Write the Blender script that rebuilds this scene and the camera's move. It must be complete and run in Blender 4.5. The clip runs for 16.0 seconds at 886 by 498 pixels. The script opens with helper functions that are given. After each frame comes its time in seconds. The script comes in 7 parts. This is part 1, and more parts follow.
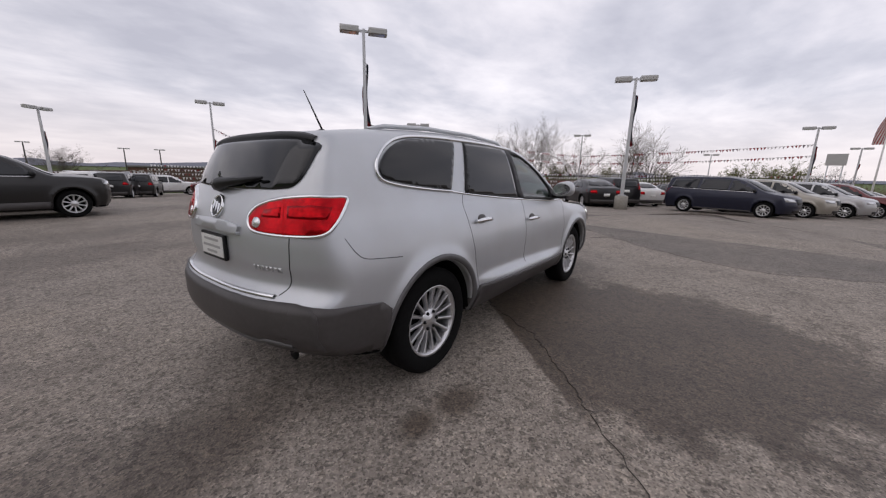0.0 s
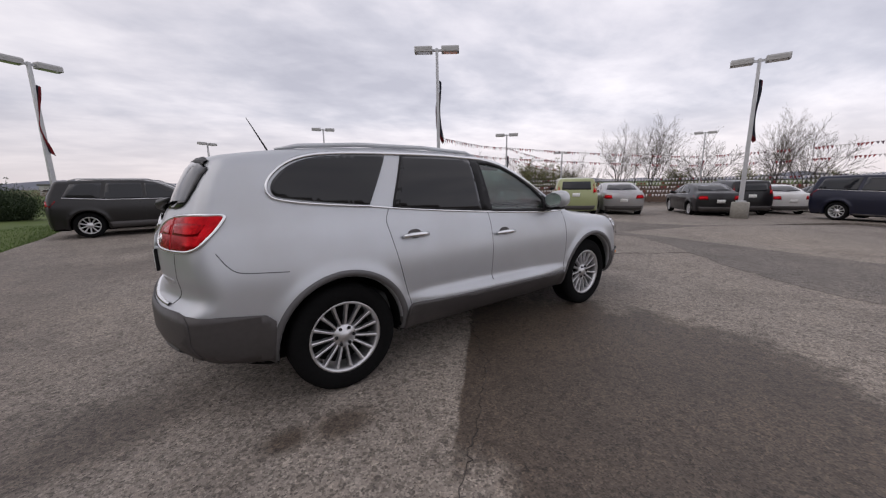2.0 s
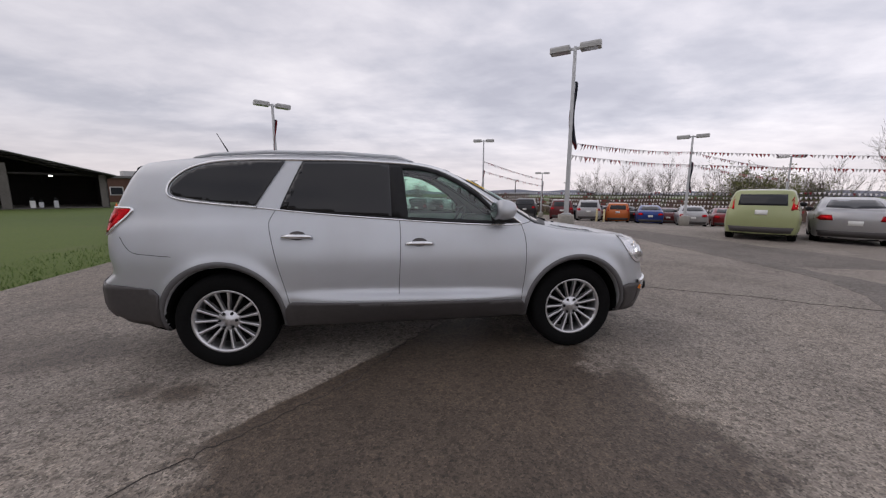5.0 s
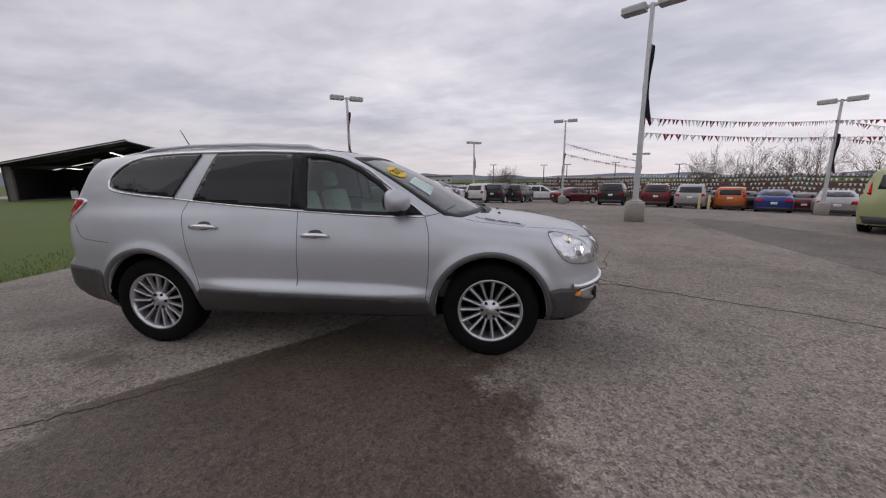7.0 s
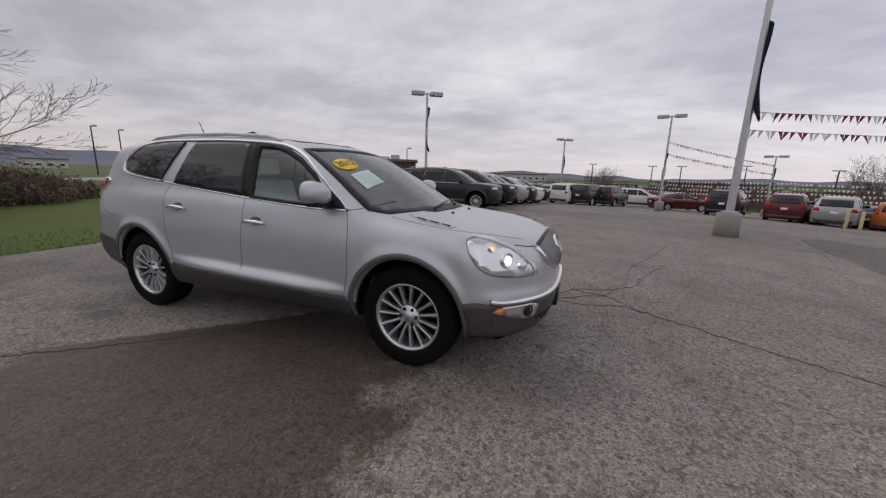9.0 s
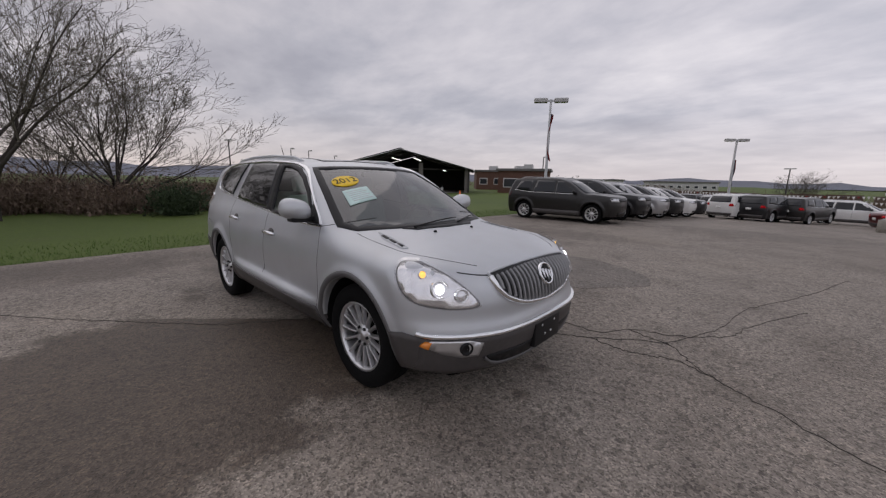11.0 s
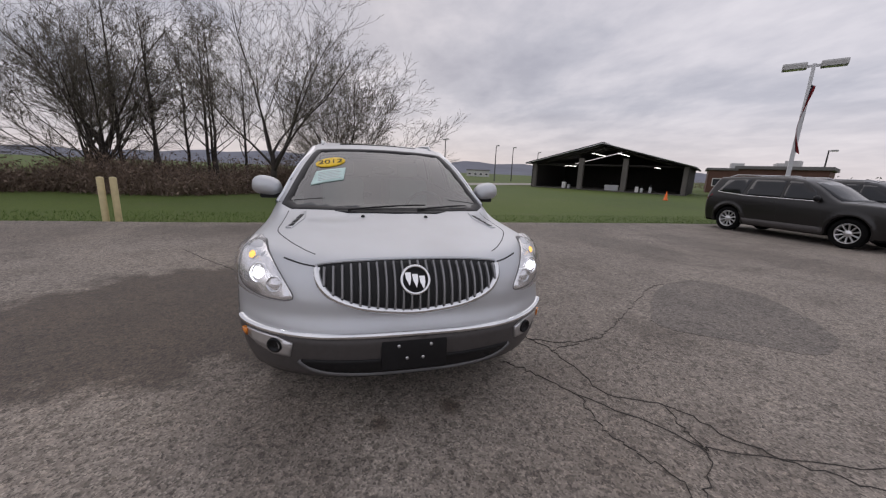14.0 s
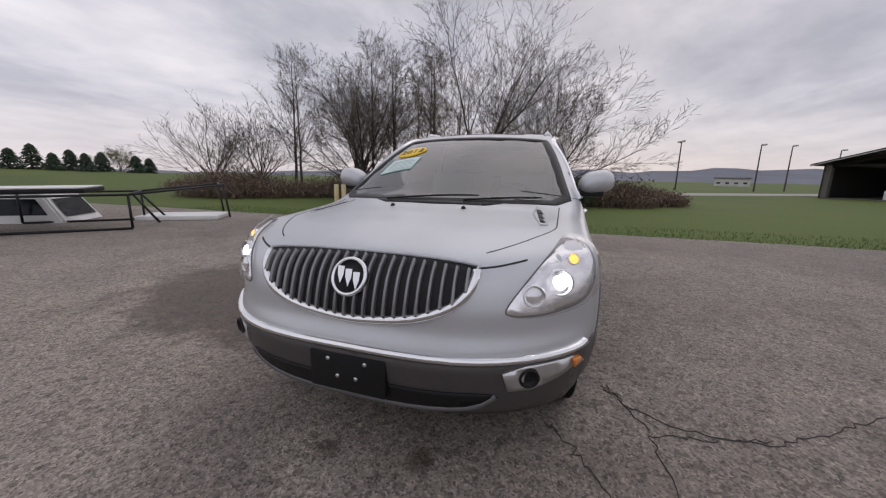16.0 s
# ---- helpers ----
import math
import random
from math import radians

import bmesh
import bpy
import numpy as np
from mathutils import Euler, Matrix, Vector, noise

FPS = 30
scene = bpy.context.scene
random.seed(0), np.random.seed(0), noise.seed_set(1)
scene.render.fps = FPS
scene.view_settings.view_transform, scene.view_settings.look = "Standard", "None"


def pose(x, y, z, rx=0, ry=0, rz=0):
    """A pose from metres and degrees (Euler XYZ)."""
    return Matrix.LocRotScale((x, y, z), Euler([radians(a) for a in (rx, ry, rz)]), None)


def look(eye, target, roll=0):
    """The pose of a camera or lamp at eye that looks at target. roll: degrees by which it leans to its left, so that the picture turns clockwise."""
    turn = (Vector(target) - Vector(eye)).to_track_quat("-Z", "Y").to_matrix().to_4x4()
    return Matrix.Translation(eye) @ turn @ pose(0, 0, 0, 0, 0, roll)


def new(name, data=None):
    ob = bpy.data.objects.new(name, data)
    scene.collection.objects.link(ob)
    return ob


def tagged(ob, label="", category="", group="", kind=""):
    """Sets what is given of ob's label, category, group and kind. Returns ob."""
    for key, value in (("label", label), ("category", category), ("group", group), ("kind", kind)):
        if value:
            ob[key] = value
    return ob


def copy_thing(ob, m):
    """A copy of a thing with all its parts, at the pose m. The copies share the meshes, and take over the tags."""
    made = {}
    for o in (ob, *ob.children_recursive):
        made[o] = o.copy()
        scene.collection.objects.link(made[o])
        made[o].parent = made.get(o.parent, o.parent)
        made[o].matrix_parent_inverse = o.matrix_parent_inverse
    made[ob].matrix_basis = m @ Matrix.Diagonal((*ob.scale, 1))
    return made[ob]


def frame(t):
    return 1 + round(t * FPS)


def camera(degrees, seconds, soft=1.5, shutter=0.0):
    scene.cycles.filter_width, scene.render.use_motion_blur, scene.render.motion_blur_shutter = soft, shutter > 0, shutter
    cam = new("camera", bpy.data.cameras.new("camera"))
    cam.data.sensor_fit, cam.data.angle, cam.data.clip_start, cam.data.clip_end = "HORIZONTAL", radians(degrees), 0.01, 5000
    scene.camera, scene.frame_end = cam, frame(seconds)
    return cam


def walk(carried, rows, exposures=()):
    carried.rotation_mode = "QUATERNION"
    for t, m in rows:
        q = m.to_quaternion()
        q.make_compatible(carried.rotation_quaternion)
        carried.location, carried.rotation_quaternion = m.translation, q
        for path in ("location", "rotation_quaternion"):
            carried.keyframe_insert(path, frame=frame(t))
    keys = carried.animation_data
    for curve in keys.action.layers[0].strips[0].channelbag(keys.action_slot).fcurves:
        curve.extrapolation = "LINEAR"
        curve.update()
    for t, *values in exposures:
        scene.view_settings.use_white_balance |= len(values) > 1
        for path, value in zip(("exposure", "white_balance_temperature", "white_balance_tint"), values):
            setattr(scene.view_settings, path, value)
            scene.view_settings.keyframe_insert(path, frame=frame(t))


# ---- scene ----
cam = camera(102.0, 16.0, soft=1.25)
PATH = [
    (0, (-3.447, -2.477, 1.464), (-1.883, -1.303, 1.045), 1.3),
    (0.5, (-3.261, -2.766, 1.483), (-1.717, -1.567, 1.059), -1.3),
    (1, (-3.016, -3.018, 1.482), (-1.617, -1.648, 1.073), 0.8),
    (1.5, (-2.700, -3.177, 1.469), (-1.418, -1.688, 1.098), 0.7),
    (2, (-2.388, -3.341, 1.489), (-1.223, -1.757, 1.124), -0.9),
    (2.5, (-2.023, -3.618, 1.499), (-1.018, -1.940, 1.083), 1.5),
    (3, (-1.656, -3.810, 1.467), (-0.688, -2.095, 1.117), 2.2),
    (3.5, (-1.216, -3.972, 1.498), (-0.393, -2.187, 1.132), -0.6),
    (3.7, (-1.088, -3.991, 1.481), (-0.362, -2.161, 1.129), -0.1),
    (5.8, (0.564, -3.989, 1.443), (0.660, -2.016, 1.126), -0.4),
    (6, (0.762, -3.933, 1.445), (0.801, -1.962, 1.109), -0.2),
    (6.5, (1.123, -3.823, 1.447), (1.031, -1.849, 1.140), -1.4),
    (7, (1.449, -3.763, 1.464), (1.227, -1.813, 1.081), -0.7),
    (7.5, (1.804, -3.616, 1.422), (1.484, -1.685, 1.013), -1.6),
    (8, (2.139, -3.477, 1.444), (1.699, -1.564, 1.061), -1.7),
    (8.5, (2.402, -3.409, 1.463), (1.781, -1.549, 1.070), -0.1),
    (8.7, (2.505, -3.345, 1.461), (1.851, -1.497, 1.064), 0.7),
    (10.8, (3.598, -2.483, 1.568), (2.348, -0.977, 1.159), 1.4),
    (11, (3.674, -2.368, 1.555), (2.335, -0.931, 1.179), 1.1),
    (11.5, (3.870, -2.088, 1.538), (2.341, -0.867, 1.125), 1.9),
    (12, (3.993, -1.740, 1.510), (2.402, -0.599, 1.104), 3.3),
    (12.5, (4.122, -1.410, 1.523), (2.472, -0.350, 1.131), 2.9),
    (13, (4.272, -1.105, 1.536), (2.483, -0.298, 1.156), 4.8),
    (13.5, (4.305, -0.734, 1.509), (2.447, -0.105, 1.115), 4.8),
    (14, (4.344, -0.354, 1.491), (2.457, 0.159, 1.067), 2.4),
    (14.5, (4.365, 0.039, 1.473), (2.429, 0.255, 1.021), 2.9),
    (15, (4.229, 0.357, 1.430), (2.282, 0.367, 0.973), 4.9),
    (15.5, (3.979, 0.630, 1.375), (2.048, 0.369, 0.921), 2.2),
    (16, (3.745, 0.824, 1.320), (1.884, 0.207, 0.926), 1.0),
]
walk(cam, [(t, look(eye, target, roll)) for t, eye, target, roll in PATH],
     ((0.0, 0.22, 6560, 16), (3.5, 0.25, 6560, 16), (7.0, 0.10, 6520, 16), (11.0, 0.0, 6560, 16), (13.0, 0.13, 6560, 16), (16.0, 0.22, 6560, 16)))


# ---------------------------------------------------------------- sky and light
SUN_AZ, SUN_EL = 175.0, 24.0
world = bpy.data.worlds.new("overcast_sky")
scene.world = world
world.use_nodes = True
wt = world.node_tree
wt.nodes.clear()


def wnode(kind, **kw):
    n = wt.nodes.new(kind)
    for k, v in kw.items():
        n.inputs[k].default_value = v
    return n


def wmath(op, a, b=None, clamp=False):
    n = wt.nodes.new("ShaderNodeMath")
    n.operation, n.use_clamp = op, clamp
    for i, v in enumerate((a, b)):
        if v is None:
            continue
        if isinstance(v, (int, float)):
            n.inputs[i].default_value = v
        else:
            wt.links.new(v, n.inputs[i])
    return n.outputs[0]


sky = wt.nodes.new("ShaderNodeTexSky")
sky.sky_type, sky.sun_disc = "NISHITA", False
sky.sun_elevation, sky.sun_rotation = radians(SUN_EL), radians(90 - SUN_AZ)
tc = wt.nodes.new("ShaderNodeTexCoord")
sep = wt.nodes.new("ShaderNodeSeparateXYZ")
wt.links.new(tc.outputs["Generated"], sep.inputs[0])
zc = wmath("ADD", wmath("MAXIMUM", sep.outputs[2], 0.0), 0.16)
comb = wt.nodes.new("ShaderNodeCombineXYZ")
wt.links.new(wmath("DIVIDE", sep.outputs[0], zc), comb.inputs[0])
wt.links.new(wmath("DIVIDE", sep.outputs[1], zc), comb.inputs[1])
mp = wt.nodes.new("ShaderNodeMapping")
mp.inputs["Rotation"].default_value[2] = radians(28)
mp.inputs["Scale"].default_value = (0.75, 1.0, 1.0)
mp.inputs["Location"].default_value = (3.1, 1.7, 0.0)
wt.links.new(comb.outputs[0], mp.inputs[0])
n1 = wnode("ShaderNodeTexNoise", Scale=0.9, Detail=7.0, Roughness=0.56, Distortion=0.15)
n2 = wnode("ShaderNodeTexNoise", Scale=3.4, Detail=5.0, Roughness=0.55, Distortion=0.2)
wt.links.new(mp.outputs[0], n1.inputs["Vector"])
wt.links.new(mp.outputs[0], n2.inputs["Vector"])
mixn = wmath("ADD", wmath("MULTIPLY", n1.outputs[0], 0.72), wmath("MULTIPLY", n2.outputs[0], 0.28))
ramp = wt.nodes.new("ShaderNodeValToRGB")
wt.links.new(mixn, ramp.inputs[0])
el = ramp.color_ramp.elements
el[0].position, el[0].color = 0.36, (0.47, 0.49, 0.555, 1)
el[1].position, el[1].color = 0.66, (0.88, 0.88, 0.905, 1)
for pos, col in ((0.45, (0.565, 0.585, 0.645, 1)), (0.52, (0.675, 0.685, 0.735, 1)), (0.585, (0.77, 0.775, 0.815, 1))):
    e = el.new(pos)
    e.color = col
# low on the sky the cloud thins to a warm pale band
band = wt.nodes.new("ShaderNodeMapRange")
wt.links.new(sep.outputs[2], band.inputs[0])
band.inputs[1].default_value, band.inputs[2].default_value = 0.0, 0.16
band.inputs[3].default_value, band.inputs[4].default_value = 0.75, 0.0
low = wt.nodes.new("ShaderNodeMixRGB")
low.inputs[2].default_value = (0.80, 0.745, 0.735, 1)
wt.links.new(band.outputs[0], low.inputs[0])
wt.links.new(ramp.outputs[0], low.inputs[1])
hazy = wt.nodes.new("ShaderNodeMixRGB")
hazy.blend_type, hazy.inputs[0].default_value = "ADD", 0.005
wt.links.new(low.outputs[0], hazy.inputs[1])
wt.links.new(sky.outputs[0], hazy.inputs[2])
bg = wt.nodes.new("ShaderNodeBackground")
bg.inputs[1].default_value = 0.92
# the cloud is thicker towards the west
west = wt.nodes.new("ShaderNodeMapRange")
wt.links.new(sep.outputs[0], west.inputs[0])
west.inputs[1].default_value, west.inputs[2].default_value = -0.9, 0.5
west.inputs[3].default_value, west.inputs[4].default_value = 0.80, 1.06
thick = wt.nodes.new("ShaderNodeVectorMath")
thick.operation = "SCALE"
wt.links.new(hazy.outputs[0], thick.inputs[0])
wt.links.new(west.outputs[0], thick.inputs["Scale"])
wt.links.new(thick.outputs[0], bg.inputs[0])
wout = wt.nodes.new("ShaderNodeOutputWorld")
wt.links.new(bg.outputs[0], wout.inputs[0])

sun_data = bpy.data.lights.new("sun", "SUN")
sun_data.energy, sun_data.angle, sun_data.color = 0.42, radians(75), (1.0, 0.95, 0.9)
sun = new("sun", sun_data)
az, elv = radians(SUN_AZ), radians(SUN_EL + 14)
sun.matrix_world = look((0, 0, 0), (-math.cos(az) * math.cos(elv), -math.sin(az) * math.cos(elv), -math.sin(elv)))
scene.view_settings.exposure = 0.0


# ---------------------------------------------------------------- materials
def material(name):
    m = bpy.data.materials.new(name)
    m.use_nodes = True
    nt = m.node_tree
    return m, nt, nt.nodes["Principled BSDF"]


def coords(nt, kind="Object"):
    return nt.nodes.new("ShaderNodeTexCoord").outputs[kind]


def tex(nt, vec, kind="Noise", scale=5.0, detail=4.0, rough=0.55):
    n = nt.nodes.new("ShaderNodeTex" + kind)
    n.inputs["Scale"].default_value = scale
    if kind == "Noise":
        n.inputs["Detail"].default_value, n.inputs["Roughness"].default_value = detail, rough
    if vec is not None:
        nt.links.new(vec, n.inputs["Vector"])
    return n


def ramp_of(nt, fac, stops):
    r = nt.nodes.new("ShaderNodeValToRGB")
    nt.links.new(fac, r.inputs[0])
    e = r.color_ramp.elements
    for i, (p, c) in enumerate(stops):
        el_ = e[i] if i < 2 else e.new(p)
        el_.position, el_.color = p, (*c, 1) if len(c) == 3 else c
    return r.outputs[0]


def mixc(nt, fac, a, b, mode="MIX"):
    n = nt.nodes.new("ShaderNodeMixRGB")
    n.blend_type = mode
    for i, v in enumerate((fac, a, b)):
        if isinstance(v, (int, float)):
            n.inputs[i].default_value = v
        elif isinstance(v, tuple):
            n.inputs[i].default_value = (*v, 1)
        else:
            nt.links.new(v, n.inputs[i])
    return n.outputs[0]


def mathn(nt, op, a, b=0.0, clamp=False):
    n = nt.nodes.new("ShaderNodeMath")
    n.operation, n.use_clamp = op, clamp
    for i, v in enumerate((a, b)):
        if isinstance(v, (int, float)):
            n.inputs[i].default_value = v
        else:
            nt.links.new(v, n.inputs[i])
    return n.outputs[0]


def bump(nt, bsdf, height, strength=0.3, dist=0.01):
    b = nt.nodes.new("ShaderNodeBump")
    b.inputs["Strength"].default_value, b.inputs["Distance"].default_value = strength, dist
    nt.links.new(height, b.inputs["Height"])
    nt.links.new(b.outputs[0], bsdf.inputs["Normal"])


def simple(name, col, rough=0.5, metal=0.0, var=0.12, scale=12.0, coat=0.0, bumps=0.0, trans=0.0, ior=1.45, emit=None, spec=0.5):
    """A plain surface with two scales of unevenness in colour and gloss."""
    m, nt, b = material(name)
    v = coords(nt)
    a, c = tex(nt, v, scale=scale, detail=5), tex(nt, v, scale=scale * 0.13, detail=3)
    f = mathn(nt, "ADD", mathn(nt, "MULTIPLY", a.outputs[0], 0.6), mathn(nt, "MULTIPLY", c.outputs[0], 0.4))
    lo, hi = tuple(x * (1 - var) for x in col), tuple(min(1, x * (1 + var)) for x in col)
    nt.links.new(ramp_of(nt, f, [(0.3, lo), (0.7, hi)]), b.inputs["Base Color"])
    b.inputs["Roughness"].default_value, b.inputs["Metallic"].default_value = rough, metal
    b.inputs["Coat Weight"].default_value, b.inputs["Coat Roughness"].default_value = coat, 0.06
    b.inputs["Transmission Weight"].default_value, b.inputs["IOR"].default_value = trans, ior
    b.inputs["Specular IOR Level"].default_value = spec
    if bumps:
        bump(nt, b, a.outputs[0], bumps, 0.01)
    if emit:
        b.inputs["Emission Color"].default_value = (*emit[0], 1)
        b.inputs["Emission Strength"].default_value = emit[1]
    return m


def paint(name, col, metal=0.55, rough=0.36, coat=0.8):
    m, nt, b = material(name)
    v = coords(nt)
    fl = tex(nt, v, "Voronoi", scale=900)
    dirt = tex(nt, v, scale=2.2, detail=6)
    c = mixc(nt, 0.06, col, fl.outputs["Color"], "OVERLAY")
    d = ramp_of(nt, dirt.outputs[0], [(0.35, (1, 1, 1)), (0.8, (0.90, 0.885, 0.87))])
    nt.links.new(mixc(nt, 1.0, c, d, "MULTIPLY"), b.inputs["Base Color"])
    nt.links.new(mathn(nt, "ADD", mathn(nt, "MULTIPLY", dirt.outputs[0], 0.14), rough - 0.07), b.inputs["Roughness"])
    b.inputs["Metallic"].default_value = metal
    b.inputs["Coat Weight"].default_value, b.inputs["Coat Roughness"].default_value = coat, 0.07
    return m


def asphalt(name, light, dark, patches=(), tone=1.0):
    """Worn asphalt: stones a centimetre across in binder, tar spots, damp places with ragged edges."""
    m, nt, b = material(name)
    v = coords(nt)
    st = tex(nt, v, "Voronoi", scale=90)
    fine = tex(nt, v, scale=60, detail=3)
    mid = tex(nt, v, scale=1.3, detail=6, rough=0.6)
    big = tex(nt, v, scale=0.16, detail=5, rough=0.55)
    sepc = nt.nodes.new("ShaderNodeSeparateColor")
    nt.links.new(st.outputs["Color"], sepc.inputs[0])
    stone = ramp_of(nt, sepc.outputs[0], [(0.0, dark), (0.22, tuple(0.45 * a + 0.55 * c for a, c in zip(light, dark))), (0.40, tuple(0.88 * x for x in light)), (0.78, light), (0.84, tuple(1.24 * x for x in light)), (1.0, tuple(1.48 * x for x in light))])
    grit = tex(nt, v, "Voronoi", scale=31)
    sepg = nt.nodes.new("ShaderNodeSeparateColor")
    nt.links.new(grit.outputs["Color"], sepg.inputs[0])
    base = mixc(nt, 0.75, mixc(nt, fine.outputs[0], dark, light), stone)
    base = mixc(nt, 1.0, base, ramp_of(nt, sepg.outputs[1], [(0.09, (0.64, 0.63, 0.62)), (0.24, (0.96, 0.96, 0.96)), (0.84, (1.02, 1.02, 1.02)), (0.95, (1.22, 1.20, 1.18))]), "MULTIPLY")
    base = mixc(nt, 1.0, base, ramp_of(nt, mid.outputs[0], [(0.30, (0.80, 0.79, 0.78)), (0.52, (1, 1, 1)), (0.75, (1.08, 1.07, 1.05))]), "MULTIPLY")
    base = mixc(nt, 1.0, base, ramp_of(nt, big.outputs[0], [(0.36, (0.83, 0.815, 0.80)), (0.5, (1, 1, 1)), (0.68, (1.16, 1.14, 1.10))]), "MULTIPLY")
    damp = None
    sx = nt.nodes.new("ShaderNodeSeparateXYZ")
    nt.links.new(v, sx.inputs[0])
    ragged = tex(nt, v, scale=2.6, detail=9, rough=0.72)
    for cx, cy, rx, ry, ang, amount, soft, *border in patches:
        ca, sa = math.cos(radians(ang)), math.sin(radians(ang))
        dx, dy = mathn(nt, "SUBTRACT", sx.outputs[0], cx), mathn(nt, "SUBTRACT", sx.outputs[1], cy)
        u = mathn(nt, "DIVIDE", mathn(nt, "ADD", mathn(nt, "MULTIPLY", dx, ca), mathn(nt, "MULTIPLY", dy, sa)), rx)
        w = mathn(nt, "DIVIDE", mathn(nt, "SUBTRACT", mathn(nt, "MULTIPLY", dy, ca), mathn(nt, "MULTIPLY", dx, sa)), ry)
        r = mathn(nt, "SQRT", mathn(nt, "ADD", mathn(nt, "MULTIPLY", u, u), mathn(nt, "MULTIPLY", w, w)))
        r = mathn(nt, "ADD", r, mathn(nt, "MULTIPLY", mathn(nt, "SUBTRACT", ragged.outputs[0], 0.5), 1.1))
        mr = nt.nodes.new("ShaderNodeMapRange")
        nt.links.new(r, mr.inputs[0])
        mr.inputs[1].default_value, mr.inputs[2].default_value = 1.0 - soft, 1.0 + soft
        mr.inputs[3].default_value, mr.inputs[4].default_value = amount, 0.0
        spot = mr.outputs[0]
        for nx, ny, off in border:
            side = mathn(nt, "ADD", mathn(nt, "MULTIPLY", sx.outputs[0], nx), mathn(nt, "ADD", mathn(nt, "MULTIPLY", sx.outputs[1], ny), -off))
            side = mathn(nt, "ADD", side, mathn(nt, "MULTIPLY", mathn(nt, "SUBTRACT", ragged.outputs[0], 0.5), 0.10))
            eg = nt.nodes.new("ShaderNodeMapRange")
            nt.links.new(side, eg.inputs[0])
            eg.inputs[1].default_value, eg.inputs[2].default_value = -0.012, 0.012
            spot = mathn(nt, "MULTIPLY", spot, eg.outputs[0])
        damp = spot if damp is None else mathn(nt, "MAXIMUM", damp, spot)
    rough = mathn(nt, "ADD", mathn(nt, "MULTIPLY", fine.outputs[0], 0.2), 0.72)
    if damp is not None:
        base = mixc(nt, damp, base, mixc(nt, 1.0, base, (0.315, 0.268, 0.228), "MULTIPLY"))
        rough = mathn(nt, "SUBTRACT", rough, mathn(nt, "MULTIPLY", damp, 0.26))
    nt.links.new(base, b.inputs["Base Color"])
    nt.links.new(rough, b.inputs["Roughness"])
    h = mathn(nt, "ADD", st.outputs["Distance"], mathn(nt, "MULTIPLY", fine.outputs[0], 0.5))
    bump(nt, b, h, 0.55, 0.005)
    return m


def grassy(name):
    m, nt, b = material(name)
    v = coords(nt)
    a, c, d = tex(nt, v, scale=26, detail=6), tex(nt, v, scale=0.5, detail=5), tex(nt, v, scale=0.07, detail=4)
    g = ramp_of(nt, a.outputs[0], [(0.3, (0.046, 0.078, 0.006)), (0.55, (0.078, 0.120, 0.009)), (0.8, (0.118, 0.150, 0.02))])
    dry = ramp_of(nt, c.outputs[0], [(0.56, (0, 0, 0)), (0.78, (0.5, 0.5, 0.5))])
    g = mixc(nt, dry, g, (0.105, 0.105, 0.04))
    g = mixc(nt, 1.0, g, ramp_of(nt, d.outputs[0], [(0.35, (0.75, 0.8, 0.7)), (0.65, (1.1, 1.05, 1.0))]), "MULTIPLY")
    nt.links.new(g, b.inputs["Base Color"])
    b.inputs["Roughness"].default_value = 0.9
    bump(nt, b, a.outputs[0], 0.25, 0.02)
    return m


def glass(name, tint, rough=0.02, clear=True, shine=0.075):
    m, nt, b = material(name)
    v = coords(nt)
    n = tex(nt, v, scale=3.0, detail=4)
    nt.links.new(ramp_of(nt, n.outputs[0], [(0.3, tuple(x * 0.9 for x in tint)), (0.7, tint)]), b.inputs["Base Color"])
    b.inputs["Roughness"].default_value, b.inputs["IOR"].default_value = rough, 1.48
    if clear:
        thin = nt.nodes.new("ShaderNodeBsdfTransparent")
        thin.inputs[0].default_value = (*tint, 1)
        gl = nt.nodes.new("ShaderNodeBsdfGlossy")
        gl.inputs["Roughness"].default_value = rough
        lw = nt.nodes.new("ShaderNodeLayerWeight")
        lw.inputs[0].default_value = 0.5
        gloss = mathn(nt, "ADD", mathn(nt, "MULTIPLY", mathn(nt, "POWER", lw.outputs["Facing"], 4.0), 0.85), shine, True)
        mx = nt.nodes.new("ShaderNodeMixShader")
        nt.links.new(gloss, mx.inputs[0])
        nt.links.new(thin.outputs[0], mx.inputs[1])
        nt.links.new(gl.outputs[0], mx.inputs[2])
        nt.links.new(mx.outputs[0], nt.nodes["Material Output"].inputs[0])
    return m


def varied(name, stops, rough=0.85, scale=30):
    """Colour varied piece by piece (islands of one mesh) and by fine grain."""
    m, nt, b = material(name)
    geo = nt.nodes.new("ShaderNodeNewGeometry")
    g = tex(nt, coords(nt), scale=scale, detail=4)
    f = mathn(nt, "ADD", mathn(nt, "MULTIPLY", geo.outputs["Random Per Island"], 0.75), mathn(nt, "MULTIPLY", g.outputs[0], 0.25))
    nt.links.new(ramp_of(nt, f, stops), b.inputs["Base Color"])
    b.inputs["Roughness"].default_value = rough
    return m


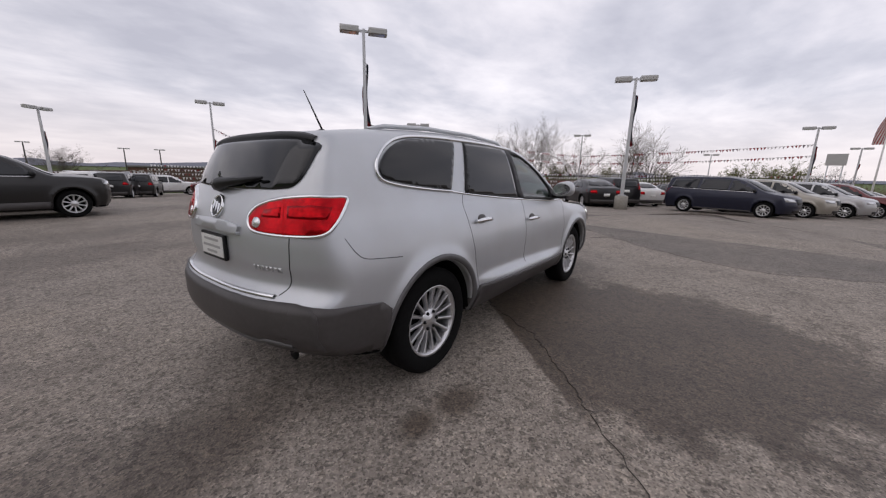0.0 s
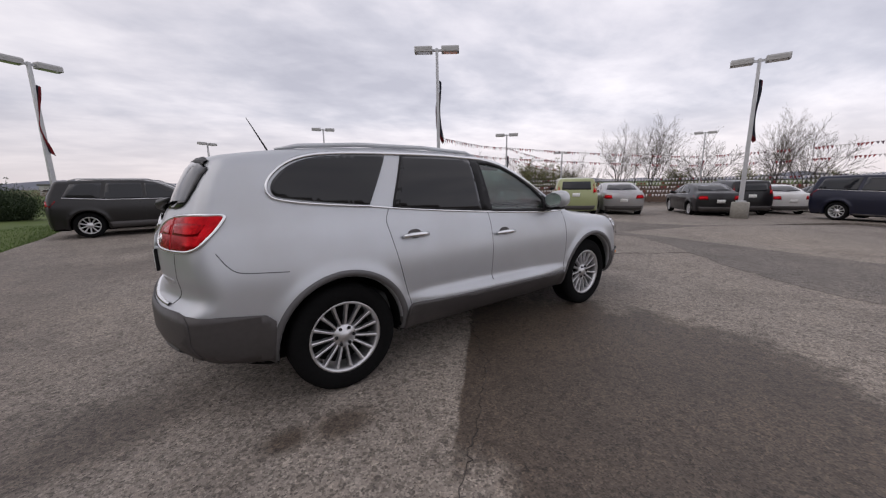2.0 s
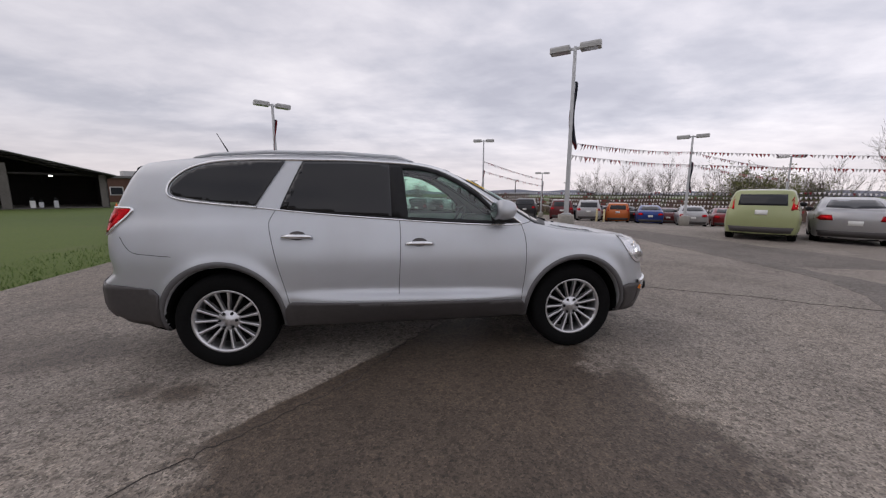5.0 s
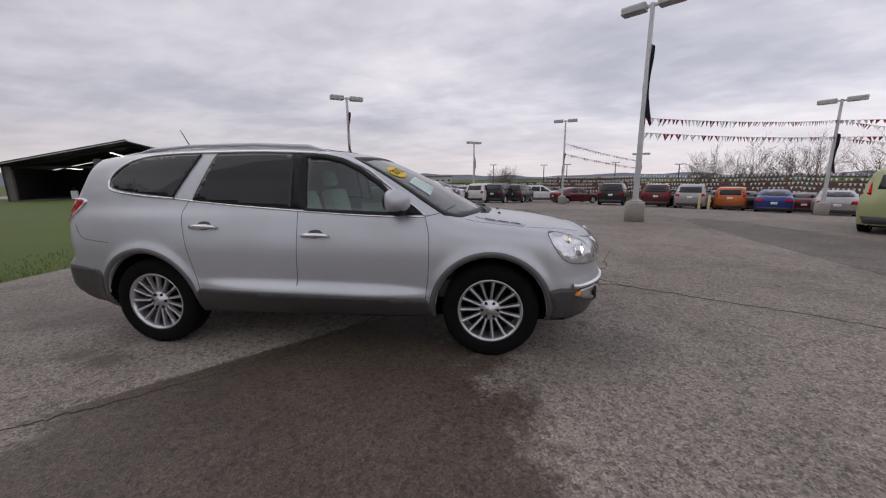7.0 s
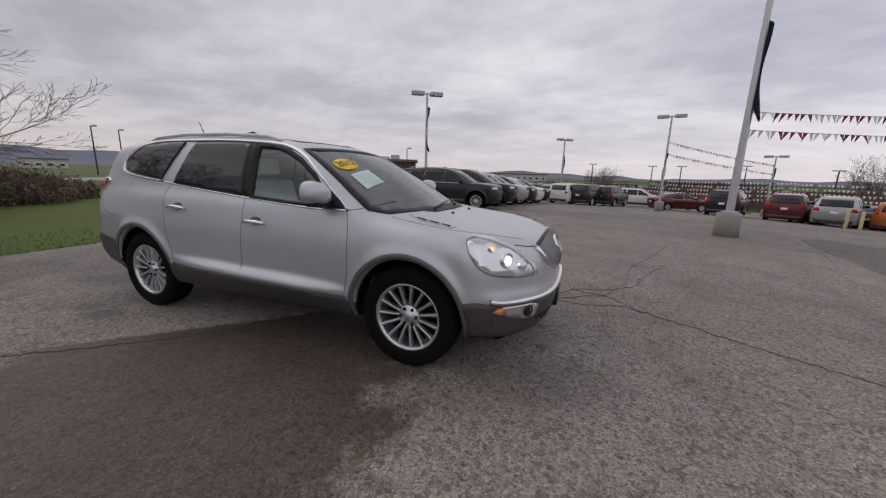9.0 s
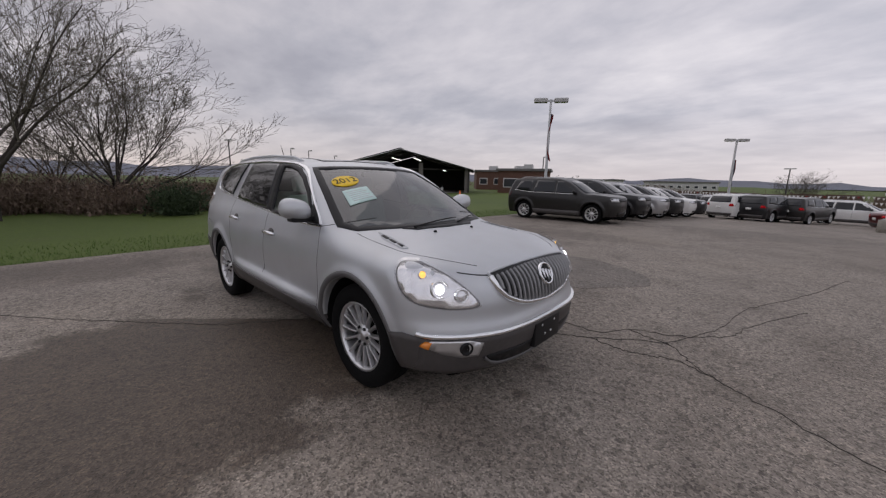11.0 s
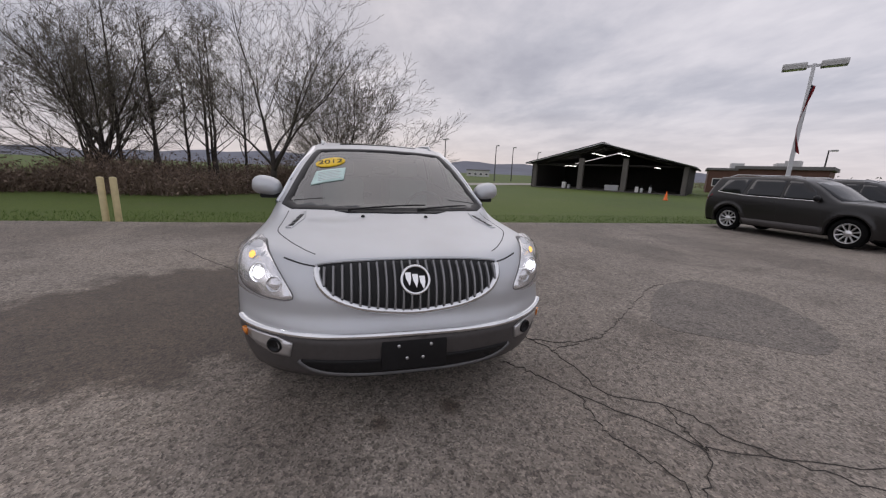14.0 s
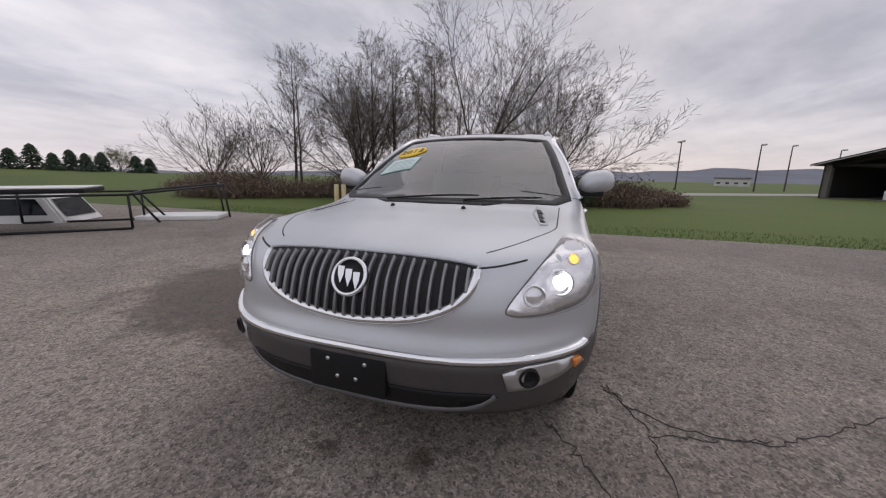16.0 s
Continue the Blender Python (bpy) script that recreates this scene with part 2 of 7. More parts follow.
SILVER = paint("silver_metallic_paint", (0.532, 0.552, 0.577), 0.55, 0.38, 0.35)
CLADDING = simple("grey_cladding", (0.074, 0.068, 0.067), 0.44, 0.2, 0.12, 30, coat=0.05, spec=0.35)
ARCHGREY = simple("satin_grey_lip", (0.125, 0.123, 0.125), 0.5, 0.3, 0.1, 30)
CHROME = simple("chrome", (0.78, 0.79, 0.80), 0.12, 1.0, 0.05, 8)
ALLOY = simple("machined_alloy", (0.62, 0.62, 0.63), 0.30, 0.85, 0.10, 20)
RUBBER = simple("tyre_rubber", (0.007, 0.007, 0.0072), 0.9, 0, 0.25, 40, bumps=0.15, spec=0.12)
BLACK = simple("black_plastic", (0.010, 0.010, 0.011), 0.45, 0, 0.2, 30, spec=0.3)
SEAM = simple("dark_gap", (0.03, 0.03, 0.032), 0.8, 0, 0.2, 30)
UNDER = simple("underbody", (0.01, 0.01, 0.01), 0.95, 0, 0.3, 10, spec=0.0)
PRIVACY = glass("privacy_glass", (0.012, 0.0125, 0.014), 0.03, False)
CLEAR = glass("green_tinted_glass", (0.68, 0.92, 0.81), shine=0.10)
SCREEN = glass("windscreen_glass", (0.15, 0.195, 0.185), shine=0.155)
LENS = glass("lamp_lens", (0.98, 0.98, 0.99), 0.03)
TAILRED = simple("tail_lamp_red", (0.46, 0.007, 0.012), 0.26, 0.75, 0.6, 13, coat=0.06, spec=0.2)
TAILDARK = simple("tail_lamp_dark_red", (0.42, 0.004, 0.008), 0.2, 0.8, 0.6, 20, coat=0.05, spec=0.2)
AMBER = simple("amber_lens", (0.75, 0.24, 0.03), 0.15, 0, 0.15, 20, coat=1.0)
REFLECTOR = simple("lamp_reflector", (0.90, 0.90, 0.91), 0.2, 0.8, 0.25, 16)
BARS = simple("satin_grille_bar", (0.25, 0.25, 0.255), 0.35, 0.7, 0.1, 20)
BEAM = simple("lit_bulb", (1, 1, 1), 0.2, emit=((0.95, 0.97, 1.0), 5.0))
AMBERLIT = simple("lit_amber_bulb", (1, 0.6, 0.1), 0.2, emit=((1.0, 0.55, 0.10), 1.1))
SEATS = simple("pale_leather", (0.74, 0.745, 0.715), 0.55, 0, 0.1, 20, bumps=0.1)
DASH = simple("grey_trim", (0.13, 0.14, 0.135), 0.6, 0, 0.15, 30)
YELLOW = simple("yellow_sticker", (0.85, 0.56, 0.02), 0.45, 0, 0.06, 20)
PAPER = simple("pale_green_paper", (0.55, 0.72, 0.68), 0.6, 0, 0.05, 20)
WHITE = simple("white_paint", (0.72, 0.72, 0.70), 0.5, 0, 0.08, 10)
INK = simple("dark_ink", (0.03, 0.03, 0.03), 0.7)
CONCRETE = simple("cast_concrete", (0.34, 0.325, 0.29), 0.85, 0, 0.22, 14, bumps=0.3)
GALV = simple("galvanised_pole", (0.52, 0.53, 0.54), 0.45, 0.5, 0.12, 14)
HEAD = simple("lamp_head_grey", (0.40, 0.40, 0.39), 0.5, 0.2, 0.1, 14)
CLOTH = simple("dark_banner_cloth", (0.028, 0.032, 0.05), 0.85, 0, 0.35, 9)
CLOTHRED = simple("dark_red_banner_cloth", (0.22, 0.02, 0.025), 0.85, 0, 0.3, 9)


# ---------------------------------------------------------------- mesh tools
from mathutils.bvhtree import BVHTree
from mathutils.geometry import delaunay_2d_cdt


def mesh_of(name, verts, faces, mats, smooth=True, normals=None):
    me = bpy.data.meshes.new(name)
    me.from_pydata([tuple(v) for v in verts], [], [tuple(f) for f in faces])
    for m in mats if isinstance(mats, (list, tuple)) else (mats,):
        me.materials.append(m)
    if smooth:
        me.polygons.foreach_set("use_smooth", [True] * len(me.polygons))
    me.update()
    if normals is not None:
        me.normals_split_custom_set_from_vertices([tuple(n) for n in normals])
    return me


def part(name, data, mat=None, parent=None, label=""):
    """Links a mesh or bmesh as one object under a thing or a part."""
    if isinstance(data, bmesh.types.BMesh):
        me = bpy.data.meshes.new(name)
        bmesh.ops.recalc_face_normals(data, faces=data.faces)
        data.to_mesh(me)
        data.free()
        for m in mat if isinstance(mat, (list, tuple)) else (mat,):
            me.materials.append(m)
    else:
        me = data
    ob = new(name, me)
    if parent is not None:
        ob.parent = parent
    return tagged(ob, label)


def empty(name, label, category, group="", m=None, kind=""):
    ob = tagged(new(name), label, category, group, kind)
    ob.empty_display_size = 0.2
    if m is not None:
        ob.matrix_world = m
    return ob


def shade(bm, angle=35):
    for f in bm.faces:
        f.smooth = True
    for e in bm.edges:
        if len(e.link_faces) == 2 and e.calc_face_angle(0) > radians(angle):
            e.smooth = False
    return bm


def box(bm, x0, y0, z0, x1, y1, z1, bevel=0.0, m=None):
    r = bmesh.ops.create_cube(bm, size=1)
    vs = r["verts"]
    for v in vs:
        v.co = Vector(((x0 + x1) / 2 + v.co.x * (x1 - x0), (y0 + y1) / 2 + v.co.y * (y1 - y0), (z0 + z1) / 2 + v.co.z * (z1 - z0)))
    if bevel:
        es = list({e for v in vs for e in v.link_edges})
        vs = list({v for f in bmesh.ops.bevel(bm, geom=es, offset=bevel, segments=2, affect="EDGES", profile=0.6)["faces"] for v in f.verts} | {v for v in vs if v.is_valid})
    if m is not None:
        bmesh.ops.transform(bm, matrix=m, verts=vs)
    return bm


def tube(bm, pts, radii, n=8, cap=True):
    """A round bar along points, with a radius at each."""
    pts = [Vector(p) for p in pts]
    radii = radii if isinstance(radii, (list, tuple)) else [radii] * len(pts)
    rings = []
    for i, p in enumerate(pts):
        d = (pts[min(i + 1, len(pts) - 1)] - pts[max(i - 1, 0)]).normalized()
        a = d.cross(Vector((0, 0, 1)) if abs(d.z) < 0.9 else Vector((1, 0, 0))).normalized()
        b = d.cross(a)
        rings.append([bm.verts.new(p + radii[i] * (math.cos(t) * a + math.sin(t) * b)) for t in (2 * math.pi * k / n for k in range(n))])
    for r0, r1 in zip(rings, rings[1:]):
        for k in range(n):
            f = bm.faces.new((r0[k], r0[(k + 1) % n], r1[(k + 1) % n], r1[k]))
            f.smooth = True
    if cap:
        bm.faces.new(rings[0][::-1])
        bm.faces.new(rings[-1])
    return bm


def lathe(bm, prof, n=40, axis="y", at=(0, 0, 0), a0=0.0):
    """Turns a profile of (radius, along) round an axis."""
    rings = []
    for r, h in prof:
        ring = []
        for k in range(n):
            t = a0 + 2 * math.pi * k / n
            c, s = r * math.cos(t), r * math.sin(t)
            co = (c, h, s) if axis == "y" else (c, s, h) if axis == "z" else (h, c, s)
            ring.append(bm.verts.new(Vector(co) + Vector(at)))
        rings.append(ring)
    for r0, r1 in zip(rings, rings[1:]):
        for k in range(n):
            f = bm.faces.new((r0[k], r0[(k + 1) % n], r1[(k + 1) % n], r1[k]))
            f.smooth = True
    return bm


def curve2(ctrl, n=8, closed=False):
    """Points of a smooth curve through control points in a plane."""
    c = [np.array(p, float) for p in ctrl]
    out, m = [], len(c)
    for i in range(m if closed else m - 1):
        p0, p1, p2, p3 = (c[(i + k) % m] if closed else c[min(max(i + k, 0), m - 1)] for k in (-1, 0, 1, 2))
        for t in np.arange(n) / n:
            out.append(0.5 * (2 * p1 + (p2 - p0) * t + (2 * p0 - 5 * p1 + 4 * p2 - p3) * t * t + (3 * p1 - p0 - 3 * p2 + p3) * t**3))
    if not closed:
        out.append(c[-1])
    return out


def dense(poly, res):
    out = []
    for a, b in zip(poly, poly[1:] + poly[:1]):
        a, b = np.array(a, float), np.array(b, float)
        k = max(1, int(np.linalg.norm(b - a) / res))
        out += [a + (b - a) * i / k for i in range(k)]
    return out


def inside(poly, p):
    c = False
    for (x0, y0), (x1, y1) in zip(poly, poly[1:] + poly[:1]):
        if (y0 > p[1]) != (y1 > p[1]) and p[0] < (x1 - x0) * (p[1] - y0) / (y1 - y0) + x0:
            c = not c
    return c


AIM = {"right": (Vector((0, -3, 0)), Vector((0, 1, 0)), (0, 2)), "left": (Vector((0, 3, 0)), Vector((0, -1, 0)), (0, 2)),
       "front": (Vector((4.5, 0, 0)), Vector((-1, 0, 0)), (1, 2)), "rear": (Vector((-4.5, 0, 0)), Vector((1, 0, 0)), (1, 2)),
       "top": (Vector((0, 0, 4)), Vector((0, 0, -1)), (0, 1))}
DIAG = {"front_left": (1, 1), "front_right": (1, -1), "rear_left": (-1, 1), "rear_right": (-1, -1)}


def drop_on(tree, p, aim):
    if aim in DIAG:
        # seen across a corner: p is (along the corner from end to side, height)
        e, s = DIAG[aim]
        way = Vector((-e, -s, 0)).normalized()
        o = Vector((-e, s, 0)).normalized() * p[0] - way * 4 + Vector((0, 0, p[1]))
        hit, nor, _, _ = tree.ray_cast(o, way)
        if hit is None:
            hit, nor, _, _ = tree.find_nearest(o + way * 2)
        return hit, nor if nor.dot(way) < 0 else -nor
    base, way, ax = AIM[aim]
    o = base.copy()
    o[ax[0]], o[ax[1]] = p[0], p[1]
    hit, nor, _, _ = tree.ray_cast(o, way)
    if hit is None:
        hit, nor, _, _ = tree.find_nearest(o + way * (1.9 if aim in ("front", "rear") else 2.1 if aim != "top" else 2.5))
    return hit, nor if nor.dot(way) < 0 else -nor


def patch(tree, poly, aim, lift=0.004, sink=0.012, res=0.05):
    """A panel of the given outline that follows the body under it, with thickness."""
    rim = dense([tuple(p) for p in poly], res)
    n = len(rim)
    pts = [Vector(p) for p in rim]
    xs, ys = [p[0] for p in rim], [p[1] for p in rim]
    loop = [tuple(p) for p in rim]
    for x in np.arange(min(xs) + res * 0.5, max(xs), res):
        for y in np.arange(min(ys) + res * 0.5, max(ys), res):
            if inside(loop, (x, y)) and min((x - a) ** 2 + (y - b) ** 2 for a, b in loop) > (0.45 * res) ** 2:
                pts.append(Vector((x, y)))
    v2, _, tri, _, _, _ = delaunay_2d_cdt(pts, [(i, (i + 1) % n) for i in range(n)], [], 1, 1e-5)
    bm = bmesh.new()
    tops, lows, nors = [], [], []
    for p in v2:
        h, nor = drop_on(tree, p, aim)
        nors.append(nor)
        tops.append(bm.verts.new(h + nor * lift))
        lows.append(bm.verts.new(h - nor * sink))
    count = {}
    for t in tri:
        a, b, c = (tops[i].co for i in t)
        if (b - a).cross(c - a).dot(nors[t[0]] + nors[t[1]] + nors[t[2]]) < 0:
            t = t[::-1]
        try:
            f = bm.faces.new([tops[i] for i in t])
        except ValueError:
            continue
        f.smooth = True
        for a, b in zip(t, t[1:] + t[:1]):
            count[(a, b)] = 1
    for a, b in count:
        if (b, a) not in count:
            bm.faces.new((tops[b], tops[a], lows[a], lows[b]))
    return bm


def strip(tree, line, aim, width=0.012, lift=0.004, closed=False, sink=0.006):
    """A moulding or a gap along a line on the body, slightly domed."""
    line = [np.array(p, float) for p in line]
    m = len(line)
    bm, rows = bmesh.new(), []
    for i, p in enumerate(line):
        a, b = (line[(i - 1) % m], line[(i + 1) % m]) if closed else (line[max(i - 1, 0)], line[min(i + 1, m - 1)])
        d = (b - a) / max(np.linalg.norm(b - a), 1e-9)
        q = np.array((-d[1], d[0])) * width / 2
        row = []
        for s, up in ((-1, -sink), (-0.8, 0.7 * lift), (0, lift), (0.8, 0.7 * lift), (1, -sink)):
            h, nor = drop_on(tree, p + q * s, aim)
            row.append(bm.verts.new(h + nor * up))
        rows.append(row)
    for r0, r1 in list(zip(rows, rows[1:])) + ([(rows[-1], rows[0])] if closed else []):
        for k in range(4):
            f = bm.faces.new((r0[k], r0[k + 1], r1[k + 1], r1[k]))
            f.smooth = True
    return bm


def spl(pts):
    """A smooth function through points, straight beyond the ends."""
    xs, ys = np.array([p[0] for p in pts], float), np.array([p[1] for p in pts], float)
    d = np.gradient(ys, xs)
    def f(x):
        x = np.asarray(x, float)
        i = np.clip(np.searchsorted(xs, x) - 1, 0, len(xs) - 2)
        h = xs[i + 1] - xs[i]
        t = np.clip((x - xs[i]) / h, 0, 1)
        a, b, c = 2 * t**3 - 3 * t**2 + 1, t**3 - 2 * t**2 + t, -2 * t**3 + 3 * t**2
        return a * ys[i] + b * h * d[i] + c * ys[i + 1] + (t**3 - t**2) * h * d[i + 1]
    return f


def smax(a, b, k):
    h = np.maximum(k - np.abs(a - b), 0) / k
    return np.maximum(a, b) + h * h * k * 0.25


def nets(field, lo, hi, step):
    """The surface field = 0 as a smooth mesh of quads, with its normals."""
    ax = [np.arange(a, b + step, step) for a, b in zip(lo, hi)]
    g = np.stack(np.meshgrid(*ax, indexing="ij"), -1)
    f = field(g[..., 0], g[..., 1], g[..., 2])
    ins = f < 0
    shp = tuple(s - 1 for s in f.shape)
    acc, cnt = np.zeros(shp + (3,)), np.zeros(shp)
    def cut(arr, o):
        return arr[o[0]:shp[0] + o[0], o[1]:shp[1] + o[1], o[2]:shp[2] + o[2]]
    corners = [(a, b, c) for a in (0, 1) for b in (0, 1) for c in (0, 1)]
    for c0 in corners:
        for k in range(3):
            if c0[k]:
                continue
            c1 = tuple(c0[j] + (j == k) for j in range(3))
            f0, f1 = cut(f, c0), cut(f, c1)
            x = cut(ins, c0) != cut(ins, c1)
            t = np.where(x, f0 / np.where(x, f0 - f1, 1), 0)
            for j in range(3):
                acc[..., j] += np.where(x, c0[j] + (t if j == k else 0), 0)
            cnt += x
    on = cnt > 0
    idx = np.full(shp, -1)
    idx[on] = np.arange(on.sum())
    cell = np.stack(np.nonzero(on), -1)
    v = (cell + acc[on] / cnt[on][:, None]) * step + [a[0] for a in ax]
    faces = []
    for k in range(3):
        i, j = (k + 1) % 3, (k + 2) % 3
        s0, s1 = [slice(1, -1)] * 3, [slice(1, -1)] * 3
        s0[k], s1[k] = slice(0, -1), slice(1, None)
        a, b = ins[tuple(s0)], ins[tuple(s1)]
        e = np.stack(np.nonzero(a != b), -1)
        flip = a[a != b]
        off = np.ones(3, int)
        off[k] = 0
        e = e + off
        q = []
        for di, dj in ((0, 0), (-1, 0), (-1, -1), (0, -1)):
            c = e.copy()
            c[:, i] += di
            c[:, j] += dj
            q.append(idx[c[:, 0], c[:, 1], c[:, 2]])
        q = np.stack(q, -1)
        q[~flip] = q[~flip][:, ::-1]
        faces.append(q)
    faces = np.concatenate(faces)
    faces = faces[(faces >= 0).all(1)]
    h = step * 0.3
    for turn in range(3):
        val = field(v[:, 0], v[:, 1], v[:, 2])
        gr = np.stack([(field(*(v + h * e).T) - field(*(v - h * e).T)) / (2 * h) for e in np.eye(3)], -1)
        if turn < 2:
            v = v - np.clip(val / np.maximum((gr**2).sum(-1), 0.05), -step * 0.6, step * 0.6)[:, None] * gr
    nrm = gr / np.maximum(np.linalg.norm(gr, axis=1, keepdims=True), 1e-9)
    return v, faces, nrm


def car_field(P):
    """The closed shape of a car body from its lines: centre line, side, plan, nose and tail."""
    top, side, plan = spl(P["top"]), spl(P["side"]), spl(P["plan"])
    nose, tail = spl(P["nose"]), spl(P["tail"])
    nb, tb, wx, wz, wr = P["nose_bow"], P["tail_bow"], P["axles"], P["hub_z"], P["arch"]
    shelf = P.get("shelf")
    def field(x, y, z):
        ay = np.abs(y)
        xs = x + P["screen_bow"] * (ay / 0.8) ** 2 * np.where(x > 0, 1.0 - 0.85 * np.clip((x - 1.35) / 0.55, 0, 1), 0.25)
        t = top(xs) - P["crown"] * (ay / 0.9) ** 2.2
        sl = (top(xs + 0.02) - top(xs - 0.02)) / 0.04
        a = (z - t) / np.sqrt(1 + sl * sl)
        w = side(z) * plan(x)
        for c in wx:
            r = np.hypot(x - c, z - wz)
            w = w + P["flare"] * np.exp(-(((r - wr - 0.035) / 0.055) ** 2)) * (z > 0.12)
        if shelf:
            x0, x1, zs, out = shelf
            mid = np.clip(1 - np.abs((x - (x0 + x1) / 2) / ((x1 - x0) / 2)) ** 4, 0, 1)
            w = w + np.clip((z - 0.24) / 0.30, 0.1, 1) * out * mid / (1 + np.exp(np.clip((z - zs + 0.025 * x) / 0.015, -40, 40)))
        b = ay - w
        f = smax(a, b, P["edge"])
        f = smax(f, (x - nose(z) + nb[0] * (ay / 0.9) ** nb[1]) * 0.85, 0.07)
        f = smax(f, (-x - tail(z) + tb[0] * (ay / 0.85) ** tb[1]) * 0.9, 0.07)
        f = smax(f, P["floor"] - z, 0.03)
        for c in wx:
            r = np.hypot(x - c, z - wz)
            f = smax(f, -np.maximum(r - wr, 0.58 - ay), 0.018)
        return f
    return field


# ---------------------------------------------------------------- ground
def land(x, y):
    """The ground's height: level round the silver car, falling gently away behind it."""
    return -min(1.9, 0.045 * max(0.0, 0.35 * x + 0.94 * y - 13) + 0.03 * max(0.0, x - 12)) * min(1.0, max(0.0, (x + 20) / 12))


def ground_sheet(name, outline, z, mat, label, category, drop=0.05):
    bm = bmesh.new()
    vs = [bm.verts.new((x, y, z + land(x, y))) for x, y in outline]
    bm.faces.new(vs)
    lo = [bm.verts.new((x, y, z - drop)) for x, y in outline]
    for i in range(len(vs)):
        bm.faces.new((vs[i], vs[(i + 1) % len(vs)], lo[(i + 1) % len(vs)], lo[i]))
    return tagged(part(name, bm, mat), label, category, kind="structure")


GRASS = grassy("spring_grass")
# damp and tarry places: centre, half axes, turn, strength, softness, and for one its straight broken border
DAMP = ((0.15, -1.75, 1.55, 2.1, 20, 0.97, 0.10, (0.721, -0.693, 0.40)), (-2.03, -1.26, 0.14, 0.11, 0, 0.9, 0.4), (-1.71, -1.32, 0.18, 0.13, 0, 0.85, 0.4), (-3.0, -0.5, 0.55, 0.35, 20, 0.75, 0.4), (-3.6, -0.3, 0.5, 0.5, 0, 0.6, 0.5),
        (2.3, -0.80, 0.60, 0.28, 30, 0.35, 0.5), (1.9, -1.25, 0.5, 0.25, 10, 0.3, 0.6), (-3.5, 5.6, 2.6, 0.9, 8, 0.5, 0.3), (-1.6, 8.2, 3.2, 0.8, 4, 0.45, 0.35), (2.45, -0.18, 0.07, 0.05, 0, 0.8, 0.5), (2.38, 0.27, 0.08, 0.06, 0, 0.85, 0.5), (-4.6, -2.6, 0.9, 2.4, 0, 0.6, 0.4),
        (-4.7, 4.0, 1.2, 4.5, 6, 0.5, 0.5), (-3.9, -6.5, 1.6, 1.5, 0, 0.45, 0.5), (1.55, 2.6, 0.35, 0.22, 0, 0.4, 0.6), (6.0, 14.0, 6.0, 1.6, 12, 0.4, 0.4))
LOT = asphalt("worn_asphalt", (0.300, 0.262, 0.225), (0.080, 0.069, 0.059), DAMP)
NEWER = asphalt("newer_asphalt", (0.205, 0.180, 0.158), (0.055, 0.049, 0.043), ((9.5, 0.5, 2.5, 1.2, 40, 0.4, 0.4),))
WORN = asphalt("worn_patch_asphalt", (0.215, 0.19, 0.167), (0.06, 0.053, 0.046), ())
TAR = simple("crack_tar", (0.06, 0.054, 0.049), 0.75, 0, 0.3, 30)

bm = bmesh.new()
bmesh.ops.create_grid(bm, x_segments=60, y_segments=60, size=1)
for v in bm.verts:
    r = max(abs(v.co.x), abs(v.co.y))
    s = 30 * r + 1900 * r**6
    v.co = Vector((v.co.x / max(r, 1e-6) * s, v.co.y / max(r, 1e-6) * s, -0.06))
    d = math.hypot(v.co.x, v.co.y)
    rise = max(0.0, min(1.0, (-v.co.y - 26) / 40)) * (v.co.x < 5) * max(0.0, min(1.0, (60 - d) / 30 + 1))
    v.co.z += 2.2 * rise + land(v.co.x, v.co.y)
    if v.co.x > -5.2 and v.co.x < 58 and -58 < v.co.y < 40:
        v.co.z -= 0.2 if d < 30 else 0.6
tagged(part("ground", bm, GRASS), "green spring grass with dry patches running to the horizon", "grass", kind="structure")
EDGE = spl([(-60, -5.85), (-20, -5.75), (-8, -5.9), (-3, -5.75), (2, -5.85), (7, -5.95), (12, -5.8), (34, -5.85), (50, -5.85)])
bm = bmesh.new()
rows = []
for y in np.arange(-60, 50.1, 1.5):
    x0 = float(EDGE(y)) + 0.05 * math.sin(2.1 * y) + 0.03 * math.sin(5.3 * y)
    rows.append([bm.verts.new((x, y, land(x, y))) for x in [x0 + (60 - x0) * k / 40 for k in range(41)]])
    rows[-1].insert(0, bm.verts.new((x0 - 0.01, y, land(x0, y) - 0.08)))
for r0, r1 in zip(rows, rows[1:]):
    for k in range(41):
        bm.faces.new((r0[k], r0[k + 1], r1[k + 1], r1[k]))
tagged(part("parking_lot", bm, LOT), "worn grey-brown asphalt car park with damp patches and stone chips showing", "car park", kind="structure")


def ragged(ctrl, n=9, amp=0.035, seed=1):
    rnd = random.Random(seed)
    return [(p[0] + rnd.uniform(-amp, amp), p[1] + rnd.uniform(-amp, amp)) for p in curve2(ctrl, n, True)]


ground_sheet("asphalt_patch", ragged([(1.59, 2.8), (1.14, 3.08), (0.41, 3.98), (0.23, 4.87), (0.99, 5.08), (2.05, 4.49), (2.35, 3.78), (2.03, 3.32)], 10, 0.012), 0.004, WORN,
             "small half-moon patch of darker asphalt near the cracks", "asphalt patch", 0.02)
ground_sheet("asphalt_patch", ragged([(8.4, 9.4), (7.75, 6.3), (7.3, 2.2), (7.0, 0.7), (5.6, -0.9), (4.9, -1.7), (4.15, -3.5), (6, -6.5), (9, -6), (13, -3.5), (15.4, -2.0), (11.2, 0.9), (10.2, 4.0), (9.6, 8.5)], 8, 0.05, 4), 0.004, NEWER,
             "broad dark resurfaced asphalt strip across the car park", "asphalt patch", 0.02)


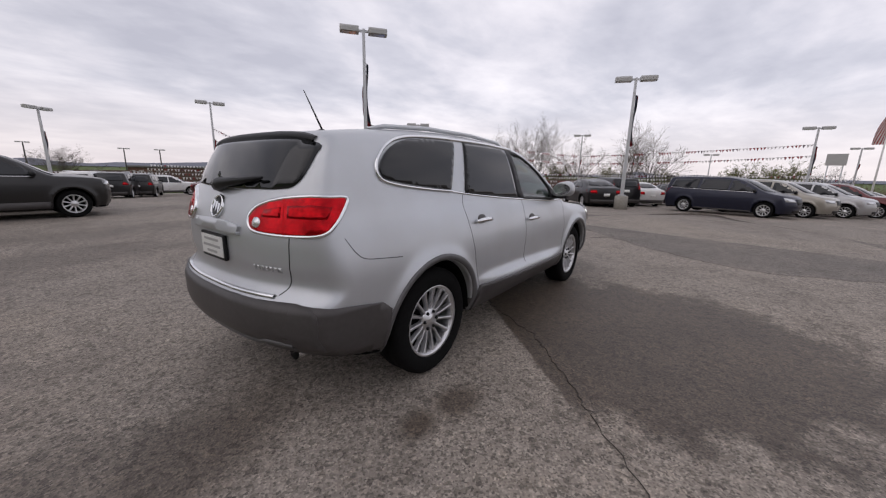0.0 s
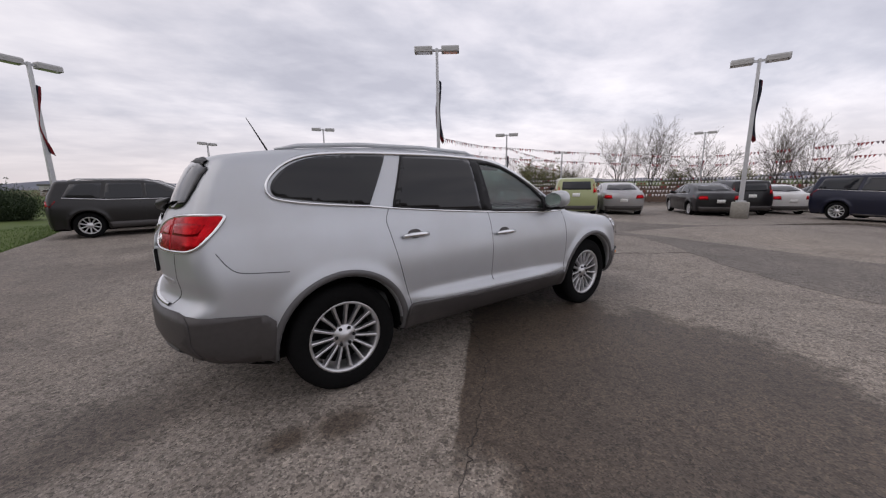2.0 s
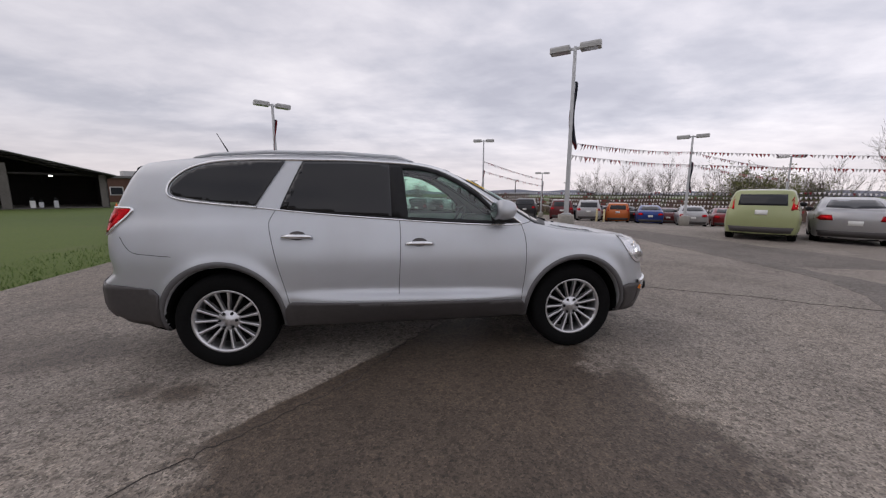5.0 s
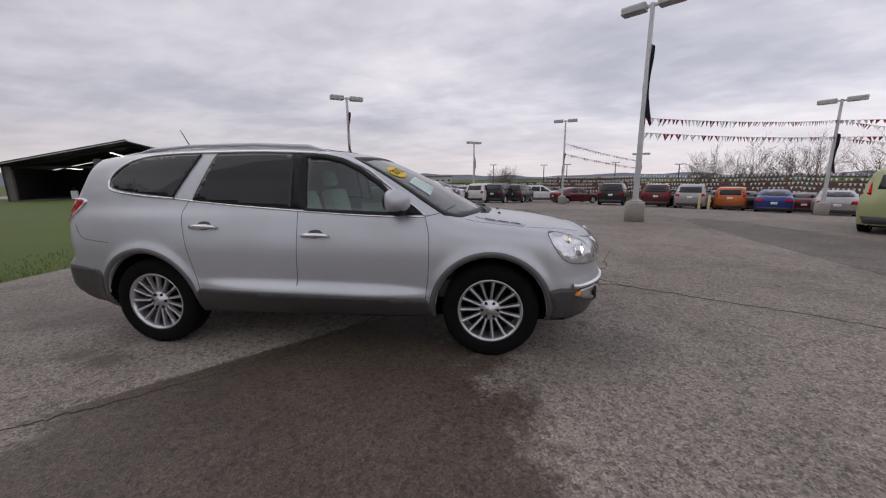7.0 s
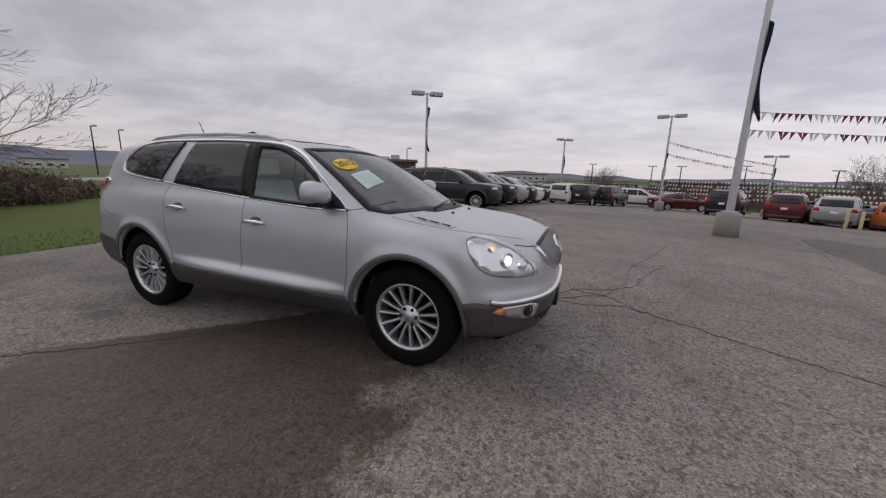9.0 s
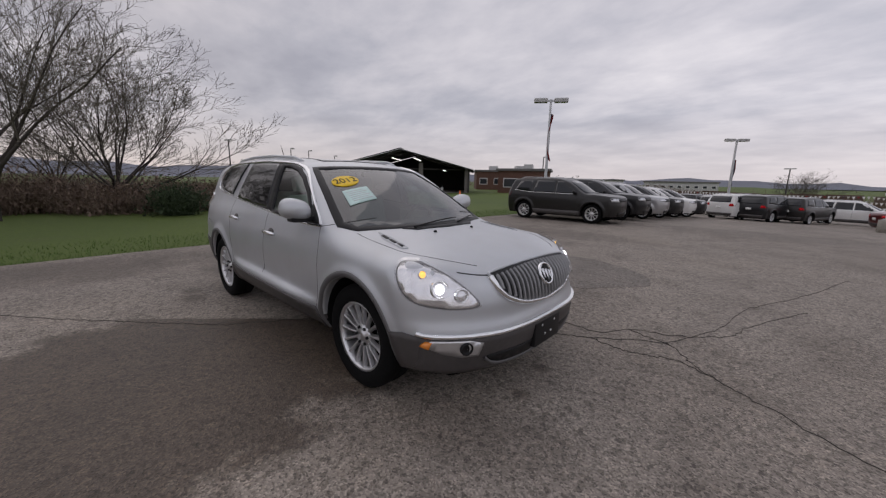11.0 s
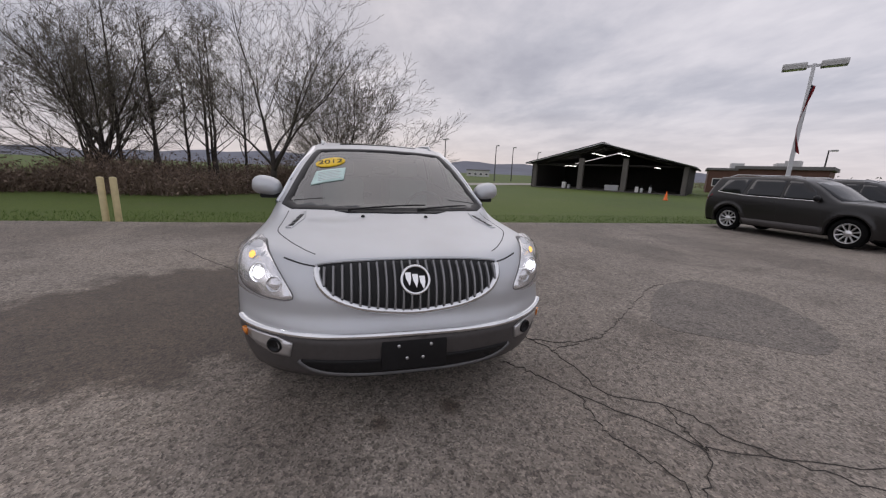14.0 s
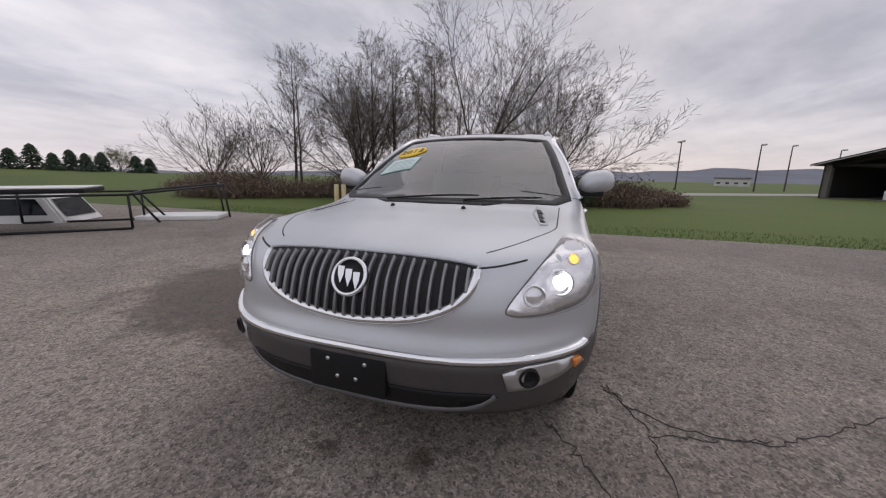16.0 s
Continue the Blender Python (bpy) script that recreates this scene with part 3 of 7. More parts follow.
def crack(line, width=0.02, seed=0, z=0.007):
    rnd = random.Random(seed)
    pts = [p + np.array((rnd.uniform(-0.022, 0.022), rnd.uniform(-0.022, 0.022))) for p in curve2(line, 10)]
    bm, rows = bmesh.new(), []
    for i, p in enumerate(pts):
        d = pts[min(i + 1, len(pts) - 1)] - pts[max(i - 1, 0)]
        d = d / max(np.linalg.norm(d), 1e-6)
        w = 0.27 * width * rnd.uniform(0.25, 1.0) * (0.35 if i in (0, len(pts) - 1) else 1) / 2
        rows.append([bm.verts.new((p[0] - d[1] * s * w, p[1] + d[0] * s * w, z if s == 0 else 0.001)) for s in (-1, 0, 1)])
    for a, b in zip(rows, rows[1:]):
        for k in (0, 1):
            bm.faces.new((a[k], a[k + 1], b[k + 1], b[k]))
    tagged(part("pavement_crack", bm, TAR), "dark jagged crack in the worn asphalt", "crack", "cracks in the asphalt", "structure")


for n_, (line, wid) in enumerate((
        ([(0.3, 4.1), (0.45, 3.7), (1.1, 2.8), (1.45, 2.3), (1.68, 1.9), (1.66, 1.4), (1.40, 1.15)], 0.030),
        ([(1.9, 0.85), (2.11, 1.0), (2.46, 1.21), (3.02, 1.58), (3.3, 1.28), (3.52, 1.1), (3.92, 0.85), (4.4, 0.55), (4.95, 0.21), (5.4, -0.17), (6.0, -0.56)], 0.028),
        ([(3.02, 1.58), (3.39, 2.53), (3.53, 3.48), (4.01, 4.62), (4.7, 6.7)], 0.022),
        ([(1.40, 1.18), (1.83, 1.36), (2.45, 1.40), (2.66, 1.72), (3.07, 1.89), (3.46, 2.26), (3.63, 2.82), (4.1, 3.9)], 0.026),
        ([(2.43, 1.2), (2.71, 1.13), (2.98, 1.19), (3.2, 1.27), (3.5, 1.1)], 0.02),
        ([(0.3, -0.2), (0.08, -0.49), (-0.22, -0.93), (-0.48, -1.33), (-0.76, -1.60), (-1.09, -1.88), (-1.42, -2.16), (-1.95, -2.60), (-2.6, -3.1)], 0.030),
        ([(8.36, 9.4), (7.8, 7.4), (7.3, 5.8)], 0.03),
        ([(1.83, 1.36), (1.75, 1.65), (1.66, 1.95)], 0.015),
        ([(2.66, 1.72), (2.9, 1.62), (3.05, 1.6)], 0.015))):
    crack(line, wid, n_)


# ---------------------------------------------------------------- the silver car
ENCLAVE = dict(
    top=[(-2.9, 1.50), (-2.35, 1.655), (-2.0, 1.715), (-1.4, 1.772), (-0.8, 1.79), (-0.3, 1.775), (0.1, 1.74), (0.35, 1.695), (0.6, 1.60), (0.9, 1.455), (1.2, 1.29), (1.40, 1.185), (1.55, 1.145), (1.8, 1.105), (2.1, 1.06), (2.3, 1.015), (2.45, 0.965), (2.6, 0.90), (2.8, 0.8)],
    side=[(0.1, 0.78), (0.2, 0.83), (0.3, 0.885), (0.45, 0.96), (0.6, 0.988), (0.75, 1.0), (0.9, 1.0), (1.05, 0.974), (1.17, 0.938), (1.25, 0.90), (1.4, 0.85), (1.6, 0.775), (1.72, 0.715), (1.8, 0.655), (1.95, 0.52)],
    plan=[(-2.8, 0.84), (-2.4, 0.92), (-2.0, 0.968), (-1.5, 1.0), (0, 1.0), (1.5, 1.005), (1.9, 1.005), (2.2, 1.0), (2.5, 0.98), (2.8, 0.95)],
    nose=[(0.1, 2.30), (0.2, 2.36), (0.3, 2.43), (0.42, 2.495), (0.55, 2.525), (0.62, 2.53), (0.70, 2.505), (0.8, 2.49), (0.92, 2.445), (1.0, 2.38), (1.1, 2.24), (1.3, 2.05), (2.0, 1.6)],
    tail=[(0.1, 2.05), (0.25, 2.16), (0.36, 2.33), (0.43, 2.50), (0.5, 2.575), (0.64, 2.60), (0.735, 2.59), (0.80, 2.53), (0.95, 2.535), (1.1, 2.53), (1.2, 2.505), (1.35, 2.44), (1.5, 2.365), (1.6, 2.31), (1.66, 2.28), (1.75, 2.24), (2.0, 2.1)],
    nose_bow=(0.31, 3.3), tail_bow=(0.17, 2.6), screen_bow=0.17, crown=0.035, edge=0.11, floor=0.315,
    axles=(-1.51, 1.51), hub_z=0.41, arch=0.445, flare=0.026, shelf=(-1.06, 1.06, 0.592, 0.078))
T_HUB = 0.395


def wheel(parent, at, side_, tyre_r, rim_r, width, spokes, spoke_w, simple_hub=False):
    """A road wheel under its car: a tyre with shoulder and tread, a rim with spokes, cap and nuts. side_: -1 right, 1 left."""
    x, y, z = at
    hub = new("wheel")
    hub.parent = parent
    hub.location = (x, y, z)
    h, n = width / 2, 24 if simple_hub else 56
    bm = bmesh.new()
    lathe(bm, [(rim_r, -h * 0.82), (rim_r + 0.02, -h * 0.95), ((rim_r + tyre_r) / 2, -h), (tyre_r - 0.03, -h * 0.93), (tyre_r - 0.006, -h * 0.78), (tyre_r, -h * 0.55), (tyre_r, -0.02), (tyre_r - 0.008, -0.015), (tyre_r - 0.008, 0.015), (tyre_r, 0.02),
               (tyre_r, h * 0.55), (tyre_r - 0.006, h * 0.78), (tyre_r - 0.03, h * 0.93), ((rim_r + tyre_r) / 2, h), (rim_r + 0.02, h * 0.95), (rim_r, h * 0.82)], n)
    part("tyre", bm, RUBBER, hub)
    rim = bmesh.new()
    o = side_ * h
    lathe(rim, [(rim_r - 0.012, -o * 0.8), (rim_r - 0.022, o * 0.1), (rim_r - 0.022, o * 0.62), (rim_r - 0.012, o * 0.80), (rim_r + 0.004, o * 0.86), (rim_r + 0.006, o * 0.80), (rim_r, o * 0.7)], n)
    for k in range(spokes):
        a = 2 * math.pi * (k + 0.5) / spokes
        ca, sa = math.cos(a), math.sin(a)
        rows = []
        for r, w, yo, dp in ((0.055, spoke_w * 0.95, o * 0.50, 0.03), (0.12, spoke_w * 0.78, o * 0.62, 0.03), (rim_r * 0.75, spoke_w * 0.92, o * 0.66, 0.028), (rim_r - 0.016, spoke_w * 1.15, o * 0.72, 0.03)):
            rows.append([rim.verts.new((ca * r - sa * q * w, yo + side_ * d, sa * r + ca * q * w)) for q, d in ((-1, -dp), (-0.62, 0.0), (0.62, 0.0), (1, -dp))])
        for a0, a1 in zip(rows, rows[1:]):
            for q in range(3):
                f = rim.faces.new((a0[q], a0[q + 1], a1[q + 1], a1[q]))
                f.smooth = q == 1
    lathe(rim, [(0.088, o * 0.40), (0.09, o * 0.5), (0.082, o * 0.57), (0.045, o * 0.60), (0.04, o * 0.66), (0.001, o * 0.67)], n // 2)
    part("rim", rim, ALLOY, hub)
    back = bmesh.new()
    lathe(back, [(rim_r - 0.03, -o * 0.25), (0.17, -o * 0.20), (0.16, o * 0.05), (0.001, o * 0.05)], 2 * n // 3)
    part("brake_disc", back, UNDER, hub, "dark brake disc behind the spokes")
    if not simple_hub:
        for k in range(6):
            a = 2 * math.pi * k / 6
            nb = bmesh.new()
            lathe(nb, [(0.0125, o * 0.50), (0.0125, o * 0.66), (0.009, o * 0.70), (0.001, o * 0.70)], 8, at=(math.cos(a) * 0.066, 0, math.sin(a) * 0.066))
            part("wheel_nut", nb, BLACK, hub)
    return hub


def both(fn):
    for aim in ("right", "left"):
        fn(aim)


car = empty("suv", "silver metallic mid-size SUV with grey lower cladding and multi-spoke alloy wheels", "car")
fld = car_field(ENCLAVE)
bv, bf, bn = nets(fld, (-2.72, -1.1, 0.16), (2.66, 1.1, 1.9), 0.022)
tree = BVHTree.FromPolygons([Vector(v) for v in bv], [tuple(f) for f in bf])

FRONT_GLASS = [(-0.03, 1.225), (0.35, 1.205), (0.73, 1.19), (0.735, 1.30), (0.60, 1.43), (0.42, 1.55), (0.25, 1.63), (0.08, 1.668), (-0.07, 1.672)]
REAR_GLASS = [(-1.045, 1.315), (-0.60, 1.275), (-0.155, 1.24), (-0.17, 1.68), (-0.50, 1.695), (-0.885, 1.69)]
QUARTER = curve2([(-1.245, 1.335), (-1.55, 1.365), (-1.80, 1.40), (-1.885, 1.43), (-1.875, 1.51), (-1.76, 1.61), (-1.58, 1.668), (-1.30, 1.69), (-1.035, 1.695)], 5) + [np.array((-1.14, 1.515))]
QUARTER = [tuple(p) for p in QUARTER]
SCREEN_TOP = [(0.43, 0.0), (0.42, 0.25), (0.385, 0.45), (0.345, 0.625), (0.60, 0.705), (0.90, 0.785), (1.13, 0.845), (1.25, 0.76), (1.37, 0.48), (1.43, 0.22), (1.45, 0.0)]
SCREEN_OUT = SCREEN_TOP + [(x, -y) for x, y in SCREEN_TOP[-2:0:-1]]

fc = bv[bf].mean(1)
cut = np.zeros(len(bf), bool)
fg = [tuple(p) for p in FRONT_GLASS]
for i in np.nonzero((np.abs(fc[:, 1]) > 0.6) & (fc[:, 2] > 1.15) & (fc[:, 0] > -0.2) & (fc[:, 0] < 0.9))[0]:
    cut[i] = inside(fg, (fc[i, 0], fc[i, 2])) and abs(bn[bf[i]].mean(0)[1]) > 0.5
for i in np.nonzero((fc[:, 2] > 1.1) & (fc[:, 0] > 0.3) & (fc[:, 0] < 1.5))[0]:
    cut[i] = cut[i] or (inside(SCREEN_OUT, (fc[i, 0], fc[i, 1])) and bn[bf[i]].mean(0)[2] > 0.5)
me = mesh_of("body_shell", bv, bf[~cut], [SILVER, UNDER, CLADDING], normals=bn)
low_in = [(v.center[2] < 0.36 and v.normal[2] < -0.3) or (min(math.hypot(v.center[0] - c, v.center[2] - 0.41) for c in (-1.51, 1.51)) < 0.452 and abs(v.center[1]) < 0.955) for v in me.polygons]
low_out = [v.center[2] < (0.46 if abs(v.center[0]) < 1.2 else 0.30 if abs(v.center[0]) < 2.02 else 0.66 if v.center[0] < 0 else 0.56) for v in me.polygons]
me.polygons.foreach_set("material_index", [1 if a else 2 if b else 0 for a, b in zip(low_in, low_out)])
part("body_shell", me, None, car)

# glass
for aim in ("right", "left"):
    part("front_door_window", patch(tree, fg, aim, -0.004, 0.004), CLEAR, car, "clear green-tinted door window").visible_shadow = False
    part("rear_door_window", patch(tree, REAR_GLASS, aim, 0.012, 0.012, 0.03), PRIVACY, car, "dark privacy glass")
    part("quarter_window", patch(tree, QUARTER, aim, 0.014, 0.012, 0.03), PRIVACY, car, "dark privacy glass")
    part("centre_pillar", patch(tree, [(-0.155, 1.235), (-0.025, 1.225), (-0.065, 1.68), (-0.175, 1.688)], aim, 0.011), BLACK, car, "gloss black door pillar")
    part("window_divider", patch(tree, [(-1.045, 1.312), (-1.0, 1.31), (-0.86, 1.69), (-0.89, 1.69)], aim, 0.012), BLACK, car)
    for nm, loop, wd in (("front_window_seal", fg, 0.035), ("rear_window_seal", REAR_GLASS, 0.03)):
        part(nm, strip(tree, dense([tuple(p) for p in loop], 0.04), aim, wd, 0.012, True), BLACK, car)
    q_out = curve2([(-1.235, 1.322), (-1.55, 1.348), (-1.81, 1.382), (-1.91, 1.425), (-1.90, 1.52), (-1.775, 1.628), (-1.585, 1.688), (-1.30, 1.71), (-0.9, 1.716), (-0.5, 1.716), (-0.1, 1.70), (0.12, 1.685), (0.30, 1.64), (0.47, 1.555), (0.64, 1.435), (0.80, 1.315), (0.93, 1.22), (0.985, 1.175)], 5)
    part("roof_moulding", strip(tree, q_out, aim, 0.020, 0.020), CHROME, car, "thin bright window moulding")
    part("belt_moulding", strip(tree, curve2([(-1.235, 1.322), (-1.0, 1.296), (-0.6, 1.258), (-0.1, 1.219), (0.35, 1.188), (0.7, 1.172), (0.985, 1.172)], 6), aim, 0.018, 0.009), CHROME, car, "thin bright window moulding")
    part("mirror_sail", patch(tree, [(0.735, 1.185), (0.965, 1.182), (0.89, 1.245), (0.745, 1.37)], aim, 0.006), BLACK, car, "black plastic mirror triangle")
part("windscreen", patch(tree, SCREEN_OUT, "top", -0.002, 0.004, 0.06), SCREEN, car, "clear windscreen").visible_shadow = False
part("windscreen_seal", strip(tree, dense([tuple(p) for p in SCREEN_OUT], 0.04), "top", 0.075, 0.004, True), BLACK, car)
REAR_SCREEN = [tuple(p) for p in curve2([(0.0, 1.335), (0.30, 1.343), (0.56, 1.352), (0.645, 1.385), (0.675, 1.46), (0.685, 1.54), (0.67, 1.605), (0.42, 1.644), (0.0, 1.652), (-0.42, 1.644), (-0.67, 1.605), (-0.685, 1.54), (-0.675, 1.46), (-0.645, 1.385), (-0.56, 1.352), (-0.30, 1.343)], 4, True)]
part("rear_window", patch(tree, REAR_SCREEN, "rear", 0.006, 0.012), PRIVACY, car, "dark privacy glass")
part("spoiler", strip(tree, curve2([(0.63, 1.628), (0.56, 1.645), (0.45, 1.658), (0.25, 1.668), (0, 1.671), (-0.25, 1.668), (-0.45, 1.658), (-0.56, 1.645), (-0.63, 1.628)], 6), "rear", 0.034, 0.014), BLACK, car, "slim black roof spoiler")
bm = bmesh.new()
tube(bm, [(-2.46, 0.06, 1.355), (-2.475, 0.0, 1.365), (-2.475, -0.1, 1.375), (-2.45, -0.25, 1.392), (-2.42, -0.42, 1.41)], [0.045, 0.04, 0.028, 0.02, 0.008], 8)
part("rear_wiper", bm, BLACK, car, "black rear wiper")

# cladding and mouldings
for aim in ("right", "left"):
    part("sill_cladding", patch(tree, [tuple(p) for p in curve2([(-1.03, 0.34), (-1.03, 0.45), (-1.0, 0.545), (-0.9, 0.558), (-0.5, 0.548), (0.0, 0.535), (0.5, 0.522), (0.9, 0.508), (0.99, 0.50), (1.03, 0.42), (1.03, 0.34)], 4)], aim, 0.018, 0.01, 0.03), CLADDING, car, "dark grey sill cladding")
    for c, a0, a1 in ((-1.51, -8, 196), (1.51, -14, 190)):
        arc = [(c + 0.475 * math.cos(radians(a)), 0.41 + 0.475 * math.sin(radians(a))) for a in np.linspace(a0, a1, 40)]
        part("arch_moulding", strip(tree, arc, aim, 0.050, 0.008), ARCHGREY, car, "grey wheel-arch lip")
    part("rear_corner_cladding", patch(tree, [(-2.45, 0.445), (-1.985, 0.36), (-1.985, 0.45), (-1.965, 0.64), (-2.02, 0.69), (-2.25, 0.722), (-2.47, 0.745), (-2.53, 0.6)], aim, 0.010, 0.012, 0.05), CLADDING, car, "dark grey bumper cladding")
    part("front_corner_cladding", patch(tree, [(1.985, 0.345), (2.0, 0.45), (1.96, 0.60), (2.06, 0.615), (2.2, 0.60), (2.26, 0.45), (2.2, 0.345)], aim, 0.010, 0.012, 0.05), CLADDING, car, "dark grey bumper cladding")
part("rear_bumper_cladding", patch(tree, [tuple(p) for p in curve2([(0.84, 0.45), (0.87, 0.58), (0.84, 0.735), (0.5, 0.742), (0.0, 0.742), (-0.5, 0.742), (-0.84, 0.735), (-0.87, 0.58), (-0.84, 0.45), (-0.5, 0.425), (0, 0.42), (0.5, 0.425)], 3, True)], "rear", 0.012, 0.012, 0.06), CLADDING, car, "dark grey rear bumper cladding")
part("rear_bumper_ridge", strip(tree, curve2([(0.72, 0.50), (0.55, 0.505), (0.42, 0.475), (0.0, 0.47), (-0.42, 0.475), (-0.55, 0.505), (-0.72, 0.50)], 8), "rear", 0.035, 0.02), ARCHGREY, car)
part("front_bumper_cladding", patch(tree, [tuple(p) for p in curve2([(0.88, 0.35), (0.93, 0.45), (0.90, 0.595), (0.5, 0.605), (0.0, 0.61), (-0.5, 0.605), (-0.90, 0.595), (-0.93, 0.45), (-0.88, 0.35), (-0.5, 0.34), (0, 0.34), (0.5, 0.34)], 3, True)], "front", 0.012, 0.012, 0.06), CLADDING, car, "dark grey front bumper cladding")
part("front_bumper_chrome", strip(tree, curve2([(0.955, 0.625), (0.88, 0.61), (0.6, 0.61), (0.3, 0.612), (0, 0.612), (-0.3, 0.612), (-0.6, 0.61), (-0.88, 0.61), (-0.955, 0.625)], 8), "front", 0.034, 0.026), CHROME, car, "chrome bumper strip")
part("rear_bumper_chrome", strip(tree, curve2([(0.60, 0.765), (0.3, 0.762), (0, 0.762), (-0.3, 0.762), (-0.60, 0.765)], 8), "rear", 0.02, 0.014), CHROME, car, "chrome bumper strip")
part("lower_intake", patch(tree, [tuple(p) for p in curve2([(0.60, 0.462), (0.3, 0.468), (0, 0.47), (-0.3, 0.468), (-0.60, 0.462), (-0.50, 0.395), (-0.25, 0.372), (0, 0.368), (0.25, 0.372), (0.50, 0.395)], 3, True)], "front", 0.016, 0.012, 0.05), BLACK, car, "black lower air intake")
part("intake_lip", strip(tree, curve2([(0.62, 0.45), (0.51, 0.385), (0.25, 0.359), (0, 0.354), (-0.25, 0.359), (-0.51, 0.385), (-0.62, 0.45)], 6), "front", 0.024, 0.026), ARCHGREY, car)
bm = bmesh.new()
box(bm, 2.50, -0.185, 0.40, 2.545, 0.185, 0.575, 0.012)
plate = part("plate_holder", shade(bm), BLACK, car, "empty black number plate holder")
for y, z in ((-0.09, 0.545), (0.09, 0.545), (-0.045, 0.47), (0.045, 0.47)):
    bm = bmesh.new()
    lathe(bm, [(0.009, 0.0), (0.009, 0.004), (0.001, 0.005)], 10, "x", (2.544, y, z))
    part("bolt", bm, ALLOY, plate)

# grille
GRILLE = [tuple(p) for p in curve2([(0.515, 0.945), (0.495, 0.875), (0.43, 0.812), (0.29, 0.760), (0.12, 0.735), (0.0, 0.728), (-0.12, 0.735), (-0.29, 0.760), (-0.43, 0.812), (-0.495, 0.875), (-0.515, 0.945), (-0.495, 0.966), (-0.30, 0.982), (0, 0.987), (0.30, 0.982), (0.495, 0.966)], 4, True)]
grille = part("grille", patch(tree, GRILLE, "front", 0.012, 0.03, 0.028), BLACK, car, "black grille with chrome surround and vertical bars")
part("grille_surround", strip(tree, GRILLE[:41], "front", 0.042, 0.028), CHROME, grille, "chrome grille surround")
part("grille_top_edge", strip(tree, GRILLE[40:] + GRILLE[:1], "front", 0.014, 0.024), SILVER, grille)
for k in range(22):
    y = -0.478 + 0.956 * k / 21
    z1, z0 = 0.944 + 0.026 * (1 - (y / 0.5) ** 2), 0.006 + float(np.interp(abs(y), (0, 0.29, 0.435, 0.485, 0.50), (0.728, 0.762, 0.818, 0.868, 0.90)))
    part("grille_bar", strip(tree, [(y + 0.006 * math.sin(9 * z), z) for z in np.linspace(z0 + 0.005, z1, 7)], "front", 0.0175, 0.036), BARS, grille)


def emblem(aim, y0, z0, r, lift):
    h, nor = drop_on(tree, (y0, z0), aim)
    e = new("emblem")
    e.parent = car
    e.matrix_local = Matrix.Translation(h + nor * lift) @ nor.to_track_quat("Z", "Y").to_matrix().to_4x4()
    tagged(e, "round chrome badge with three slanted bars")
    bm = bmesh.new()
    lathe(bm, [(r, -0.012), (r, 0.004), (r * 0.94, 0.009), (r * 0.84, 0.008), (r * 0.82, 0.0)], 32, "z")
    part("badge_ring", bm, CHROME, e)
    bm = bmesh.new()
    lathe(bm, [(r * 0.84, -0.004), (r * 0.84, 0.001), (0.001, 0.002)], 32, "z")
    part("badge_field", bm, BLACK, e)
    for k in (-1, 0, 1):
        bm = bmesh.new()
        cx, cy = k * r * 0.46, -k * r * 0.12
        lo, hi = -r * 0.52, r * 0.36
        vs = [bm.verts.new((cx + a - 0.12 * b, cy + b, c)) for c in (0.0, 0.007) for a, b in ((-r * 0.19, hi), (r * 0.19, hi), (r * 0.17, lo * 0.1), (0.0, lo), (-r * 0.17, lo * 0.1))]
        bm.faces.new(vs[5:])
        for i in range(5):
            bm.faces.new((vs[i], vs[(i + 1) % 5], vs[5 + (i + 1) % 5], vs[5 + i]))
        part("badge_bar", bm, CHROME, e)


emblem("front", 0.0, 0.89, 0.084, 0.040)
emblem("rear", 0.0, 1.225, 0.075, 0.008)

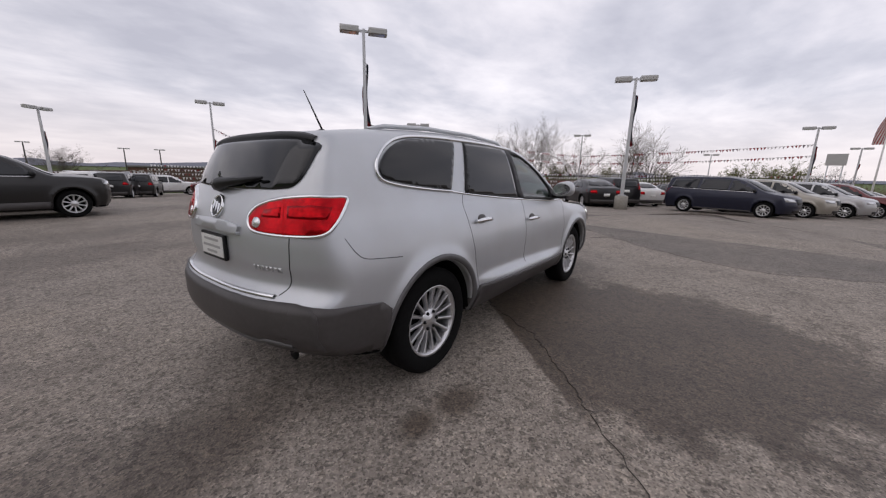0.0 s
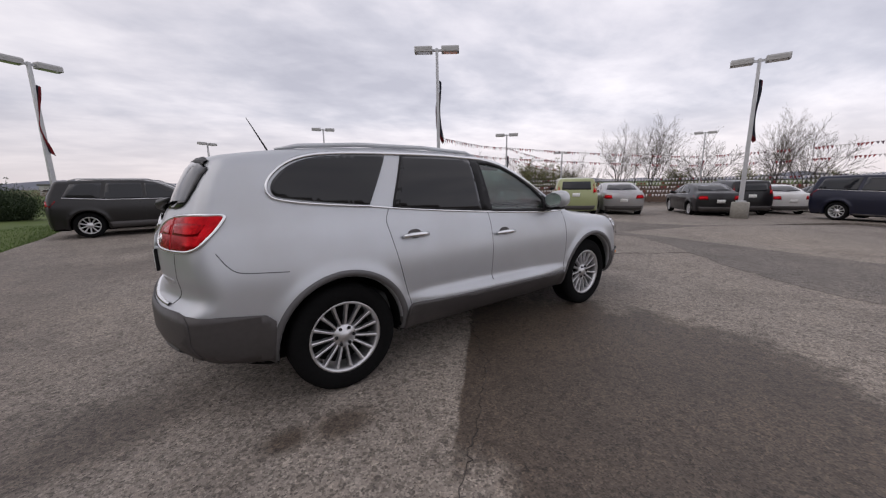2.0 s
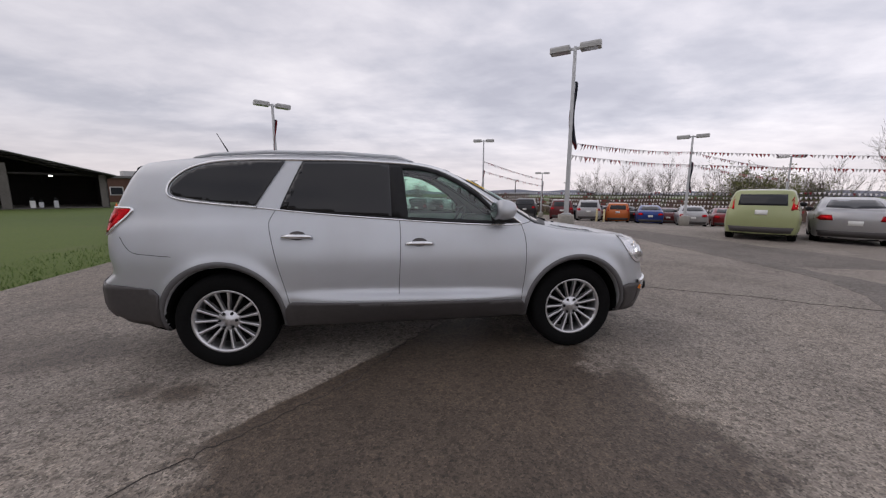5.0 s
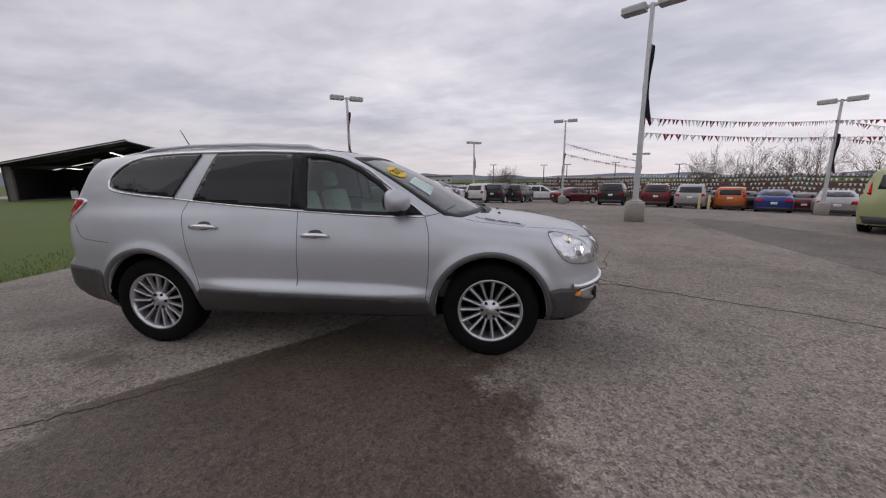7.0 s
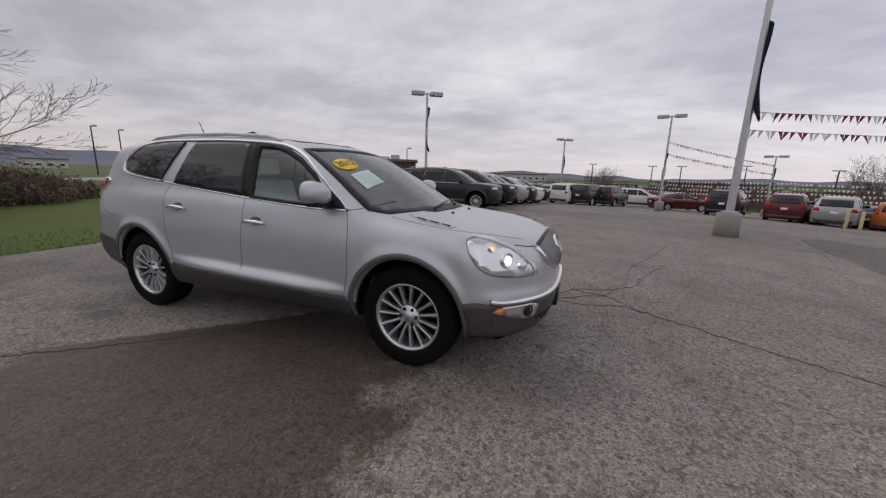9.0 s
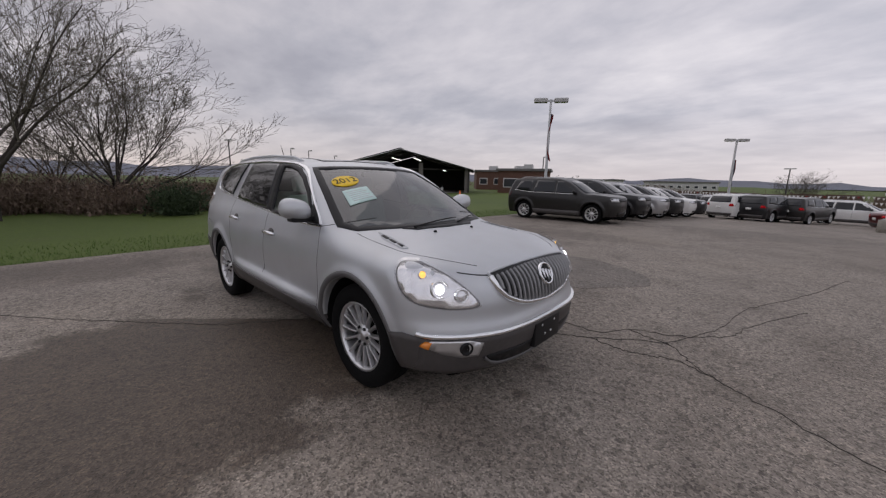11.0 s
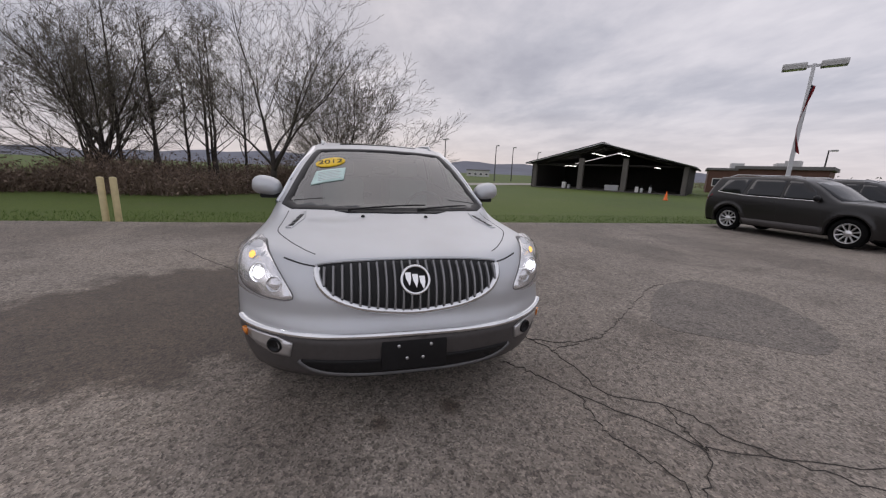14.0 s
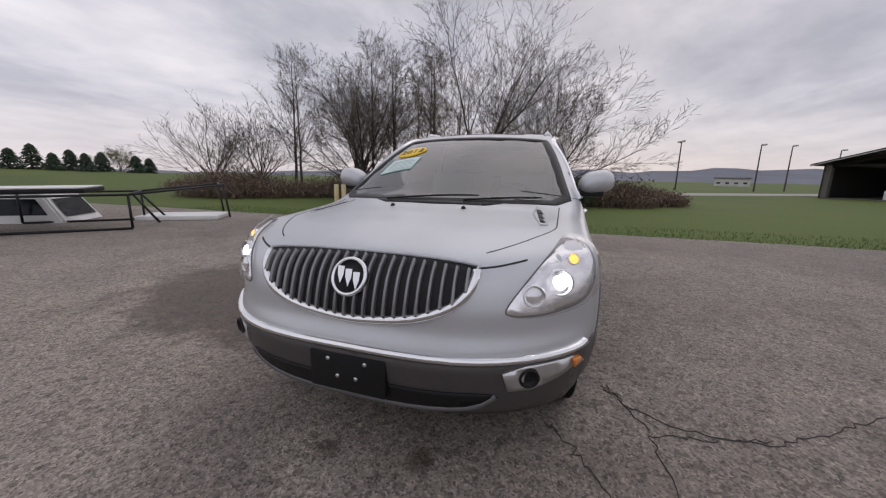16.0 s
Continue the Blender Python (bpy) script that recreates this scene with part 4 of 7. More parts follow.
# headlamps, fog lamps, vents
for s in (-1, 1):
    fd, rd = ("front_left", "rear_left") if s > 0 else ("front_right", "rear_right")
    LAMP = [tuple(p) for p in curve2([(-1.235, 0.79), (-1.11, 0.775), (-0.98, 0.782), (-0.86, 0.802), (-0.775, 0.845), (-0.725, 0.915), (-0.71, 0.985), (-0.74, 1.036), (-0.84, 1.04), (-0.97, 1.0), (-1.08, 0.945), (-1.18, 0.868)], 4, True)]
    lamp = part("headlamp", patch(tree, LAMP, fd, 0.004, 0.03, 0.04), REFLECTOR, car, "lit swept-back headlamp with bright reflector")
    part("lamp_bezel", strip(tree, dense(LAMP, 0.03), fd, 0.006, 0.005, True), ARCHGREY, lamp)
    for y, z, r, mt, nm in ((-0.98, 0.895, 0.058, BEAM, "lit_projector"), (-1.115, 0.855, 0.046, LENS, "side_projector"), (-0.87, 0.975, 0.026, AMBERLIT, "turn_bulb")):
        h, nor = drop_on(tree, (y, z), fd)
        nor = (nor + Vector((0.8, 0, 0))).normalized()
        bm = bmesh.new()
        lathe(bm, [(r, -0.02), (r, 0.012), (r * 0.88, 0.016), (r * 0.84, 0.002)], 24, "z")
        bmesh.ops.transform(bm, matrix=Matrix.Translation(h + nor * 0.004) @ nor.to_track_quat("Z", "Y").to_matrix().to_4x4(), verts=bm.verts)
        part("lamp_ring", bm, CHROME, lamp)
        bm = bmesh.new()
        k = 0.54 if nm == "lit_projector" else 0.84
        lathe(bm, [(r * k, 0.004), (r * k * 0.8, 0.014), (r * k * 0.4, 0.02), (0.001, 0.022)], 24, "z")
        bmesh.ops.transform(bm, matrix=Matrix.Translation(h + nor * 0.004) @ nor.to_track_quat("Z", "Y").to_matrix().to_4x4(), verts=bm.verts)
        part("bulb", bm, mt if mt is not LENS else REFLECTOR, lamp, "lit bulb" if mt is not LENS else "")
    part("lamp_lens", patch(tree, LAMP, fd, 0.030, -0.020, 0.04), LENS, lamp, "clear lamp lens").visible_shadow = False
    FOG = [(0.66 * s, 0.475), (0.64 * s, 0.56), (0.72 * s, 0.585), (0.90 * s, 0.585), (0.93 * s, 0.545), (0.85 * s, 0.50), (0.75 * s, 0.47)]
    fog = part("fog_lamp", patch(tree, FOG, "front", 0.018, 0.01, 0.04), ALLOY, car, "fog lamp with amber side marker")
    h, nor = drop_on(tree, (0.735 * s, 0.532), "front")
    bm = bmesh.new()
    lathe(bm, [(0.043, -0.01), (0.043, 0.012), (0.034, 0.016), (0.030, 0.002), (0.001, 0.008)], 20, "z")
    bmesh.ops.transform(bm, matrix=Matrix.Translation(h + nor * 0.018) @ (nor + Vector((0.6, 0, 0))).to_track_quat("Z", "Y").to_matrix().to_4x4(), verts=bm.verts)
    part("fog_bulb", bm, BLACK, fog)
    part("amber_marker", patch(tree, [(0.905 * s, 0.530), (0.895 * s, 0.578), (0.925 * s, 0.578), (0.94 * s, 0.552)], "front", 0.026, 0.0, 0.04), AMBER, fog, "amber side marker")
    aim = "left" if s > 0 else "right"
    # hood vent
    vent = part("hood_vent", patch(tree, [(1.38, 0.66 * s), (1.50, 0.715 * s), (1.78, 0.755 * s), (1.80, 0.715 * s), (1.55, 0.655 * s)], "top", 0.006, 0.01, 0.03), SILVER, car, "bright hood vent with black slots")
    for a, b in ((1.46, 1.55), (1.57, 1.66), (1.68, 1.755)):
        q = lambda x: (x - 1.42) / 0.34
        part("vent_slot", patch(tree, [(a, (0.662 + 0.05 * q(a)) * s), (b, (0.662 + 0.05 * q(b)) * s), (b, (0.698 + 0.042 * q(b)) * s), (a, (0.690 + 0.042 * q(a)) * s)], "top", 0.009, 0.0, 0.03), BLACK, vent)
    # tail lamps
    T1 = [tuple(p) for p in curve2([(-1.475, 1.13), (-1.49, 1.185), (-1.45, 1.24), (-1.37, 1.278), (-1.25, 1.305), (-1.12, 1.317), (-1.02, 1.317), (-0.945, 1.312), (-0.95, 1.26), (-0.99, 1.175), (-1.05, 1.122), (-1.2, 1.108), (-1.4, 1.110)], 4, True)]
    tl = part("tail_lamp", patch(tree, T1, rd, 0.014, 0.012, 0.03), TAILRED, car, "red tail lamp with chrome border wrapping the corner")
    part("tail_lamp_gap", strip(tree, [(-1.262, 1.113), (-1.262, 1.2), (-1.262, 1.303)], rd, 0.012, 0.018), TAILDARK, tl)
    part("tail_lamp_band", patch(tree, [(-1.40, 1.195), (-1.38, 1.235), (-1.28, 1.255), (-1.28, 1.20)], rd, 0.0165, 0.0, 0.03), TAILDARK, tl)
    part("tail_lamp_band", patch(tree, [(-1.24, 1.20), (-1.24, 1.262), (-1.10, 1.272), (-1.01, 1.262), (-1.03, 1.20)], rd, 0.0165, 0.0, 0.03), TAILDARK, tl)
    part("tail_lamp_chrome", strip(tree, [tuple(p) for p in T1], rd, 0.022, 0.019, True), CHROME, tl, "chrome lamp border")
    h, nor = drop_on(tree, (-1.43, 1.165), rd)
    bm = bmesh.new()
    lathe(bm, [(0.03, -0.01), (0.03, 0.004), (0.001, 0.008)], 18, "z")
    bmesh.ops.transform(bm, matrix=Matrix.Translation(h + nor * 0.014) @ nor.to_track_quat("Z", "Y").to_matrix().to_4x4(), verts=bm.verts)
    part("reversing_lamp", bm, REFLECTOR, tl, "clear reversing lamp")
    # door handles
    for x0, z0 in ((-0.915, 1.082), (0.075, 1.015)):
        h, nor = drop_on(tree, (x0, z0), aim)
        hd = part("door_handle", patch(tree, [tuple(p) for p in curve2([(x0 - 0.07, z0), (x0 - 0.05, z0 + 0.04), (x0, z0 + 0.052), (x0 + 0.05, z0 + 0.04), (x0 + 0.07, z0), (x0, z0 - 0.02)], 3, True)], aim, 0.002, 0.002, 0.03), CLADDING, car, "chrome door handle over a dark recess")
        bm = bmesh.new()
        tube(bm, [h + nor * a + Vector((dx, 0, dz)) for dx, dz, a in ((-0.115, -0.002, 0.006), (-0.105, 0, 0.03), (-0.05, 0.002, 0.042), (0.05, 0.002, 0.042), (0.105, 0, 0.03), (0.115, -0.002, 0.006))], [0.012, 0.015, 0.017, 0.017, 0.015, 0.012], 10)
        for v in bm.verts:
            v.co.z = (h.z) + (v.co.z - h.z) * 1.15
        part("handle_bar", bm, CHROME, hd)
    # gaps between panels
    for line in ([(-1.085, 1.31), (-1.125, 1.24), (-1.135, 1.18), (-1.10, 1.0), (-1.05, 0.78), (-0.995, 0.56), (-0.965, 0.42)],
                 [(-0.09, 1.22), (-0.085, 1.1), (-0.09, 0.9), (-0.105, 0.6), (-0.11, 0.32)],
                 [(0.985, 1.17), (1.015, 1.05), (1.02, 0.9), (1.01, 0.7), (0.985, 0.5), (0.98, 0.32)],
                 [(0.985, 1.172), (1.10, 1.195), (1.20, 1.235)],
                 [(-2.24, 1.10), (-2.19, 1.02), (-2.13, 0.975), (-2.0, 0.958), (-1.86, 0.945)]):
        part("panel_gap", strip(tree, curve2(line, 7), aim, 0.0055, 0.0012, sink=0.001), SEAM, car)
    part("hood_gap", strip(tree, curve2([(1.30, 0.80 * s), (1.45, 0.80 * s), (1.65, 0.80 * s), (1.85, 0.79 * s), (2.05, 0.70 * s), (2.2, 0.60 * s), (2.27, 0.53 * s)], 7), "top", 0.007, 0.0012, sink=0.001), SEAM, car)
    part("nose_gap", strip(tree, curve2([(0.525 * s, 0.958), (0.60 * s, 0.966), (0.70 * s, 0.985)], 5), "front", 0.008, 0.0012, sink=0.001), SEAM, car)
    part("tailgate_gap", strip(tree, curve2([(0.685 * s, 1.10), (0.68 * s, 0.95), (0.66 * s, 0.83), (0.62 * s, 0.775)], 6), "rear", 0.008, 0.001, sink=0.001), SEAM, car)
    # mirror
    bm = bmesh.new()
    bmesh.ops.create_uvsphere(bm, u_segments=24, v_segments=14, radius=1)
    for v in bm.verts:
        x, y, z = (math.copysign(abs(a) ** k, a) for a, k in zip(v.co, (1.0, 0.8, 0.72)))
        v.co = Vector((0.765 + 0.10 * x * (1.25 if x > 0 else 0.75), s * (1.045 + 0.125 * y * (1 - 0.12 * z)), 1.30 + 0.088 * z + 0.018 * y))
        if v.co.x < 0.71:
            v.co.x = 0.71 + (v.co.x - 0.71) * 0.15
    mir = part("door_mirror", shade(bm, 50), SILVER, car, "silver door mirror on a black foot")
    bm = bmesh.new()
    box(bm, 0.725, min(s * 0.86, s * 1.10), 1.195, 0.845, max(s * 0.86, s * 1.10), 1.245, 0.018)
    part("mirror_foot", shade(bm), BLACK, mir)
    bm = bmesh.new()
    lathe(bm, [(0.098, 0.698), (0.001, 0.696)], 24, "x", (0, s * 1.045, 1.30))
    for v in bm.verts:
        v.co.z = 1.305 + (v.co.z - 1.305) * 0.68
    part("mirror_glass", bm, CHROME, mir, "mirror glass")
    # roof rail
    bm = bmesh.new()
    pts = [Vector((x, s * y, 0)) for x, y in ((0.05, 0.60), (-0.1, 0.615), (-0.6, 0.625), (-1.2, 0.62), (-1.65, 0.605), (-1.8, 0.595))]
    for i, p in enumerate(pts):
        h, nor = drop_on(tree, (p.x, p.y), "top")
        pts[i] = h + Vector((0, 0, (0.0, 0.02, 0.024, 0.024, 0.02, 0.0)[i]))
    tube(bm, pts, [0.012, 0.016, 0.017, 0.017, 0.016, 0.012], 8)
    part("roof_rail", bm, SILVER, car, "silver roof rail")
    # wheels
    for c in (-1.51, 1.51):
        wheel(car, (c, s * 0.845, T_HUB), s, 0.395, 0.262, 0.255, 15, 0.0165)

# rear details
bm = patch(tree, [tuple(p) for p in curve2([(-0.30, 1.10), (-0.28, 1.14), (0.0, 1.152), (0.28, 1.14), (0.30, 1.10), (0.28, 1.08), (0, 1.085), (-0.28, 1.08)], 3, True)], "rear", 0.020, 0.01, 0.025)
part("tailgate_handle", bm, SILVER, car, "silver tailgate handle bar")
bm = bmesh.new()
box(bm, -2.555, -0.165, 0.905, -2.535, 0.165, 1.065, 0.006)
rp = part("dealer_plate", bm, BLACK, car, "white dealer plate in a dark frame")
bm = bmesh.new()
box(bm, -2.560, -0.15, 0.925, -2.554, 0.15, 1.05, 0.002)
part("plate_face", bm, WHITE, rp)
for z, w in ((1.025, 0.10), (0.985, 0.12), (0.95, 0.07)):
    bm = bmesh.new()
    box(bm, -2.5625, -w, z - 0.008, -2.5595, w, z + 0.008)
    part("plate_print", bm, HEAD, rp)
script = new("model_script")
script.parent = car
tagged(script, "small chrome lettering on the tailgate")
for k, (y0, y1) in enumerate(((-0.415, -0.43), (-0.445, -0.465), (-0.475, -0.50), (-0.51, -0.53), (-0.54, -0.56), (-0.57, -0.595), (-0.605, -0.625))):
    part("letter_bar", patch(tree, [(y0, 0.90), (y1, 0.90), (y1, 0.925), (y0, 0.925)], "rear", 0.005, 0.0, 0.03), ALLOY, script)
for s in (-1, 1):
    bm = bmesh.new()
    tube(bm, [(-2.2, s * 0.62, 0.37), (-2.33, s * 0.63, 0.405), (-2.42, s * 0.635, 0.41)], [0.036, 0.040, 0.044], 14, False)
    part("exhaust", bm, CHROME, car, "chrome exhaust tip")
bm = bmesh.new()
box(bm, -1.95, -0.70, 0.25, 1.85, 0.70, 0.36, 0.03)
part("underbody", bm, UNDER, car)
# valances; their black shape also stands in for the shadow below the bumpers
for nm, x0, bow, zlo, zhi in (("air_dam", 2.32, 0.14, 0.225, 0.345), ("rear_valance", -2.16, -0.08, 0.30, 0.40)):
    bm, rows = bmesh.new(), []
    for y in np.linspace(-0.66, 0.66, 19):
        x = x0 - bow * abs(y / 0.66) ** 2.6
        inn = -0.30 if x0 > 0 else 0.30
        rows.append([bm.verts.new(p) for p in ((x + inn, y, zlo), (x + 0.06 * inn, y, zlo), (x, y, (zlo + zhi) / 2), (x + 0.02, y, zhi), (x + inn, y, zhi))])
    for r0, r1 in zip(rows, rows[1:]):
        for k in range(5):
            bm.faces.new((r0[k], r0[(k + 1) % 5], r1[(k + 1) % 5], r1[k]))
    bm.faces.new(rows[0])
    bm.faces.new(rows[-1][::-1])
    part(nm, shade(bm), UNDER, car, "black plastic valance under the bumper, also standing in for shadow")
bm = bmesh.new()
lathe(bm, [(0.045, 0.0), (0.04, 0.02), (0.012, 0.03)], 16, "z", (-1.72, 0, 1.735))
tube(bm, [(-1.72, 0, 1.76), (-1.86, 0, 2.02)], [0.008, 0.003], 8)
part("antenna", bm, BLACK, car, "short black roof antenna")
# sunroof
part("sunroof", patch(tree, [(0.12, -0.42), (0.12, 0.42), (-0.38, 0.42), (-0.38, -0.42)], "top", 0.004, 0.004, 0.08), PRIVACY, car, "dark glass sunroof")
# wipers and washer jets
for y0, y1, x1 in ((-0.35, 0.28, 1.36), (0.2, 0.68, 1.24)):
    bm = bmesh.new()
    pts = []
    for t in np.linspace(0, 1, 8):
        h, nor = drop_on(tree, (1.46 + (x1 - 1.46) * t, y0 + (y1 - y0) * t), "top")
        pts.append(h + nor * 0.014)
    tube(bm, pts, [0.009] + [0.007] * 6 + [0.005], 6)
    part("wiper", bm, BLACK, car, "black wiper blade")
for y in (-0.24, 0.24):
    h, nor = drop_on(tree, (1.60, y), "top")
    bm = bmesh.new()
    bmesh.ops.create_uvsphere(bm, u_segments=10, v_segments=6, radius=0.016, matrix=Matrix.Translation(h))
    part("washer_jet", bm, BLACK, car)
part("cowl", patch(tree, [(1.42, -0.45), (1.46, -0.2), (1.47, 0), (1.46, 0.2), (1.42, 0.45), (1.50, 0.35), (1.535, 0), (1.50, -0.35)], "top", 0.004, 0.004, 0.05), BLACK, car, "black scuttle panel")

# stickers on the windscreen
oval = [(0.665 + 0.085 * math.cos(a), -0.50 + 0.135 * math.sin(a)) for a in np.linspace(0, 2 * math.pi, 28, endpoint=False)]
st = part("year_sticker", patch(tree, oval, "top", 0.005, 0.0, 0.03), YELLOW, car, "yellow oval sticker lettered 2012 on the windscreen")
fc_ = bpy.data.curves.new("year", "FONT")
fc_.body, fc_.size, fc_.align_x, fc_.align_y, fc_.extrude = "2012", 0.115, "CENTER", "CENTER", 0.0008
txt = new("year_tmp", fc_)
me_t = bpy.data.meshes.new_from_object(txt.evaluated_get(bpy.context.evaluated_depsgraph_get()))
bpy.data.objects.remove(txt)
h, nor = drop_on(tree, (0.665, -0.50), "top")
ux = Vector((0, 1, 0))
ux = (ux - nor * ux.dot(nor)).normalized()
uy = nor.cross(ux)
me_t.transform(Matrix.Translation(h + nor * 0.007) @ Matrix((ux, uy, nor)).transposed().to_4x4())
me_t.materials.clear()
me_t.materials.append(INK)
part("year_lettering", me_t, None, st)
pw = part("window_form", patch(tree, [(0.80, -0.62), (0.80, -0.36), (0.99, -0.38), (0.99, -0.66)], "top", 0.005, 0.0, 0.05), PAPER, car, "pale green printed paper form inside the windscreen")
for k in range(6):
    x = 0.83 + 0.024 * k
    part("form_print", patch(tree, [(x, -0.60), (x, -0.42 + 0.02 * (k % 2)), (x + 0.007, -0.42 + 0.02 * (k % 2)), (x + 0.007, -0.60)], "top", 0.0065, 0.0, 0.06), GALV, pw)

# interior
bm = bmesh.new()
box(bm, -1.9, -0.80, 0.45, 1.35, 0.80, 0.62, 0.03)
part("cabin_floor", bm, DASH, car)
for s in (-1, 1):
    bm = bmesh.new()
    box(bm, -0.15, min(s * 0.84, s * 0.87), 0.6, 1.0, max(s * 0.84, s * 0.87), 1.17, 0.02)
    part("door_trim", bm, SEATS, car)
bm = bmesh.new()
rows = []
for y in np.linspace(-0.84, 0.84, 9):
    rows.append([bm.verts.new((x - 0.05 * abs(y) ** 2, y, z)) for x, z in ((1.38, 1.10), (1.15, 1.15), (0.92, 1.16), (0.80, 1.10), (0.82, 0.95), (0.95, 0.70), (1.3, 0.6))])
for a, b in zip(rows, rows[1:]):
    for k in range(6):
        bm.faces.new((a[k], a[k + 1], b[k + 1], b[k]))
part("dashboard", shade(bm), DASH, car, "dark dashboard")
bm = bmesh.new()
ringc, tl_ = Vector((0.66, 0.42, 1.10)), radians(65)
pts = [ringc + Vector((0.19 * math.sin(a) * math.cos(tl_), 0.19 * math.cos(a), 0.19 * math.sin(a) * math.sin(tl_))) for a in np.linspace(0, 2 * math.pi, 25)]
tube(bm, pts, 0.016, 8, False)
tube(bm, [ringc, ringc + Vector((0.22, 0, -0.08))], 0.04, 10)
for a in (0, math.pi, -math.pi / 2):
    tube(bm, [ringc, ringc + Vector((0.18 * math.sin(a) * math.cos(tl_), 0.18 * math.cos(a), 0.18 * math.sin(a) * math.sin(tl_)))], 0.014, 6)
part("steering_wheel", bm, DASH, car, "dark steering wheel")


def car_seat(x, y, w=0.5):
    ob = new("seat")
    ob.parent = car
    bm = bmesh.new()
    box(bm, x - 0.28, y - w / 2, 0.62, x + 0.26, y + w / 2, 0.82, 0.06)
    part("cushion", shade(bm), SEATS, ob)
    bm = bmesh.new()
    box(bm, -0.07, -w / 2, 0, 0.07, w / 2, 0.62, 0.06, Matrix.Translation((x - 0.30, y, 0.76)) @ Matrix.Rotation(radians(-14), 4, "Y"))
    part("backrest", shade(bm), SEATS, ob)
    bm = bmesh.new()
    box(bm, -0.05, -0.13, 0.66, 0.05, 0.13, 0.84, 0.04, Matrix.Translation((x - 0.31, y, 0.76)) @ Matrix.Rotation(radians(-14), 4, "Y"))
    part("headrest", shade(bm), SEATS, ob)


for x, y in ((0.12, -0.40), (0.12, 0.40), (-0.85, -0.40), (-0.85, 0.40)):
    car_seat(x, y)
bm = bmesh.new()
bmesh.ops.create_uvsphere(bm, u_segments=12, v_segments=8, radius=1, matrix=Matrix.Translation((0.60, 0, 1.47)) @ Matrix.Diagonal((0.02, 0.12, 0.04, 1)))
part("interior_mirror", bm, BLACK, car)
part("headliner", patch(tree, [(0.37, -0.60), (0.415, -0.32), (0.425, 0.0), (0.415, 0.32), (0.37, 0.60), (-1.6, 0.56), (-1.6, -0.56)], "top", -0.012, 0.05, 0.08), DASH, car, "grey headliner")


